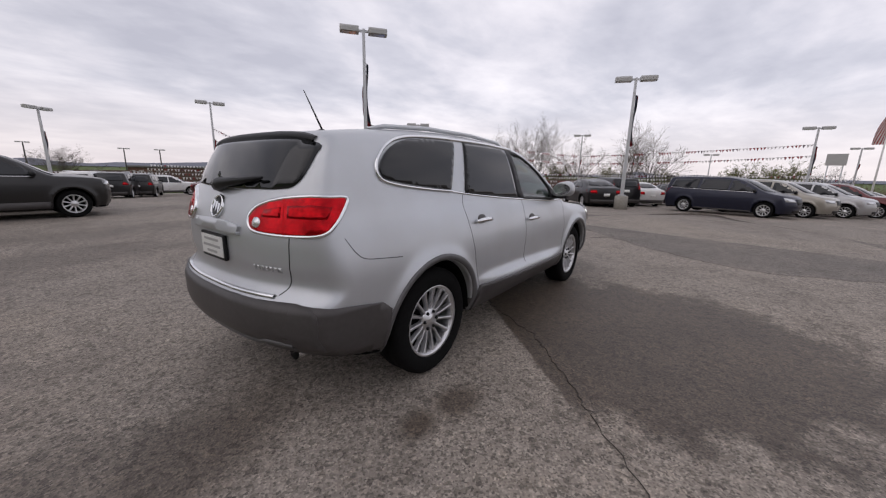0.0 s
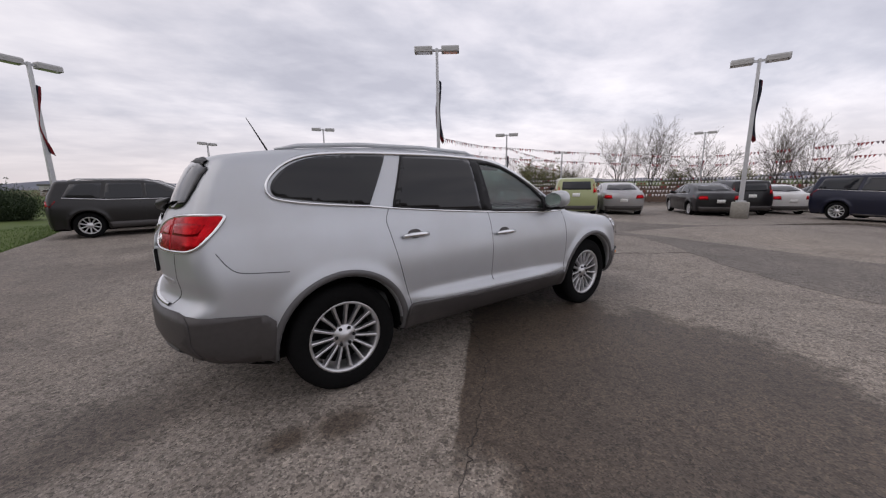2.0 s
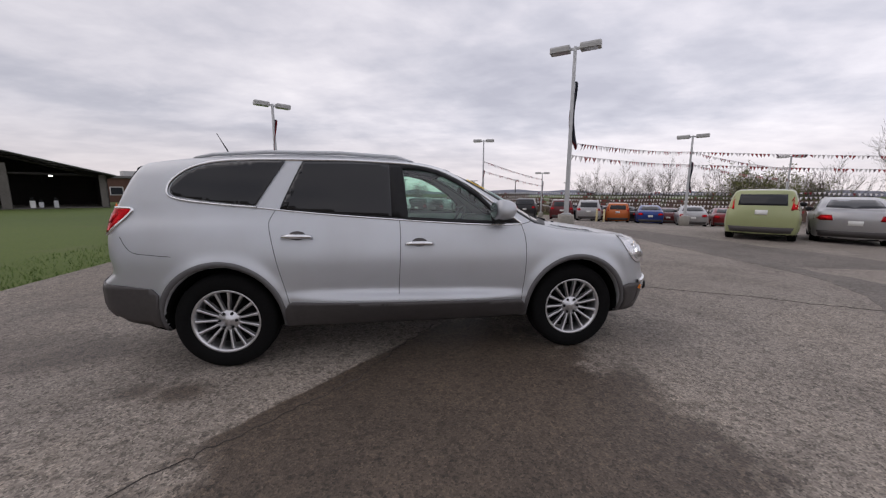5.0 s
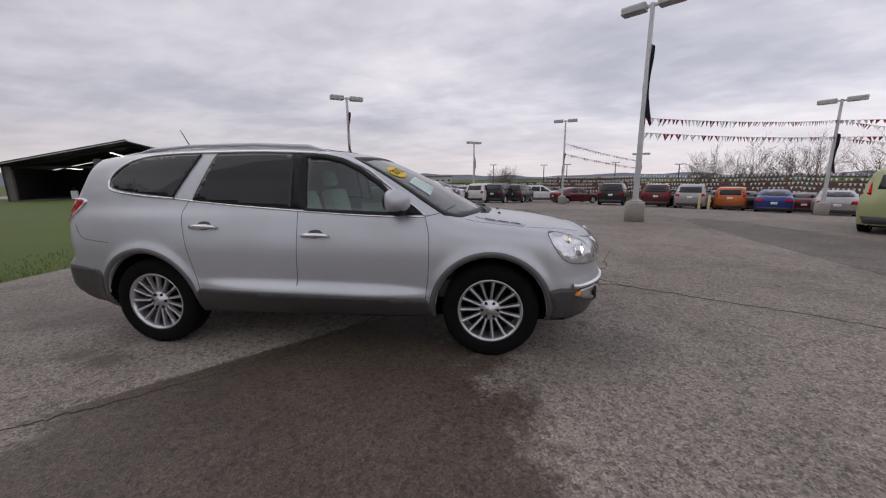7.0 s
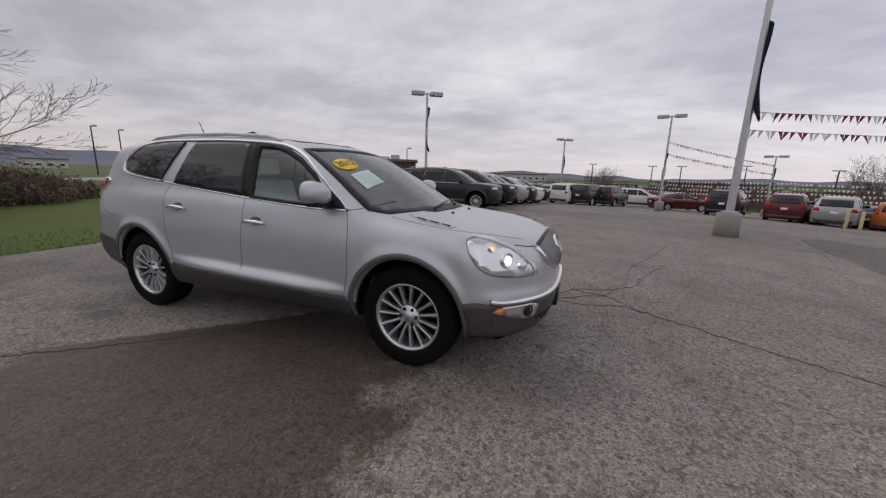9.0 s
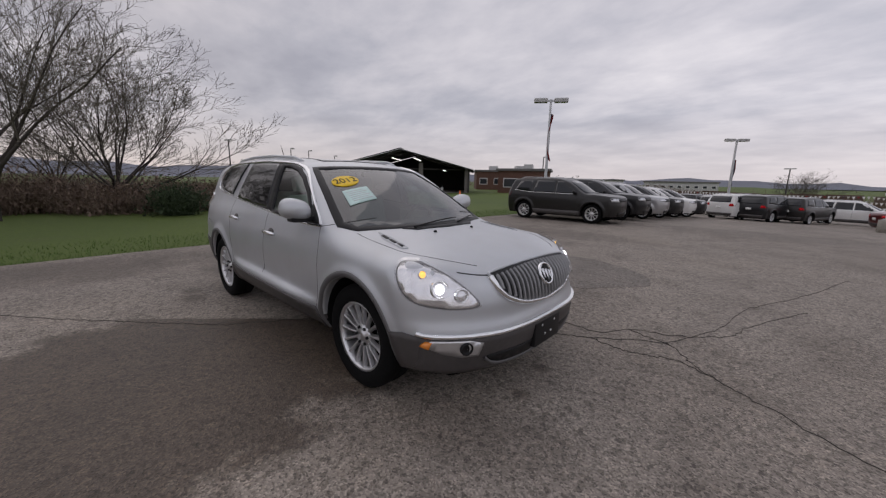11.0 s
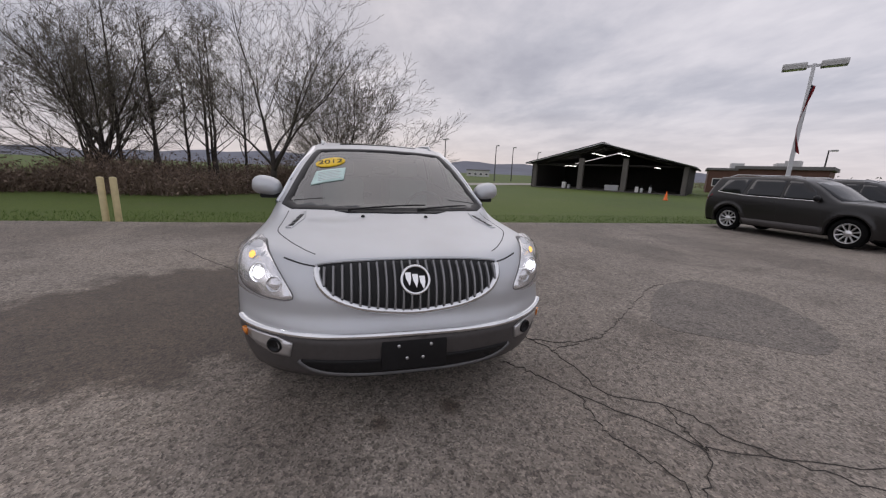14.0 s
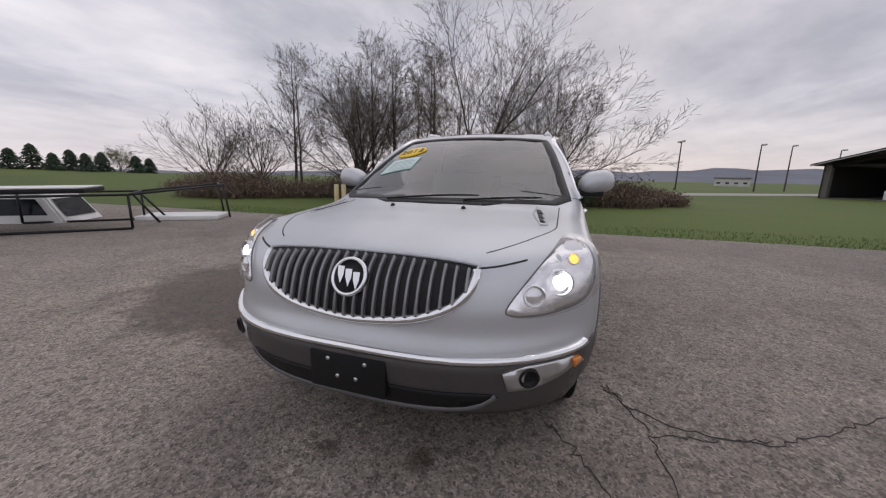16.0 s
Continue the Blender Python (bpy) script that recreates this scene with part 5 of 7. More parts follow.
# ---------------------------------------------------------------- parked cars
KINDS = {
    "suv": dict(top=[(-2.7, 1.45), (-2.3, 1.655), (-1.8, 1.705), (-0.8, 1.735), (0, 1.72), (0.35, 1.66), (0.7, 1.5), (1.1, 1.25), (1.25, 1.18), (1.6, 1.145), (2.0, 1.10), (2.25, 1.05), (2.5, 0.9)],
                side=[(0.1, 0.84), (0.25, 0.90), (0.5, 0.945), (0.8, 0.96), (1.0, 0.945), (1.12, 0.915), (1.3, 0.85), (1.6, 0.74), (1.75, 0.67), (1.95, 0.5)],
                plan=[(-2.7, 0.88), (-2.2, 0.95), (-1.5, 1.0), (1.5, 1.0), (2.1, 0.96), (2.6, 0.9)],
                nose=[(0.1, 2.2), (0.3, 2.3), (0.5, 2.38), (0.8, 2.39), (1.0, 2.35), (1.1, 2.28), (2, 1.6)], tail=[(0.1, 2.25), (0.4, 2.37), (0.7, 2.41), (1.0, 2.40), (1.2, 2.36), (1.5, 2.22), (1.7, 2.12), (2, 1.9)],
                nose_bow=(0.24, 2.6), tail_bow=(0.12, 2.6), screen_bow=0.14, crown=0.03, edge=0.09, floor=0.25, axles=(-1.457, 1.457), hub_z=0.39, arch=0.42, flare=0.03, tyre=0.375, rim=0.25,
                glass=[[(-0.05, 1.14), (0.78, 1.13), (0.62, 1.38), (0.35, 1.58), (-0.05, 1.62)], [(-1.05, 1.15), (-0.12, 1.14), (-0.12, 1.62), (-0.95, 1.63)], [(-1.95, 1.22), (-1.15, 1.16), (-1.05, 1.63), (-1.75, 1.60)]],
                screen=[(0.42, 0.58), (1.15, 0.76), (1.27, 0.4), (1.30, 0), (1.27, -0.4), (1.15, -0.76), (0.42, -0.58), (0.45, 0)], back=[(-0.64, 1.20), (0.64, 1.20), (0.60, 1.58), (-0.60, 1.58)],
                lamp=[(0.52, 0.86), (0.88, 0.88), (0.88, 1.0), (0.52, 0.98)], grille=[(-0.48, 0.86), (0.48, 0.86), (0.50, 1.0), (-0.50, 1.0)], tailamp=[(0.58, 0.95), (0.90, 0.95), (0.88, 1.12), (0.62, 1.12)], clad=0.46),
    "minivan": dict(top=[(-2.8, 1.5), (-2.45, 1.66), (-1.8, 1.71), (-0.6, 1.73), (0.3, 1.71), (0.7, 1.63), (1.1, 1.44), (1.5, 1.22), (1.72, 1.11), (1.95, 1.05), (2.25, 0.99), (2.45, 0.92), (2.65, 0.8)],
                    side=[(0.1, 0.86), (0.25, 0.92), (0.5, 0.97), (0.8, 0.985), (1.0, 0.965), (1.12, 0.935), (1.3, 0.88), (1.6, 0.77), (1.75, 0.69), (1.95, 0.5)],
                    plan=[(-2.8, 0.88), (-2.3, 0.95), (-1.5, 1.0), (1.5, 0.99), (2.1, 0.95), (2.7, 0.88)],
                    nose=[(0.1, 2.3), (0.3, 2.45), (0.5, 2.52), (0.7, 2.52), (0.9, 2.45), (1.0, 2.38), (2, 1.8)], tail=[(0.1, 2.4), (0.4, 2.55), (0.7, 2.58), (1.0, 2.57), (1.2, 2.54), (1.5, 2.44), (1.7, 2.36), (2, 2.2)],
                    nose_bow=(0.34, 2.4), tail_bow=(0.12, 2.6), screen_bow=0.16, crown=0.03, edge=0.09, floor=0.22, axles=(-1.54, 1.54), hub_z=0.36, arch=0.39, flare=0.02, tyre=0.35, rim=0.235,
                    glass=[[(0.25, 1.13), (1.18, 1.11), (0.98, 1.33), (0.65, 1.56), (0.3, 1.60)], [(-0.95, 1.15), (0.18, 1.13), (0.22, 1.61), (-0.9, 1.63)], [(-2.25, 1.20), (-1.05, 1.15), (-1.0, 1.63), (-2.1, 1.60)]],
                    screen=[(0.72, 0.6), (1.45, 0.76), (1.68, 0.4), (1.72, 0), (1.68, -0.4), (1.45, -0.76), (0.72, -0.6), (0.78, 0)], back=[(-0.70, 1.15), (0.70, 1.15), (0.64, 1.58), (-0.64, 1.58)],
                    lamp=[(0.46, 0.74), (0.86, 0.76), (0.88, 0.92), (0.52, 0.86)], grille=[(-0.40, 0.66), (0.40, 0.66), (0.44, 0.86), (-0.44, 0.86)], tailamp=[(0.66, 0.92), (0.92, 0.92), (0.88, 1.2), (0.72, 1.2)], clad=0.3),
    "sedan": dict(top=[(-2.6, 0.86), (-2.3, 1.03), (-2.0, 1.065), (-1.65, 1.11), (-1.25, 1.29), (-0.8, 1.41), (-0.2, 1.45), (0.2, 1.42), (0.6, 1.29), (1.0, 1.09), (1.2, 1.01), (1.7, 0.93), (2.1, 0.84), (2.4, 0.7)],
                  side=[(0.1, 0.78), (0.25, 0.85), (0.5, 0.895), (0.7, 0.905), (0.85, 0.895), (0.95, 0.86), (1.1, 0.79), (1.35, 0.65), (1.5, 0.55)],
                  plan=[(-2.6, 0.86), (-2.1, 0.94), (-1.4, 1.0), (1.4, 1.0), (2.0, 0.95), (2.5, 0.88)],
                  nose=[(0.1, 2.1), (0.3, 2.24), (0.5, 2.3), (0.7, 2.28), (0.85, 2.18), (1.5, 1.8)], tail=[(0.1, 2.1), (0.35, 2.26), (0.6, 2.32), (0.9, 2.32), (1.0, 2.29), (1.5, 2.0)],
                  nose_bow=(0.34, 2.4), tail_bow=(0.18, 2.6), screen_bow=0.16, crown=0.025, edge=0.08, floor=0.19, axles=(-1.35, 1.35), hub_z=0.33, arch=0.355, flare=0.02, tyre=0.32, rim=0.22,
                  glass=[[(-0.05, 0.97), (0.85, 0.95), (0.55, 1.18), (0.25, 1.33), (-0.05, 1.36)], [(-1.15, 1.0), (-0.12, 0.97), (-0.12, 1.36), (-0.6, 1.33), (-1.05, 1.18)]],
                  screen=[(0.32, 0.5), (0.95, 0.68), (1.10, 0.35), (1.14, 0), (1.10, -0.35), (0.95, -0.68), (0.32, -0.5), (0.34, 0)], back=None, backtop=[(-1.0, 0.50), (-1.58, 0.62), (-1.66, 0), (-1.58, -0.62), (-1.0, -0.50), (-0.96, 0)],
                  lamp=[(0.44, 0.60), (0.82, 0.62), (0.84, 0.76), (0.50, 0.70)], grille=[(-0.36, 0.50), (0.36, 0.50), (0.38, 0.68), (-0.38, 0.68)], tailamp=[(0.46, 0.76), (0.86, 0.76), (0.85, 0.92), (0.50, 0.92)], clad=0.24),
    "boxy_hatchback": dict(top=[(-2.3, 1.45), (-2.0, 1.56), (-1.5, 1.60), (-0.5, 1.625), (0.2, 1.60), (0.5, 1.53), (0.85, 1.28), (1.1, 1.10), (1.3, 1.06), (1.7, 1.02), (2.0, 0.95), (2.2, 0.85)],
                           side=[(0.1, 0.80), (0.25, 0.86), (0.5, 0.895), (0.75, 0.905), (0.95, 0.89), (1.1, 0.85), (1.4, 0.77), (1.6, 0.68), (1.8, 0.5)],
                           plan=[(-2.3, 0.92), (-1.8, 0.97), (-1.3, 1.0), (1.3, 1.0), (1.8, 0.96), (2.2, 0.9)],
                           nose=[(0.1, 1.9), (0.3, 2.0), (0.5, 2.05), (0.8, 2.04), (0.95, 1.98), (1.5, 1.6)], tail=[(0.1, 1.9), (0.35, 2.02), (0.6, 2.06), (1.0, 2.04), (1.2, 2.0), (1.5, 1.92), (1.8, 1.8)],
                           nose_bow=(0.22, 2.6), tail_bow=(0.12, 2.8), screen_bow=0.12, crown=0.02, edge=0.08, floor=0.2, axles=(-1.275, 1.275), hub_z=0.34, arch=0.365, flare=0.03, tyre=0.325, rim=0.23,
                           glass=[[(-0.05, 1.08), (0.78, 1.06), (0.60, 1.32), (0.42, 1.48), (-0.05, 1.50)], [(-1.05, 1.12), (-0.12, 1.08), (-0.12, 1.50), (-1.0, 1.48)]],
                           screen=[(0.52, 0.56), (0.95, 0.68), (1.04, 0.35), (1.06, 0), (1.04, -0.35), (0.95, -0.68), (0.52, -0.56), (0.55, 0)], back=[(-0.58, 1.12), (0.58, 1.12), (0.55, 1.46), (-0.55, 1.46)],
                           lamp=[(0.48, 0.76), (0.82, 0.78), (0.83, 0.94), (0.52, 0.92)], grille=[(-0.34, 0.72), (0.34, 0.72), (0.36, 0.80), (-0.36, 0.80)], tailamp=[(0.66, 0.98), (0.84, 0.98), (0.80, 1.40), (0.70, 1.40)], clad=0.36),
}
CAR_GLASS = glass("far_car_glass", (0.02, 0.022, 0.025), 0.04, False)
FAR_LAMP = simple("clear_lamp", (0.6, 0.62, 0.64), 0.15, 0.5, 0.2, 10, coat=1.0)
PAINTS = {n: paint(n.replace(" ", "_") + "_car_paint", c, mt, 0.3, 0.55 if max(c) > 0.05 else 0.2) for n, c, mt in (
    ("black", (0.010, 0.010, 0.012), 0.1), ("dark grey", (0.012, 0.011, 0.011), 0.1), ("white", (0.70, 0.70, 0.69), 0.0), ("silver", (0.42, 0.42, 0.43), 0.6),
    ("red", (0.20, 0.012, 0.014), 0.3), ("orange", (0.55, 0.13, 0.02), 0.2), ("blue", (0.012, 0.045, 0.22), 0.3), ("navy", (0.012, 0.014, 0.032), 0.3),
    ("lime green", (0.36, 0.40, 0.20), 0.2), ("dark red", (0.11, 0.012, 0.014), 0.3), ("beige", (0.34, 0.32, 0.28), 0.5))}


def build_kind(kind):
    P = KINDS[kind]
    f = car_field(P)
    L = max(p[1] for p in P["nose"]) + 0.1
    H = max(p[1] for p in P["top"]) + 0.1
    v, q, n = nets(f, (-L - 0.25, -1.08, 0.1), (L, 1.08, H), 0.06)
    tr = BVHTree.FromPolygons([Vector(a) for a in v], [tuple(a) for a in q])
    ob = empty(kind, "parked car", "car")
    me = mesh_of("body", v, q, [PAINTS["black"], UNDER], normals=n)
    me.polygons.foreach_set("material_index", [int((p.center[2] < P["floor"] + 0.04 and p.normal[2] < -0.3) or min(math.hypot(p.center[0] - c, p.center[2] - P["hub_z"]) for c in P["axles"]) < P["arch"] + 0.01 and abs(p.center[1]) < 0.86) for p in me.polygons])
    b = part("body", me, None, ob)
    b.material_slots[0].link = "OBJECT"
    for aim in ("right", "left"):
        for g in P["glass"]:
            part("side_window", patch(tr, g, aim, 0.004, 0.01, 0.12), CAR_GLASS, ob)
        lo = sorted({p for g in P["glass"] for p in g[:2]})
        part("belt_moulding", strip(tr, [(a, c - 0.012) for a, c in lo], aim, 0.022, 0.008), CHROME, ob)
        part("sill", patch(tr, [(P["axles"][0] + P["arch"] + 0.02, P["floor"] + 0.02), (P["axles"][1] - P["arch"] - 0.02, P["floor"] + 0.02), (P["axles"][1] - P["arch"] - 0.04, P["clad"]), (P["axles"][0] + P["arch"] + 0.04, P["clad"])], aim, 0.006, 0.01, 0.15), CLADDING, ob)
        for x in (P["glass"][0][0][0] - 0.05, P["glass"][0][1][0] + 0.12, P["glass"][1][0][0]):
            part("door_gap", strip(tr, [(x, z) for z in np.linspace(P["clad"], P["glass"][0][0][1] - 0.02, 5)], aim, 0.012, 0.002, sink=0.002), SEAM, ob)
    part("windscreen", patch(tr, P["screen"], "top", 0.004, 0.01, 0.14), CAR_GLASS, ob)
    if P.get("back"):
        part("rear_window", patch(tr, P["back"], "rear", 0.006, 0.01, 0.14), CAR_GLASS, ob)
    else:
        part("rear_window", patch(tr, P["backtop"], "top", 0.006, 0.01, 0.14), CAR_GLASS, ob)
    part("grille", patch(tr, P["grille"], "front", 0.008, 0.01, 0.12), BLACK, ob)
    zb = P["floor"]
    part("front_bumper_intake", patch(tr, [(-0.5, zb + 0.08), (0.5, zb + 0.08), (0.55, zb + 0.2), (-0.55, zb + 0.2)], "front", 0.008, 0.01, 0.15), BLACK, ob)
    part("rear_bumper_lower", patch(tr, [(-0.72, zb + 0.08), (0.72, zb + 0.08), (0.78, zb + 0.26), (-0.78, zb + 0.26)], "rear", 0.010, 0.01, 0.15), CLADDING, ob)
    zt = P["tailamp"][0][1] - 0.14
    part("rear_plate", patch(tr, [(-0.15, zt), (0.15, zt), (0.15, zt + 0.14), (-0.15, zt + 0.14)], "rear", 0.014, 0.0, 0.12), WHITE, ob)
    for s in (-1, 1):
        part("headlamp", patch(tr, [(a * s, c) for a, c in P["lamp"]], "front", 0.008, 0.01, 0.1), FAR_LAMP, ob)
        part("tail_lamp", patch(tr, [(a * s, c) for a, c in P["tailamp"]], "rear", 0.010, 0.01, 0.1), TAILRED, ob)
        g = P["glass"][0]
        bm = bmesh.new()
        bmesh.ops.create_uvsphere(bm, u_segments=12, v_segments=8, radius=1, matrix=Matrix.Translation((g[1][0] - 0.02, s * (float(spl(P["side"])(1.0)) + 0.08), g[1][1] + 0.06)) @ Matrix.Diagonal((0.07, 0.11, 0.08, 1)))
        for fa in bm.faces:
            fa.smooth = True
        part("door_mirror", bm, BLACK, ob)
        for c in P["axles"]:
            wheel(ob, (c, s * (float(spl(P["side"])(0.4)) - 0.12), P["tyre"]), s, P["tyre"], P["rim"], 0.22, 10, 0.024, True)
    if kind == "suv":
        for s in (-1, 1):
            bm = bmesh.new()
            tube(bm, [(0.2, s * 0.60, 1.70), (0.05, s * 0.61, 1.75), (-1.6, s * 0.60, 1.76), (-1.8, s * 0.59, 1.70)], 0.017, 6)
            part("roof_rail", bm, ALLOY, ob)
    return ob


protos = {k: build_kind(k) for k in KINDS}
used = set()


def park(kind, colour, x, y, heading, note, size=1.0):
    m = pose(x, y, land(x, y) + 0.002, 0, 0, heading)
    ob = protos[kind] if kind not in used else copy_thing(protos[kind], m)
    ob.matrix_basis = m
    if kind not in used:
        used.add(kind)
    for c in ob.children:
        if c.name.split(".")[0] == "body":
            c.material_slots[0].link = "OBJECT"
            c.material_slots[0].material = PAINTS[colour]
    word = kind.replace("_", " ")
    tagged(ob, f"{colour} {word} parked {note}", "car", "cars in the dealer lot", "")
    return ob


for kind, colour, x, y, heading, note in (
        # side by side along the grass, noses to the lot
        ("suv", "dark grey", -3.12, 12.55, 2, "at the grass edge"), ("suv", "black", -2.9, 15.2, 2, "second in the row by the grass"), ("suv", "silver", -2.7, 17.9, 2, "third in the row by the grass"),
        ("suv", "black", -2.55, 20.6, 2, "in the row by the grass"), ("suv", "white", -2.35, 23.3, 2, "in the row by the grass"), ("suv", "black", -2.17, 26, 2, "in the row by the grass"),
        ("sedan", "navy", -20.22, 41.84, 60, "on the side road beyond the grass"),
        # rows seen from behind, the angled row, and the vans opposite
        ("suv", "white", 1.50, 30.30, 68, "in the far row beyond the lamp posts"),
        ("suv", "black", 3.07, 30.28, 68, "in the far row beyond the lamp posts"),
        ("suv", "dark grey", 4.86, 32.26, 68, "in the far row beyond the lamp posts"),
        ("suv", "white", 7.62, 36.50, -8, "sideways at the end of the far row"),
        ("suv", "dark grey", -2.09, 37.11, 80, "in the far row beyond the lamp posts"),
        ("suv", "silver", -0.43, 37.71, 80, "in the far row beyond the lamp posts"),
        ("suv", "navy", -3.93, 36.24, 80, "in the far row beyond the lamp posts"),
        ("sedan", "dark red", 10.02, 31.62, 20, "near the tall lamp posts"),
        ("suv", "black", 11.88, 26.88, 66, "in the middle row of the lot"),
        ("suv", "dark red", 14.70, 25.77, 64, "in the middle row of the lot"),
        ("sedan", "navy", 17.23, 28.82, 62, "in the middle row of the lot"),
        ("suv", "silver", 16.50, 24.49, 60, "beside the yellow bollards"),
        ("sedan", "dark red", 19.74, 27.77, 58, "in the middle row of the lot"),
        ("boxy_hatchback", "orange", 18.91, 24.11, 57, "in the middle row of the lot"),
        ("sedan", "dark grey", 21.63, 26.75, 56, "in the middle row of the lot"),
        ("sedan", "blue", 19.97, 21.68, 55, "in the middle row of the lot"),
        ("sedan", "dark red", 24.24, 24.86, 53, "in the middle row of the lot"),
        ("sedan", "silver", 21.64, 19.51, 52, "behind a lamp post base"),
        ("sedan", "red", 25.00, 20.10, 52, "in the middle row of the lot"),
        ("boxy_hatchback", "lime green", 12.78, 6.84, 38, "at the head of the angled row"),
        ("sedan", "silver", 15.16, 6.07, 38, "in the angled row"),
        ("sedan", "black", 18.10, 3.42, 38, "in the angled row"),
        ("boxy_hatchback", "black", 20.14, 2.75, 38, "in the angled row"),
        ("sedan", "white", 22.79, 1.95, 38, "in the angled row behind a lamp post"),
        ("sedan", "dark grey", 25.52, 0.13, 38, "in the angled row"),
        ("minivan", "navy", 18.42, -2.95, -108, "opposite the angled row"),
        ("minivan", "beige", 21.05, -4.57, -108, "opposite the angled row"),
        ("minivan", "silver", 23.69, -6.35, -108, "opposite the angled row"),
        ("suv", "dark red", 26.34, -8.10, -108, "opposite the angled row"),
        ("sedan", "dark grey", 29.14, -9.53, -108, "opposite the angled row")):
    park(kind, colour, x, y, heading, note)

# ---------------------------------------------------------------- lamp posts
DARKPOLE = simple("dark_bronze_pole", (0.05, 0.048, 0.046), 0.5, 0.2, 0.15, 10)


def lamp_post(x, y, height, yaw, heads, banner, base=True, thin=1.0, label="tall grey lamp post with two box lamps on a concrete base"):
    ob = empty("lamp_post", label, "lamp post", "lamp posts in the car park", pose(x, y, land(x, y), 0, 0, yaw))
    z0 = 0.0
    if base:
        bm = bmesh.new()
        lathe(bm, [(0.001, 0.0), (0.30, 0.0), (0.295, 0.60), (0.28, 0.645), (0.001, 0.65)], 24, "z")
        part("concrete_base", shade(bm), CONCRETE, ob, "round concrete base")
        bm = bmesh.new()
        box(bm, -0.16, -0.16, 0.65, 0.16, 0.16, 0.70, 0.01)
        part("base_plate", bm, GALV, ob)
        z0 = 0.68
    bm = bmesh.new()
    a, b = 0.075 * thin, 0.05 * thin
    vs = [[bm.verts.new((sx * r, sy * r, z)) for sx, sy in ((-1, -1), (1, -1), (1, 1), (-1, 1))] for r, z in ((a, z0), (b, height - 0.05))]
    for k in range(4):
        bm.faces.new((vs[0][k], vs[0][(k + 1) % 4], vs[1][(k + 1) % 4], vs[1][k]))
    bm.faces.new(vs[1])
    part("shaft", bm, GALV if base else DARKPOLE, ob)
    for s in ((-1, 1) if heads == 2 else (1,)):
        bm = bmesh.new()
        box(bm, min(s * 0.03, s * 0.20), -0.035, height - 0.16, max(s * 0.03, s * 0.20), 0.035, height - 0.08, 0.005)
        hd = part("lamp_arm", bm, GALV, ob)
        bm = bmesh.new()
        rows = [[bm.verts.new((s * xx, yy * w, height + zz)) for yy, zz in ((-1, -0.20), (1, -0.20), (1, -0.06), (0.8, 0.0), (-0.8, 0.0), (-1, -0.06))] for xx, w in ((0.18, 0.18), (0.22, 0.2), (0.80, 0.2), (0.86, 0.17))]
        for r0, r1 in zip(rows, rows[1:]):
            for k in range(6):
                bm.faces.new((r0[k], r0[(k + 1) % 6], r1[(k + 1) % 6], r1[k]))
        bm.faces.new(rows[0])
        bm.faces.new(rows[-1][::-1])
        part("lamp_box", bm, HEAD, ob)
        bm = bmesh.new()
        box(bm, min(s * 0.26, s * 0.78), -0.15, height - 0.212, max(s * 0.26, s * 0.78), 0.15, height - 0.198)
        part("lamp_glass", bm, FAR_LAMP, hd)
    if banner:
        z1, z2, wide = banner
        z1, z2, wide = z1 + 0.15, z2 - 0.15, wide * 2.1
        bm = bmesh.new()
        rows, rnd = [], random.Random(int(x * 7 + y))
        ph = rnd.uniform(0, 6)
        for i in range(17):
            t = i / 16
            w = wide * (0.6 + 0.4 * t) * (1 + 0.12 * math.sin(9 * t + ph))
            fold = [ph + 1.1 * math.sin(4.5 * t + ph) + 2.6 * u for u in np.linspace(0, 1, 9)]
            rows.append([bm.verts.new((0.07 + 0.20 * w * u * math.cos(a), 0.20 * w * u * math.sin(a), z1 + (z2 - z1) * t - 0.22 * u * (0.4 + t) * wide)) for u, a in zip(np.linspace(0, 1, 9), fold)])
        for r0, r1 in zip(rows, rows[1:]):
            for k in range(8):
                f = bm.faces.new((r0[k], r0[k + 1], r1[k + 1], r1[k]))
                f.smooth, f.material_index = True, int(k > 5)
        bmesh.ops.solidify(bm, geom=bm.faces[:], thickness=0.006)
        part("banner", bm, [CLOTH, CLOTHRED], ob, "limp dark banner wound round the post")
    return ob


lamp_post(6.47, 8.9, 6.65, -38, 2, (5.3, 3.55, 0.55))
lamp_post(15.75, 1.2, 6.0, -70, 2, (5.1, 3.4, 0.5))
lamp_post(-5.95, 16.1, 5.9, 35, 2, (5.0, 3.1, 0.45))
lamp_post(7.7, 26.2, 6.5, -15, 2, (3.9, 2.5, 0.45))
lamp_post(19.0, 17.1, 5.8, -50, 2, (4.0, 2.6, 0.5))
lamp_post(0.42, 34.9, 6.1, 40, 2, (4.4, 2.8, 0.45))
lamp_post(38.1, 10.1, 7.0, -70, 2, (4.3, 2.8, 0.45))
lamp_post(58.1, -1.1, 6.3, -80, 2, None)
lamp_post(18.7, 39.3, 5.6, -15, 2, (4.4, 3.0, 0.45))
lamp_post(30.9, 20.5, 5.8, -40, 2, None)
lamp_post(34.9, -7.7, 6.0, -80, 2, (4.5, 2.9, 0.4))
lamp_post(55.1, -14.1, 6.3, -80, 2, (4.5, 2.9, 0.4))
lamp_post(-58.2, 16.3, 7.0, 10, 2, None, False, 1.1, "dark distant lamp post beside a road")
lamp_post(-60.3, 26.7, 6.6, 10, 1, None, False, 1.0, "dark distant lamp post beside a road")
lamp_post(-66.3, 33.0, 6.9, 10, 1, None, False, 1.0, "dark distant lamp post beside a road")
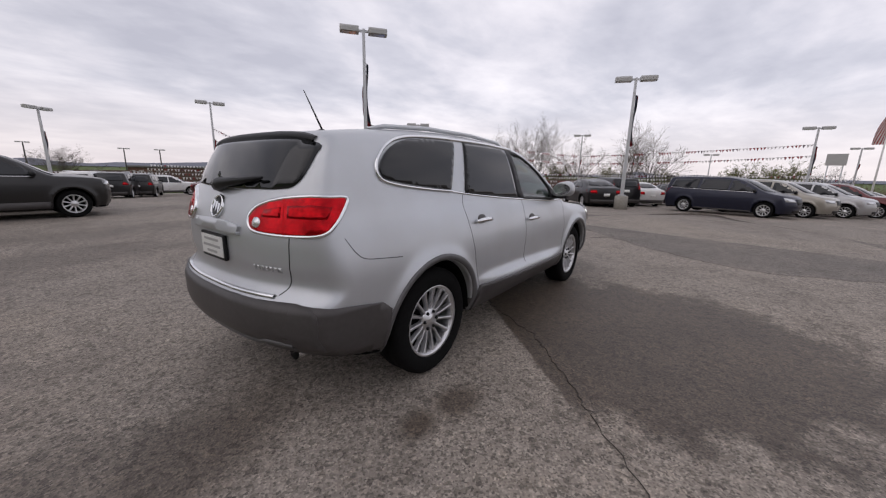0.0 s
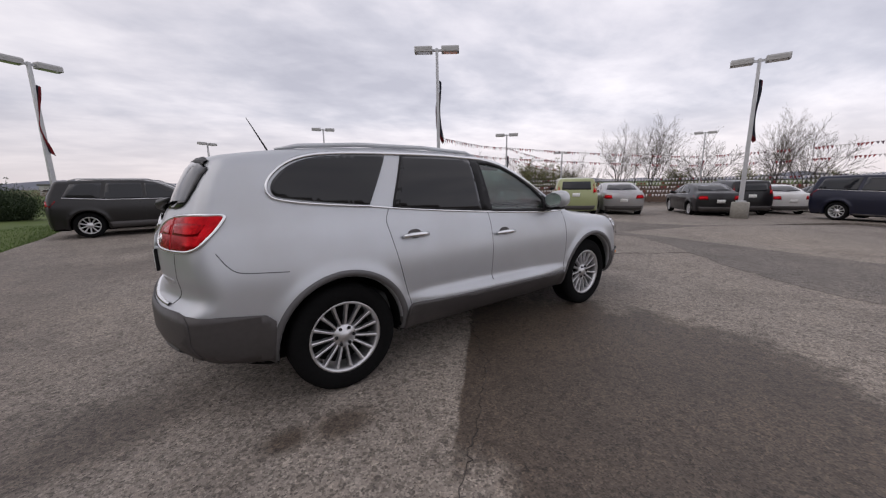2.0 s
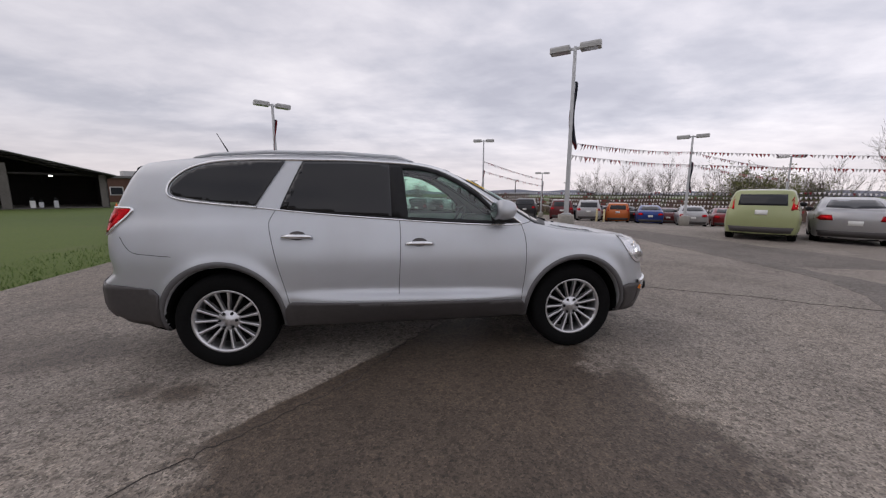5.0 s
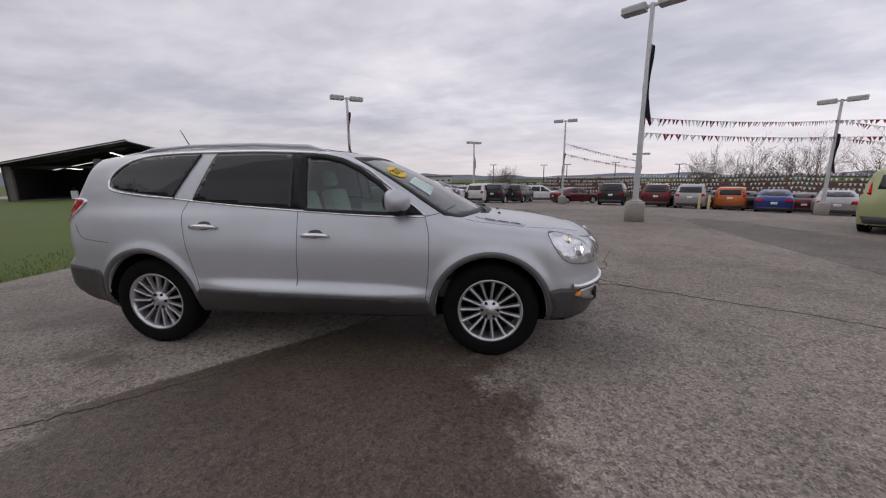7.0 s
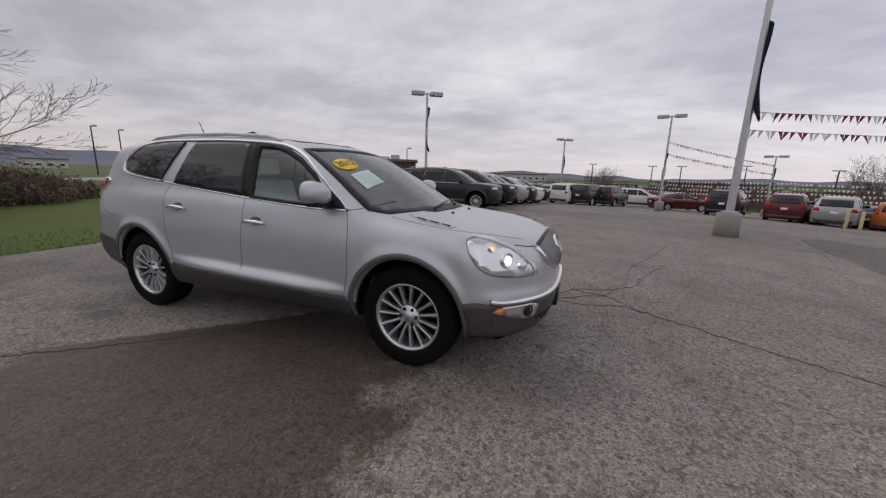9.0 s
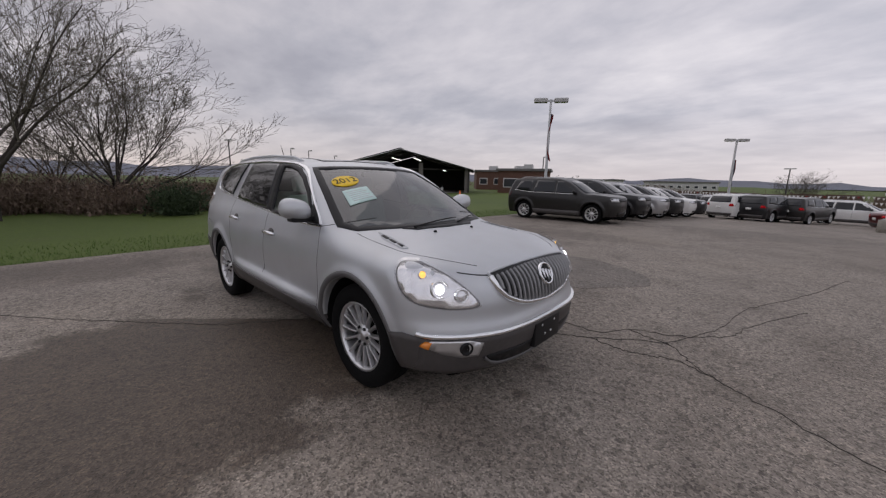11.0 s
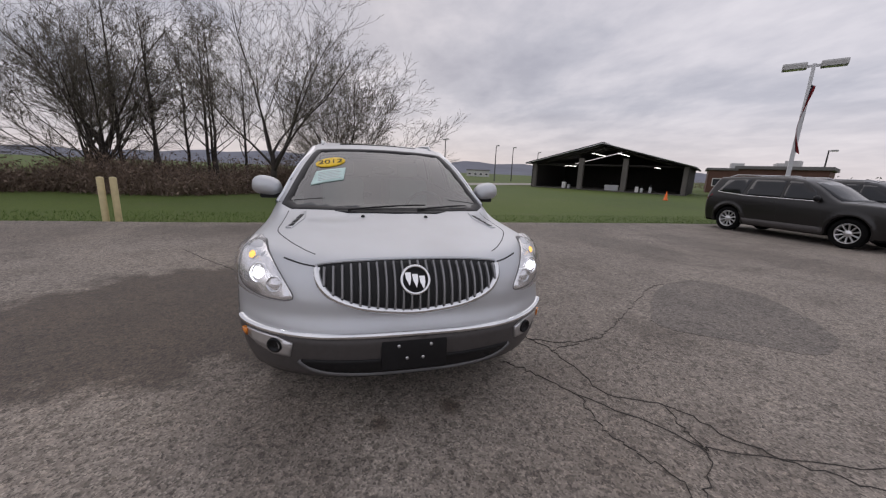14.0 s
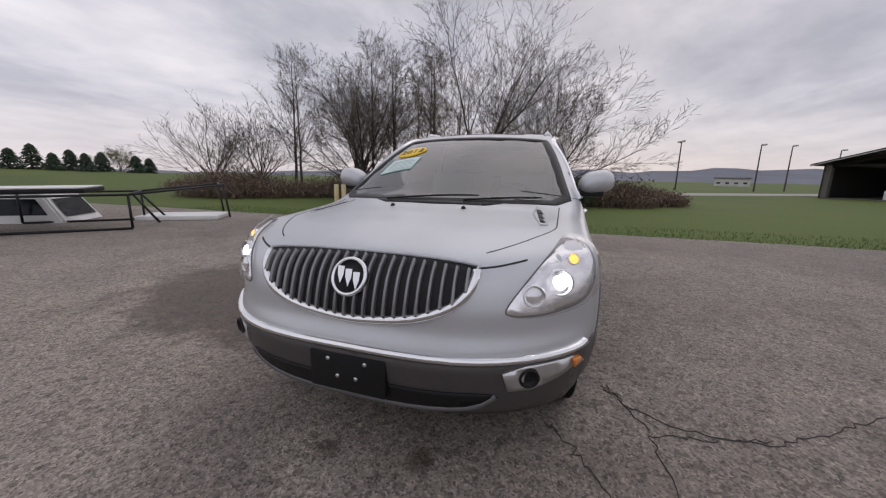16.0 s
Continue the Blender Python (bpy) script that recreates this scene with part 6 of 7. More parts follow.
lamp_post(-70.3, 41.0, 6.5, 10, 1, None, False, 1.0, "dark distant lamp post beside a road")
lamp_post(-29.5, 60.0, 6.2, 10, 1, None, False, 1.2, "distant lamp post by the brick building")
for x, y, h in ((4, 95, 7), (16, 88, 6.5), (21, 86, 6.5), (34, 92, 7), (43, 80, 6)):
    lamp_post(x, y, h, -10, 2, None, False, 1.6, "distant lamp post beyond the car park")

# ---------------------------------------------------------------- pennants
P_RED, P_WHITE, P_NAVY = simple("red_pennant", (0.26, 0.03, 0.035), 0.7), simple("white_pennant", (0.78, 0.76, 0.76), 0.7), simple("navy_pennant", (0.10, 0.06, 0.08), 0.7)
ROPE = simple("pennant_rope", (0.3, 0.3, 0.3), 0.8)


def pennants(a, b, sag, size=0.3, gap=0.34, seed=0, run=5, pale=0.0):
    """A sagging rope with triangular pennants in runs of colour."""
    rnd = random.Random(seed)
    a, b = Vector(a), Vector(b)
    a.z, b.z = a.z + land(a.x, a.y), b.z + land(b.x, b.y)
    n = max(2, int((b - a).length / gap))
    side = (b - a).normalized()
    bm = bmesh.new()
    pts = [a + (b - a) * (i / n) - Vector((0, 0, sag * 4 * (i / n) * (1 - i / n))) for i in range(n + 1)]
    tube(bm, pts, 0.008, 3, False)
    for f in bm.faces:
        f.material_index = 3
    for i, p in enumerate(pts[:-1]):
        w = side * size * 0.45
        tip = Vector((rnd.uniform(-0.1, 0.1), rnd.uniform(-0.1, 0.1), -size * rnd.uniform(0.75, 1.05)))
        v = [bm.verts.new(q) for q in (p - w * 0.0, p + w * 2 * 0.8, p + w * 0.8 + tip)]
        f = bm.faces.new(v)
        f.material_index = 0 if (i // run) % 2 else 1
        if pale and rnd.random() < pale:
            f.material_index = 1
        elif rnd.random() < 0.08:
            f.material_index = 2
    me = bpy.data.meshes.new("pennant_string")
    bm.to_mesh(me)
    bm.free()
    for m in (P_RED, P_WHITE, P_NAVY, ROPE):
        me.materials.append(m)
    tagged(new("pennant_string", me), "string of red and white plastic pennants hung between posts", "pennants", "pennant strings", "stuff")


POST_A, POST_E, POST_G, POST_D, POST_I = (6.47, 8.9), (19.0, 17.1), (38.1, 10.1), (7.7, 26.2), (18.7, 39.3)
sd = 0
for z0, z1 in ((3.3, 4.75), (2.85, 3.95)):
    for (p, q) in ((POST_A, POST_E), (POST_E, POST_G), (POST_G, (34.9, -7.7)), (POST_D, POST_I), (POST_E, (30.9, 20.5))):
        sd += 1
        pennants((*p, z0 if p == POST_A else z1), (*q, z1), 0.08 + 0.03 * (sd % 3), 0.24, 0.22, sd)
FENCE = [(-8, 58), (10, 56), (24, 50), (36, 40), (45, 27), (52, 12), (56, -2), (58, -16)]
for k, z in enumerate((1.5, 2.0, 2.5, 3.0, 3.5)):
    for i, (p, q) in enumerate(zip(FENCE, FENCE[1:])):
        if k > 2 and i < 1:
            continue
        off = 0.5 * k
        pennants((p[0] + off, p[1] + off, z), (q[0] + off, q[1] + off, z + 0.1), 0.15, 0.34, 0.36, 100 + 10 * k + i, 3 + (k + i) % 2, 0.72)
WOOD = simple("weathered_fence_boards", (0.115, 0.078, 0.060), 0.85, 0, 0.25, 3, bumps=0.2)
fence = empty("fence", "long reddish-brown board fence behind the rows of pennants", "fence")
for p, q in zip(FENCE, FENCE[1:]):
    d = Vector((q[0] - p[0], q[1] - p[1], 0))
    nrm = Vector((-d.y, d.x, 0)).normalized() * -2.5
    n = int(d.length / 2.6)
    for i in range(n):
        bm = bmesh.new()
        a, b = Vector((*p, -1.6)) + d * (i / n) - nrm, Vector((*p, -1.6)) + d * ((i + 0.98) / n) - nrm
        m = Matrix.Translation(a) @ Matrix.Rotation(math.atan2(d.y, d.x), 4, "Z")
        box(bm, 0, -0.03, 0.0, (b - a).length, 0.03, 2.3 + 0.1 * math.sin(i * 1.7), 0, m)
        part("fence_panel", bm, WOOD, fence)


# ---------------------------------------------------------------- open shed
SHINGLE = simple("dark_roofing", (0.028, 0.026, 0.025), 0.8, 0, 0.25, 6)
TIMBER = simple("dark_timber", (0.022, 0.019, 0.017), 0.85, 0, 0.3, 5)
STONE = simple("stone_column", (0.13, 0.12, 0.11), 0.85, 0, 0.25, 8, bumps=0.3)
TUBELIGHT = simple("lit_tube", (1, 1, 1), 0.4, emit=((1.0, 0.98, 0.92), 2.2))
shed = empty("open_shed", "large open-fronted dark timber shed with lit tube lamps inside", "shed", m=pose(-33.4, 29.2, -0.05, 0, 0, 38.5))
HW, PEAK, EAVE, DEPTH = 8.8, 5.4, 3.05, 13.0


def slab(name, pts, thick, mat, parent, label=""):
    bm = bmesh.new()
    vs = [bm.verts.new(p) for p in pts]
    f = bm.faces.new(vs)
    n = Vector(f.normal) if f.normal.length else Vector((0, 0, 1))
    bm.normal_update()
    n = f.normal.copy()
    r = bmesh.ops.extrude_face_region(bm, geom=[f])
    bmesh.ops.translate(bm, vec=-n * thick, verts=[v for v in r["geom"] if isinstance(v, bmesh.types.BMVert)])
    return part(name, bm, mat, parent, label)


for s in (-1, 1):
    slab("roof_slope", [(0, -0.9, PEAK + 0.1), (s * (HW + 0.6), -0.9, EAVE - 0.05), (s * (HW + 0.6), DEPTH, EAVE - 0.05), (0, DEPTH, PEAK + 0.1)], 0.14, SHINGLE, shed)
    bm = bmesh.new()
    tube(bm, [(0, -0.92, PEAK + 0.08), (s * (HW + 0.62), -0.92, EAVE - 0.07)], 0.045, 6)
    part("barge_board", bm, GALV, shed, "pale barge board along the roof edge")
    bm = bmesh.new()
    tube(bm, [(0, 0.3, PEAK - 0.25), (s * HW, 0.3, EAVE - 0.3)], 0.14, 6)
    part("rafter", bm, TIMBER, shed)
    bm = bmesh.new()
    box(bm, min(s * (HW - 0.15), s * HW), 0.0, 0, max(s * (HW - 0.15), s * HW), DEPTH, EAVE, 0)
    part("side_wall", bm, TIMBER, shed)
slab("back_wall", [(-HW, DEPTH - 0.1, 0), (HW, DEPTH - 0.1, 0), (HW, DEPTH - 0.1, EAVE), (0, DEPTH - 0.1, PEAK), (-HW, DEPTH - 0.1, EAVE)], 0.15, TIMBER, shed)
for x in (-2.5, 2.5):
    bm = bmesh.new()
    box(bm, x - 0.28, 0.0, 0, x + 0.28, 0.56, EAVE + 0.75, 0.02)
    part("column", bm, STONE, shed, "grey stone column")
for x in (-HW + 0.3, HW - 0.3):
    bm = bmesh.new()
    box(bm, x - 0.25, 0.0, 0, x + 0.25, 0.5, EAVE, 0.02)
    part("column", bm, STONE, shed)
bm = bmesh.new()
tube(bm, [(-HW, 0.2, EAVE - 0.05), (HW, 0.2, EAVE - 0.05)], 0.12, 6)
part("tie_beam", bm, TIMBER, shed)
for x, z in ((-1.5, PEAK - 1.0), (1.5, PEAK - 1.0), (-5.2, EAVE - 0.1), (5.2, EAVE - 0.1)):
    for k in range(4):
        bm = bmesh.new()
        box(bm, x - 0.14, 1.0 + 1.7 * k, z, x + 0.14, 1.5 + 1.7 * k, z + 0.06, 0.01)
        part("tube_lamp", bm, TUBELIGHT, shed, "lit tube lamp")
bm = bmesh.new()
box(bm, -HW, 0.0, 0.0, HW, DEPTH, 0.06)
part("slab", bm, STONE, shed, "concrete floor slab")
for k, (x, y, w, h, mt) in enumerate(((-4.8, 1.4, 0.5, 1.1, WHITE), (-4.2, 1.5, 0.3, 0.7, GALV), (0.9, 2.0, 1.6, 0.95, GALV), (3.9, 0.8, 0.35, 0.9, WHITE), (4.4, 0.9, 0.3, 0.7, GALV), (5.3, 0.7, 0.3, 0.9, GALV))):
    ob = empty("stored_machine", "pale machine standing inside the open shed", "machine", m=pose(-33.4, 29.2, 0, 0, 0, 38.5) @ pose(x, y, 0.01))
    bm = bmesh.new()
    box(bm, -w / 2, -0.2, 0, w / 2, 0.2, h * 0.7, 0.05)
    part("cabinet", bm, mt, ob)
    bm = bmesh.new()
    lathe(bm, [(0.001, h * 0.7), (0.11, h * 0.7), (0.12, h * 0.85), (0.07, h), (0.001, h)], 14, "z")
    part("cap", bm, BLACK, ob)
cone = empty("traffic_cone", "orange traffic cone on the grass before the shed", "traffic cone", m=pose(-19.0, 24.2, -0.05))
bm = bmesh.new()
lathe(bm, [(0.001, 0.0), (0.2, 0.0), (0.2, 0.03), (0.14, 0.035), (0.03, 0.7), (0.001, 0.7)], 14, "z")
part("cone", bm, simple("orange_plastic", (0.8, 0.15, 0.02), 0.5), cone)

# ---------------------------------------------------------------- buildings far off
BRICK = simple("brown_brick", (0.12, 0.062, 0.045), 0.85, 0, 0.2, 2, bumps=0.2)
PALE = simple("pale_cladding_sheet", (0.50, 0.50, 0.49), 0.7, 0, 0.1, 0.6)
ROOFGREY = simple("flat_roof", (0.16, 0.155, 0.15), 0.85)
WINDOW = simple("dark_window", (0.03, 0.034, 0.04), 0.15)


def building(x, y, yaw, length, depth, height, mat, label, rows=1, count=8, wz=1.2, wh=1.2, boxes=()):
    ob = empty("building", label, "building", m=pose(x, y, land(x, y) - 0.06, 0, 0, yaw))
    bm = bmesh.new()
    box(bm, -length / 2, 0, 0, length / 2, depth, height)
    part("wall", bm, mat, ob)
    bm = bmesh.new()
    box(bm, -length / 2 - 0.3, -0.3, height, length / 2 + 0.3, depth + 0.3, height + 0.35, 0.05)
    part("roof", bm, ROOFGREY, ob)
    for r in range(rows):
        for k in range(count):
            cx = -length / 2 + length * (k + 0.5) / count
            w = length / count * 0.55
            bm = bmesh.new()
            box(bm, cx - w / 2, -0.06, wz + r * wh * 2, cx + w / 2, 0.1, wz + wh + r * wh * 2)
            wi = part("window", bm, WHITE, ob)
            bm = bmesh.new()
            box(bm, cx - w / 2 + 0.1, -0.09, wz + 0.1 + r * wh * 2, cx + w / 2 - 0.1, -0.05, wz + wh - 0.1 + r * wh * 2)
            part("pane", bm, WINDOW, wi)
    for bx, bw, bh in boxes:
        bm = bmesh.new()
        box(bm, bx - bw / 2, depth * 0.3, height + 0.3, bx + bw / 2, depth * 0.6, height + 0.3 + bh)
        part("roof_unit", bm, PALE, ob)
    return ob


def at_bearing(deg, dist, ox=4.2, oy=-2.6):
    return ox + dist * math.cos(radians(deg)), oy + dist * math.sin(radians(deg))


bx_, by_ = at_bearing(122.8, 72)
building(bx_, by_, 122.8 - 90 + 8, 13.5, 10, 3.4, BRICK, "low brown brick building with flat roof and roof units", 1, 5, 1.0, 1.2, ((-3.2, 1.6, 0.9), (2.2, 1.8, 1.0)))
for a, L_, D_, Hh in ((109.7, 12, 130, 2.6), (100.4, 18, 125, 2.5)):
    bx_, by_ = at_bearing(a, D_)
    building(bx_, by_, a - 90, L_, 12, Hh, PALE, "long pale industrial building far behind the lot", 1, 9, 0.9, 0.8)
bx_, by_ = at_bearing(72.0, 105, -3.6, -2.6)
building(bx_, by_, 72 - 90, 21, 10, 3.0, BRICK, "long low red-brick building with white-framed windows", 2, 14, 0.5, 0.6)
bx_, by_ = at_bearing(114.8, 52, -1.6, -4.3)
building(bx_, by_, 114.8 - 90, 7, 6, 3.1, BRICK, "low brown brick block behind the grass", 1, 2, 0.8, 1.3, ((0.5, 1.2, 0.7),))
bx_, by_ = at_bearing(159, 150)
building(bx_, by_, 159 - 90, 9, 6, 2.4, PALE, "small pale building far beyond the grass", 1, 4, 0.6, 0.8)
DIRT = simple("pale_gravel_road", (0.33, 0.31, 0.28), 0.9, 0, 0.15, 0.5)
ground_sheet("far_road", [(-34, 8), (-62, 50), (-75, 80), (-80, 80), (-68, 50), (-41, 8), (-60, -2), (-62, -6), (-36, 2)], -0.03, DIRT, "pale road beyond the grass", "road", 0.02)

# hills on the horizon, the distance haze mixed into their blue-grey colour
bm = bmesh.new()
rows = []
for i in range(161):
    a = radians(-260 + 360 * i / 160 + 170)
    d = 900
    deg = (math.degrees(a)) % 360
    hgt = 5 + 16 * math.exp(-(((deg - 165) / 30) ** 2)) + 15 * math.exp(-(((deg - 196) / 16) ** 2)) + 7 * math.exp(-(((deg - 120) / 40) ** 2)) + 3 * math.sin(deg * 0.21) + 2 * math.sin(deg * 0.83) + 1.2 * math.sin(deg * 2.3) + 2.4 * noise.noise(Vector((deg * 0.4, 0, 0)))
    rows.append([bm.verts.new((math.cos(a) * d * k, math.sin(a) * d * k, z)) for k, z in ((0.75, -1), (0.95, max(2.0, hgt * 0.6)), (1.0, max(3.0, hgt)), (1.15, -1))])
for r0, r1 in zip(rows, rows[1:]):
    for k in range(3):
        f = bm.faces.new((r0[k], r0[k + 1], r1[k + 1], r1[k]))
        f.smooth = True
tagged(part("hills", bm, simple("haze_tinted_wooded_hills", (0.15, 0.16, 0.195), 0.95, 0, 0.2, 0.02)), "low wooded hills on the horizon with blue-grey haze in their colour", "hills", kind="structure")

# ---------------------------------------------------------------- trees
BARK = simple("grey_brown_bark", (0.05, 0.042, 0.037), 0.9, 0, 0.3, 6, bumps=0.4)
TWIG = varied("bare_twigs", [(0.0, (0.06, 0.05, 0.043)), (0.5, (0.105, 0.09, 0.075)), (1.0, (0.17, 0.155, 0.115))])
BUDS = varied("spring_buds", [(0.0, (0.10, 0.12, 0.035)), (0.6, (0.17, 0.18, 0.06)), (1.0, (0.24, 0.22, 0.10))])
NEEDLES = varied("conifer_needles", [(0.0, (0.02, 0.036, 0.022)), (1.0, (0.055, 0.08, 0.045))])


FORMS = {
    # limbs: count, from, to (share of the trunk), angle from upright; then side shoots by level
    "broad": dict(trunk=0.30, limbs=(7, 0.55, 1.0, 12, 38), share=0.78, kids=(20, 8, 5), angle=(22, 50), up=0.05),
    "round": dict(trunk=0.22, limbs=(13, 0.40, 1.0, 8, 62), share=0.78, kids=(14, 8, 5), angle=(20, 46), up=0.03),
    "slim": dict(trunk=0.92, limbs=(18, 0.22, 1.0, 24, 48), share=0.36, kids=(8, 6, 3), angle=(24, 48), up=0.05),
}


def tree_mesh(seed, height, form, levels=4, leafy=0.0, thick=1.0):
    """A bare tree: the trunk with its limbs, and a crown of thin branching twigs."""
    rnd = random.Random(seed)
    V, F, V2, F2 = [], [], [], []
    P = FORMS[form]

    def limb(p, q, r0, r1, vs, fs, n):
        d = (q - p).normalized()
        a = d.cross(Vector((0.3, 0.1, 1)) if abs(d.z) < 0.95 else Vector((1, 0, 0))).normalized()
        b = d.cross(a)
        k = len(vs)
        for c, r in ((p, r0), (q, r1)):
            for i in range(n):
                t = 2 * math.pi * i / n
                vs.append(c + r * (math.cos(t) * a + math.sin(t) * b))
        for i in range(n):
            fs.append((k + i, k + (i + 1) % n, k + n + (i + 1) % n, k + n + i))

    def turned(d, low, high):
        o = d.orthogonal().normalized()
        o.rotate(Matrix.Rotation(rnd.uniform(0, 2 * math.pi), 3, d))
        a = radians(rnd.uniform(low, high))
        return (d * math.cos(a) + o * math.sin(a)).normalized()

    def shoot(p, d, length, r, lev):
        segs = (8, 7, 4, 3, 2)[lev]
        kids = P["kids"][lev - 1] if 0 < lev < levels else 0
        wob = 0.06 if lev == 0 else 0.11
        for i in range(segs):
            d = (d + Vector((rnd.gauss(0, wob), rnd.gauss(0, wob), rnd.gauss(0, wob * 0.6) + P["up"]))).normalized()
            q = p + d * (length / segs)
            r1 = r * (0.9 if lev == 0 else 0.80 if lev < 3 else 0.75)
            if lev < 2:
                limb(p, q, r, r1, V, F, 7 if lev == 0 else 5)
            else:
                limb(p, q, max(r, 0.0042 * thick), max(r1, 0.003 * thick), V2, F2, 3)
            t = (i + 1) / segs
            for _ in range(int(kids / segs + rnd.random())):
                if t > 0.2:
                    shoot(q, turned(d, *P["angle"]), length * rnd.uniform(0.34, 0.70) * (1.15 - 0.6 * t), r1 * rnd.uniform(0.4, 0.6), lev + 1)
            if leafy and lev >= levels - 1 and rnd.random() < leafy:
                c = q + Vector((rnd.gauss(0, 0.1), rnd.gauss(0, 0.1), rnd.gauss(0, 0.1)))
                k, s = len(V2), rnd.uniform(0.04, 0.09) * thick
                for _ in range(3):
                    V2.append(c + Vector((rnd.uniform(-s, s), rnd.uniform(-s, s), rnd.uniform(-s, s))))
                F2.append((k, k + 1, k + 2))
            p, r = q, r1
        return p

    n, lo, hi, a0, a1 = P["limbs"]
    r0 = height * (0.019 if form != "slim" else 0.010)
    trunk = [Vector((0, 0, -0.1))]
    for i in range(8):
        trunk.append(trunk[-1] + Vector((rnd.gauss(0, 0.02) * height * 0.2, rnd.gauss(0, 0.02) * height * 0.2, height * P["trunk"] / 8)))
    rad = [r0 * (1.25 if i == 0 else 1 - (0.35 if form != "slim" else 0.9) * i / 8) for i in range(9)]
    for i in range(8):
        limb(trunk[i], trunk[i + 1], rad[i], rad[i + 1], V, F, 8)
    for k in range(n):
        t = lo + (hi - lo) * (k + rnd.random() * 0.6) / n
        i = min(7, int(t * 8))
        p = trunk[i].lerp(trunk[i + 1], min(1, t * 8 - i))
        az_ = k * 2.4 + rnd.uniform(-0.5, 0.5)
        a = radians(a1 + (a0 - a1) * (k + 0.5) / n + rnd.uniform(-8, 8))
        d = Vector((math.cos(az_) * math.sin(a), math.sin(az_) * math.sin(a), math.cos(a)))
        ln = height * P["share"] * rnd.uniform(0.8, 1.1) * (1 if form != "slim" else 1.15 - 0.8 * t)
        shoot(p, d, ln, (rad[i] * 0.62 if form != "slim" else rad[i] * 0.45), 1)
    return (V, F), (V2, F2)


def bare_tree(seed, height, form, levels=4, leafy=0.0, thick=1.0, label="bare grey-brown tree with fine twigs, not yet in leaf"):
    (a, b), (c, d) = tree_mesh(seed, height, form, levels, leafy, thick)
    ob = empty("tree", label, "tree")
    part("trunk", mesh_of("trunk", a, b, BARK), None, ob)
    me = mesh_of("crown", c, d, [TWIG, BUDS], False)
    if leafy:
        me.polygons.foreach_set("material_index", [int(p.loop_total == 3) for p in me.polygons])
    part("crown", me, None, ob, "fine bare twigs")
    top = max(v.z for v in c)
    ob["size"] = top
    return ob


trees = [bare_tree(3, 9.0, "broad", thick=1.4), bare_tree(8, 6.0, "round", thick=1.5), bare_tree(21, 9.0, "slim", thick=1.2), bare_tree(34, 6.0, "round", 3, 0.8, 1.8, label="small tree with the first green leaves"), bare_tree(55, 6.0, "round", 3, 0.0, 2.0),
         bare_tree(13, 9.0, "broad", 3, 0.0, 2.0), bare_tree(77, 9.0, "slim", 3, 0.0, 1.4)]
top_of = [t["size"] for t in trees]
placed = set()


def plant(k, x, y, height, yaw, label="", z=-0.06, wide=1.0):
    s = height / top_of[k]
    m = pose(x, y, z + land(x, y), 0, 0, yaw)
    if k in placed:
        ob = copy_thing(trees[k], m)
    else:
        ob = trees[k]
        placed.add(k)
    ob.matrix_basis = m @ Matrix.Diagonal((s * wide, s * wide, s, 1))
    if label:
        tagged(ob, label)
    tagged(ob, "", "tree", "bare trees")


for k, x, y, h, yaw in ((0, -15.2, -3.9, 10.4, 20), (1, -18.0, -0.5, 8.2, 80), (0, -17.7, -12.0, 11.2, 130), (1, -18.6, -12.8, 8.0, 0), (2, -18.7, -11.8, 10.8, 60), (6, -18.3, -9.9, 10.0, 200), (2, -20.8, -8.4, 10.4, 100), (2, -18.1, -7.2, 9.4, 40), (6, -21.5, -6.5, 9.0, 330), (2, -23.4, -10.3, 10.0, 250), (6, -16.9, -16.7, 10.0, 10), (4, -15.2, -22.1, 6.6, 40), (4, -19.4, -22.3, 7.6, 300), (2, -18.3, -17.5, 10.2, 20), (5, -24.0, -16.2, 9.6, 77), (6, -20.0, -10.8, 9.6, 44), (4, -25.7, -2.3, 7.0, 150), (2, -21.9, -8.5, 9.5, 90)):
    plant(k, x, y, h, yaw, wide=1.25 if k in (0, 5) else 1.15)
rt = random.Random(5)
for k, bear, dist, h in ((5, 28, 60, 12.0), (6, 26, 62, 10.4), (5, 24, 62, 13.4), (4, 18.5, 62, 10.4), (5, 11.5, 62, 12.4), (4, 9, 66, 11.2), (3, 7, 68, 4.0), (3, -1, 66, 4.5), (3, -3.5, 64, 4.2), (3, -6, 68, 4.6), (4, -9, 70, 4.4), (4, 33, 64, 6.4), (3, 38, 62, 5.6), (3, 40.5, 60, 5.8), (4, 43, 62, 6.2), (5, 48, 62, 6.8), (4, 53.5, 62, 6.6), (4, 57, 64, 6.4), (4, 50, 66, 6.0), (3, 35, 66, 4.8), (3, 21, 66, 4.6), (3, 14, 66, 4.4)):
    x, y = at_bearing(bear, dist, -2.4, -3.5)
    plant(k, x, y, h * (1.0 if h > 10 else 1.3), rt.uniform(0, 360))
x, y = at_bearing(88.5, 78, 3.5, -3)
plant(1, x, y, 6.4, 10, "lone round-headed bare tree beyond the car park", wide=1.15)


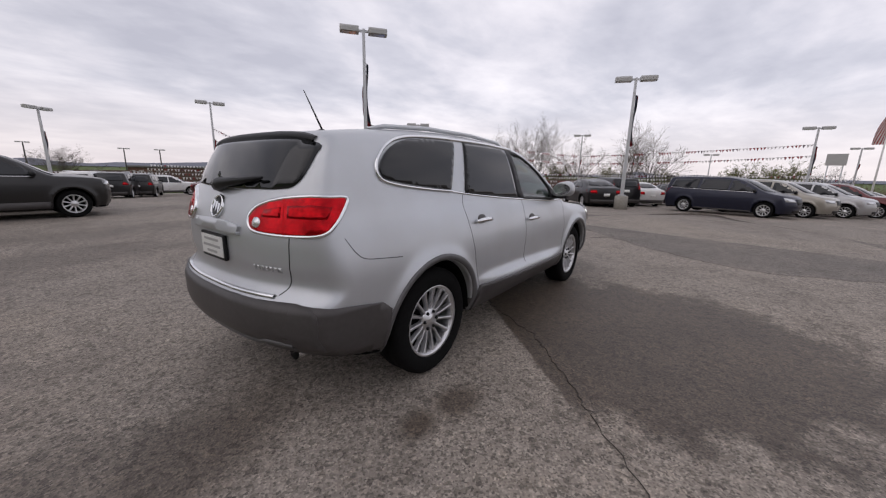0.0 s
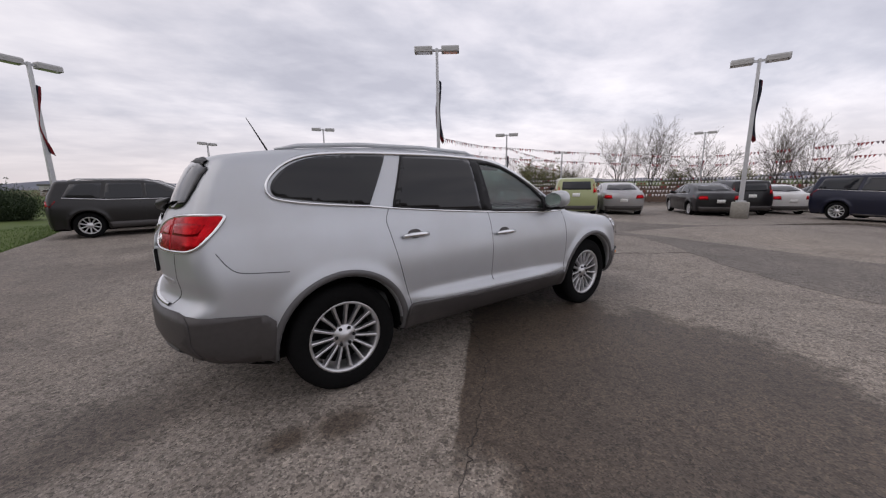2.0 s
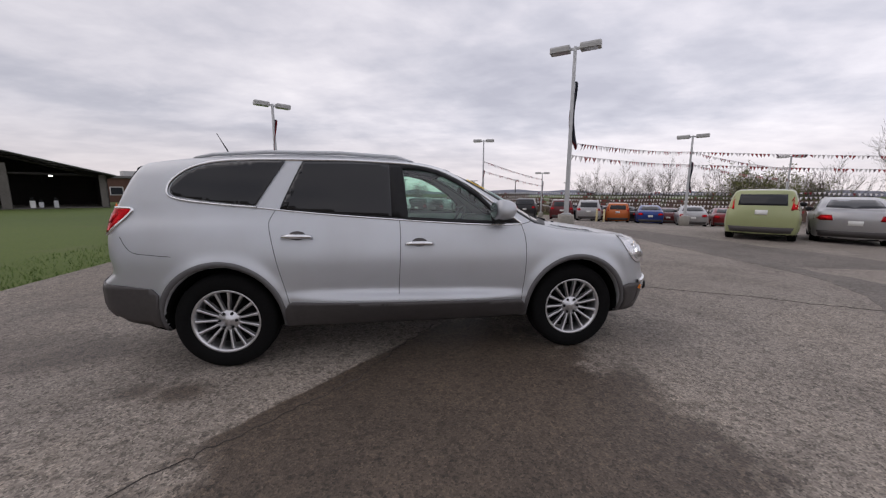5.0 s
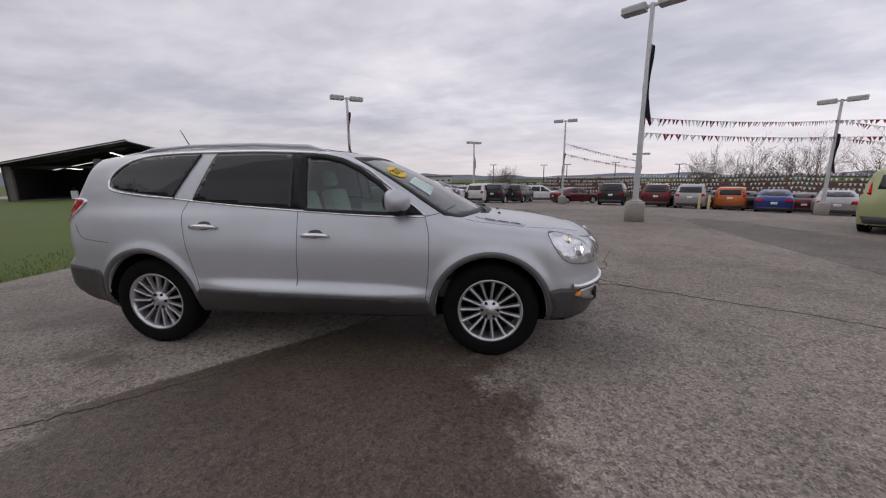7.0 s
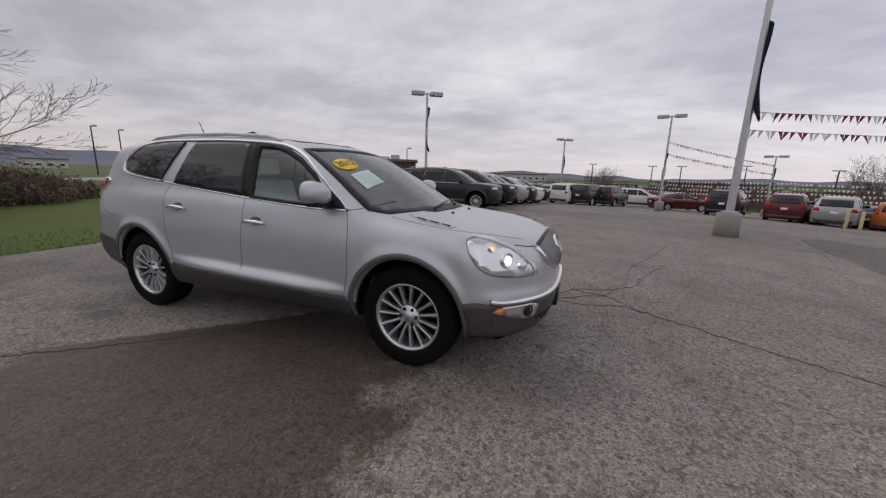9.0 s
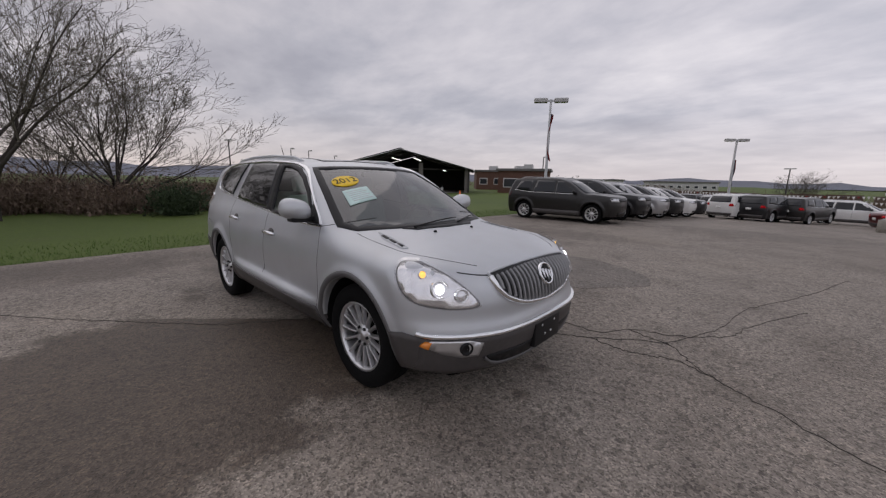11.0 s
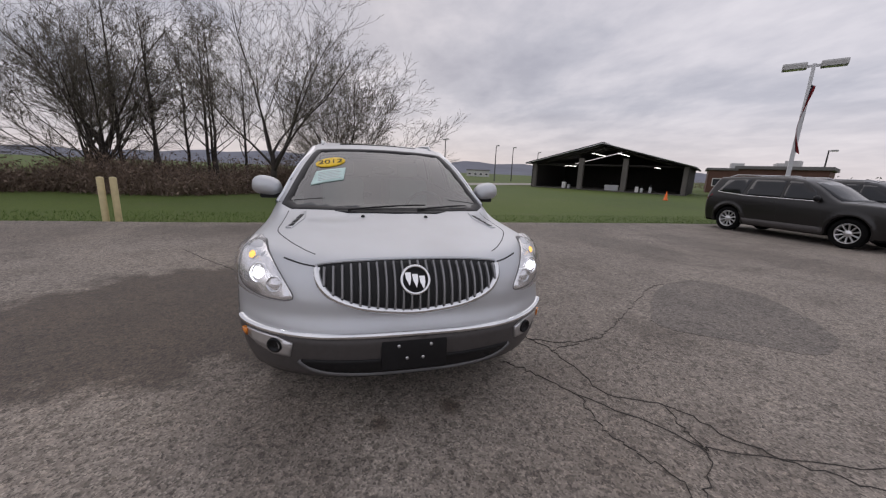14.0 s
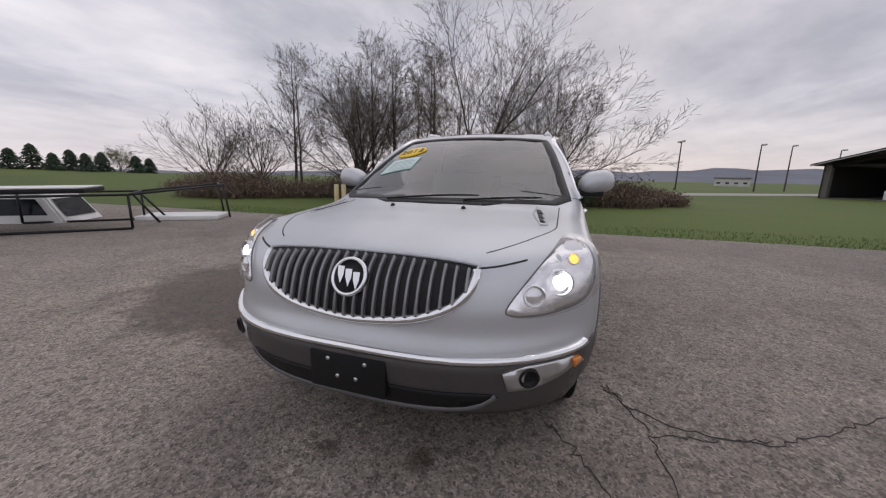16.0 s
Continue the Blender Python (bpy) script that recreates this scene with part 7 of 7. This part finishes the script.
def conifer(x, y, h, z):
    rnd = random.Random(int(x * 3 + y))
    ob = empty("conifer", "dark green conifer on the rise behind the grass", "tree", "conifers", pose(x, y, z))
    bm = bmesh.new()
    tube(bm, [(0, 0, 0), (0, 0, h * 0.9)], [0.12, 0.02], 6)
    part("trunk", bm, BARK, ob)
    vs, fs = [], []
    for i in range(420):
        t = rnd.random() ** 0.8
        r = (1 - t) ** 0.8 * h * 0.40 * rnd.uniform(0.15, 1.12) + 0.05
        a = rnd.uniform(0, 2 * math.pi)
        c = Vector((r * math.cos(a), r * math.sin(a), 0.12 * h + t * h * 0.9 - 0.12 * r))
        o = Vector((math.cos(a), math.sin(a), -0.35)) * 0.34
        w = Vector((-math.sin(a), math.cos(a), 0)) * 0.13
        k = len(vs)
        vs += [c - o * 0.4 + w, c - o * 0.4 - w, c + o, c + Vector((0, 0, 0.12))]
        fs += [(k, k + 1, k + 2), (k, k + 2, k + 3), (k + 1, k + 3, k + 2)]
    part("crown", mesh_of("crown", vs, fs, NEEDLES, False), None, ob, "dark needles")


for bear, dist, h in ((-110.5, 62, 3.2), (-112, 60, 2.8), (-113.5, 61, 3.4), (-115, 60, 2.5), (-116.3, 62, 3.0), (-117.5, 60, 2.6), (-118.8, 63, 2.9), (-121.8, 62, 2.6), (-123, 64, 2.4), (-109, 60, 2.6)):
    x, y = at_bearing(bear, dist, 3.9, 0.8)
    conifer(x, y, h, 0.6)
x, y = at_bearing(-120.3, 68, 3.9, 0.8)
plant(3, x, y, 4.6, 33, "round tree with pale spring leaves on the rise", 0.6)


def brush(name, spots, count, h0, h1, mat, label, category, seed):
    """Tangled dry stems and leaves, far too many to count, in clumps."""
    rnd = random.Random(seed)
    vs, fs = [], []
    for _ in range(count):
        x, y, rx, ry, hh = rnd.choice(spots)
        a, r = rnd.uniform(0, 2 * math.pi), math.sqrt(rnd.random())
        p = Vector((x + rx * r * math.cos(a), y + ry * r * math.sin(a), -0.06))
        p.z += land(p.x, p.y)
        H = rnd.uniform(h0, h1) * hh * (1 - 0.45 * r)
        d = Vector((rnd.gauss(0, 0.6), rnd.gauss(0, 0.6), 1)).normalized()
        q, w = p, rnd.uniform(0.006, 0.018)
        side = Vector((rnd.uniform(-1, 1), rnd.uniform(-1, 1), 0)).normalized()
        for s in range(3):
            d2 = (d + Vector((rnd.gauss(0, 0.5), rnd.gauss(0, 0.5), rnd.gauss(0, 0.3)))).normalized()
            n = q + d2 * H / 3
            k = len(vs)
            vs += [q - side * w, q + side * w, n + side * w * 0.6, n - side * w * 0.6]
            fs.append((k, k + 1, k + 2, k + 3))
            for _ in range(2):
                c = n + Vector((rnd.gauss(0, 0.12), rnd.gauss(0, 0.12), rnd.gauss(0, 0.1)))
                s_ = rnd.uniform(0.04, 0.10)
                k = len(vs)
                vs += [c + Vector((rnd.uniform(-s_, s_), rnd.uniform(-s_, s_), rnd.uniform(-s_, s_))) for _ in range(3)]
                fs.append((k, k + 1, k + 2))
            q = n
    tagged(part(name, mesh_of(name, vs, fs, mat, False)), label, category, kind="stuff")


DRY = varied("dry_brush", [(0.0, (0.075, 0.052, 0.040)), (0.45, (0.15, 0.105, 0.078)), (0.8, (0.22, 0.16, 0.12)), (1.0, (0.21, 0.18, 0.105))])
spots = [(-13.6 - 0.45 * i + 1.2 * math.sin(i), -20 + 1.5 * i, 2.4, 1.6, 1.0 + 0.25 * math.sin(i * 1.3)) for i in range(14)]
spots += [(-17.6 - 0.1 * i, -1.0 + 1.25 * i, 2.2, 1.4, 0.9) for i in range(5)] + [(-22, -14 + 3 * i, 3, 2, 1.2) for i in range(6)] + [(-19, -24 - 2 * i, 3, 2, 0.7) for i in range(3)]
brush("brush", spots, 21000, 1.1, 2.3, DRY, "dense brown leafless brush along the grass", "brush", 2)
brush("brush", [(-17.5, 2.2, 1.4, 1.2, 1.35), (-18.5, 4.0, 1.6, 1.3, 1.1), (-20, 6.0, 2, 1.2, 0.8)], 4500, 0.9, 1.5, DRY, "brown leafless brush thinning out beside the grass", "brush", 3)
GREENB = varied("dark_hedge_leaves", [(0.0, (0.012, 0.025, 0.01)), (1.0, (0.05, 0.075, 0.03))])
brush("hedge", [(-12.9, 29.5, 1.1, 1.1, 1.0), (-12.6, 30.1, 1.1, 1.1, 1.0), (-11.8, 30.5, 1.1, 1.1, 1.0), (-11.4, 32.2, 1.1, 1.1, 1.0)], 7000, 2.3, 3.0, GREENB, "dark green rounded hedge behind the lamp post", "hedge", 4)
brush("hedge", [(-14.5, 1.0, 0.5, 0.5, 1.0)], 500, 1.5, 2.0, GREENB, "small dark green shrub in the brush", "shrub", 6)
brush("undergrowth", [(*at_bearing(b_, 67 + 4 * math.sin(b_), -2.4, -3.5), 4, 4, 1.0) for b_ in range(-14, 100, 2)], 20000, 2.2, 4.0, DRY, "reddish brown undergrowth behind the pennant fence", "undergrowth", 7)
brush("undergrowth", [(*at_bearing(b_, 110 + 5 * math.sin(b_), -2.4, -3.5), 6, 6, 1.0) for b_ in range(80, 130, 3)], 4000, 2.0, 3.2, DRY, "brown undergrowth far beyond the lot", "undergrowth", 8)

# grass blades along the edge of the car park
rg = random.Random(11)
vs, fs = [], []
for _ in range(14000):
    t = rg.random() ** 2.2
    x, y = -5.80 - 2.5 * t + rg.gauss(0, 0.05), rg.uniform(-13, 22)
    h, a = rg.uniform(0.015, 0.05), rg.uniform(0, math.pi)
    w = Vector((math.cos(a), math.sin(a), 0)) * rg.uniform(0.004, 0.009)
    p, lean = Vector((x, y, land(x, y) - 0.06)), Vector((rg.gauss(0, 0.03), rg.gauss(0, 0.03), h + 0.03))
    k = len(vs)
    vs += [p - w, p + w, p + lean]
    fs.append((k, k + 1, k + 2))
BLADE = varied("grass_blades", [(0.0, (0.04, 0.082, 0.012)), (0.6, (0.068, 0.13, 0.018)), (1.0, (0.12, 0.15, 0.045))])
tagged(part("grass_blades", mesh_of("grass_blades", vs, fs, BLADE, False)), "short green grass blades along the asphalt edge", "grass", kind="stuff")

# ---------------------------------------------------------------- bollards, racks, trailer
CREAM = simple("cream_painted_steel", (0.52, 0.44, 0.24), 0.55, 0, 0.15, 8)


def bollard(x, y, h, label):
    bm = bmesh.new()
    lathe(bm, [(0.07, 0.0), (0.07, h - 0.03), (0.055, h - 0.01), (0.001, h)], 18, "z", (x, y, land(x, y) - 0.06))
    tagged(part("bollard", bm, CREAM), label, "bollard", "bollards")


bollard(-5.98, -5.95, 1.1, "cream painted steel bollard at the edge of the grass")
bollard(-6.03, -5.72, 1.1, "cream painted steel bollard at the edge of the grass")
bollard(15.22, 21.11, 1.0, "cream painted steel bollard before the parked cars")
bollard(15.72, 20.97, 1.0, "cream painted steel bollard before the parked cars")

STEEL = simple("black_steel_tube", (0.016, 0.016, 0.017), 0.5, 0.2, 0.2, 20)
rack = empty("truck_rack", "black steel tube truck rack standing on the asphalt", "truck rack")
FA, FB, FC, FD, FE, FG = (0.0, -10.1), (-1.8, -8.6), (-1.3, -11.75), (-3.1, -10.25), (-4.3, -8.65), (-5.5, -10.3)
for line in ([(*FA, 0.03), (*FB, 0.03)], [(*FC, 0.03), (*FD, 0.03)], [(*FA, 0.03), (*FA, 0.78)], [(*FB, 0.03), (*FB, 0.78)], [(*FC, 0.03), (*FC, 0.78)], [(*FD, 0.03), (*FD, 0.78)],
             [(0.5, -10.5, 0.76), (*FB, 0.80)], [(-0.8, -12.15, 0.76), (*FD, 0.80)], [(*FA, 0.78), (*FC, 0.78)], [(*FB, 0.80), (*FD, 0.80)], [(*FB, 0.80), (*FE, 0.98)], [(*FD, 0.80), (*FG, 0.98)], [(*FE, 0.98), (*FG, 0.98)],
             [(*FE, 0.98), (-4.42, -8.63, 0.03)], [(*FG, 0.98), (-5.62, -10.28, 0.03)], [(-2.2, -9.1, 0.78), (-2.6, -8.9, 0.06)], [(-2.9, -10.0, 0.78), (-3.4, -9.8, 0.06)]):
    bm = bmesh.new()
    tube(bm, line, 0.028, 8)
    part("rail", bm, STEEL, rack)
cover = empty("truck_cover", "flat black pickup bed cover with white top on the rack", "bed cover", m=pose(-0.75, -10.55, 0.815, 0, -1.0, 140))
bm = bmesh.new()
box(bm, -1.35, -0.85, 0, 1.35, 0.85, 0.10, 0.03)
part("cover_panel", shade(bm), BLACK, cover)
bm = bmesh.new()
box(bm, -1.33, -0.83, 0.102, 1.33, 0.83, 0.135, 0.01)
part("cover_top", bm, WHITE, cover)
cap = empty("pickup_cap", "white fibreglass pickup cap with dark windows on the asphalt", "pickup cap", m=pose(-1.75, -12.7, 0, 0, 0, 125))
bm = bmesh.new()
vs = [[bm.verts.new((x, y, z)) for x, y, z in r] for r in ([(-1.3, -0.8, 0.0), (1.3, -0.8, 0.0), (1.3, 0.8, 0.0), (-1.3, 0.8, 0.0)], [(-1.2, -0.68, 0.72), (0.85, -0.68, 0.72), (0.85, 0.68, 0.72), (-1.2, 0.68, 0.72)])]
for k in range(4):
    bm.faces.new((vs[0][k], vs[0][(k + 1) % 4], vs[1][(k + 1) % 4], vs[1][k]))
bm.faces.new(vs[1])
bmesh.ops.bevel(bm, geom=bm.edges[:], offset=0.05, segments=2, affect="EDGES")
part("shell", shade(bm), WHITE, cap)
for s in (-1, 1):
    for x0, x1, x2, x3 in ((-1.05, -0.15, -0.15, -1.0), (-0.05, 0.95, 0.72, -0.05)):
        bm = bmesh.new()
        v = [bm.verts.new((x, s * (0.812 - 0.12 * z / 0.72), z)) for x, z in ((x0, 0.2), (x1, 0.2), (x2, 0.6), (x3, 0.6))]
        bm.faces.new(v)
        bmesh.ops.solidify(bm, geom=bm.faces[:], thickness=0.012)
        part("window", bm, WINDOW, cap)
bm = bmesh.new()
v = [bm.verts.new((1.325 - 0.45 * z / 0.72, y, z)) for y, z in ((-0.62, 0.15), (0.62, 0.15), (0.56, 0.6), (-0.56, 0.6))]
bm.faces.new(v)
bmesh.ops.solidify(bm, geom=bm.faces[:], thickness=0.012)
part("window", bm, WINDOW, cap)
bm = bmesh.new()
box(bm, -1.0, -0.6, 0, 1.0, 0.6, 0.13, 0.04, pose(-3.85, -9.7, 0.0, 0, 0, 125))
tagged(part("white_panel", shade(bm), WHITE), "flat white fibreglass panel lying on the asphalt", "panel")
trailer = empty("box_trailer", "plain white box trailer at the edge of the grass", "trailer", m=pose(-5.6, -34.7, 0, 0, 0, -16))
bm = bmesh.new()
box(bm, -3, -1.2, 0.6, 3, 1.2, 2.75, 0.04)
part("trailer_box", shade(bm), WHITE, trailer)
for x in (-0.6, 0.3):
    for s in (-1, 1):
        bm = bmesh.new()
        lathe(bm, [(0.001, -0.1), (0.2, -0.1), (0.36, -0.1), (0.36, 0.1), (0.2, 0.1), (0.001, 0.1)], 20, "y", (x, s * 1.05, 0.36))
        part("trailer_wheel", bm, RUBBER, trailer)
bm = bmesh.new()
box(bm, -3, -1.0, 0.45, 3.9, 1.0, 0.6, 0.02)
part("trailer_frame", bm, STEEL, trailer)

# flag and sign at the far side of the lot
US_RED, US_BLUE = simple("flag_red", (0.42, 0.03, 0.04), 0.8), simple("flag_blue", (0.03, 0.04, 0.14), 0.8)
x, y = 37.3, -11.6
fp = empty("flagpole", "tall white flagpole with a limp red, white and blue flag", "flagpole", m=pose(x, y, land(x, y)))
bm = bmesh.new()
tube(bm, [(0, 0, 0), (0, 0, 7.7)], [0.07, 0.04], 10)
part("pole", bm, WHITE, fp)
bm = bmesh.new()
rows = []
for i in range(14):
    t = i / 13
    rows.append([bm.verts.new((0.06 + 0.55 * u * (0.35 + 0.65 * t) , 0.55 * u * (0.4 + 0.6 * t) + 0.08 * math.sin(6 * u + 4 * t), 7.5 - 2.6 * t - 0.6 * u * (1 - t))) for u in np.linspace(0, 1, 14)])
for j, (r0, r1) in enumerate(zip(rows, rows[1:])):
    for k in range(13):
        f = bm.faces.new((r0[k], r0[k + 1], r1[k + 1], r1[k]))
        f.material_index = 2 if j < 5 and k < 6 else k % 2
bmesh.ops.solidify(bm, geom=bm.faces[:], thickness=0.01)
part("flag", bm, [US_RED, WHITE, US_BLUE], fp, "striped red and white flag with a blue corner")
x, y = 57.4, -12.8
sg = empty("sign_board", "pale two-post sign board beyond the parked cars", "sign", m=pose(x, y, 0, 0, 0, 78))
bm = bmesh.new()
box(bm, -0.85, -0.08, 3.2, 0.85, 0.08, 4.5, 0.02)
part("board", bm, HEAD, sg)
for z in (4.15, 3.85, 3.5):
    bm = bmesh.new()
    box(bm, -0.6, -0.1, z - 0.06, 0.6, -0.085, z + 0.06)
    part("print", bm, WHITE, sg)
for s in (-0.6, 0.6):
    bm = bmesh.new()
    tube(bm, [(s, 0, 0), (s, 0, 3.2)], 0.06, 8)
    part("post", bm, GALV, sg)
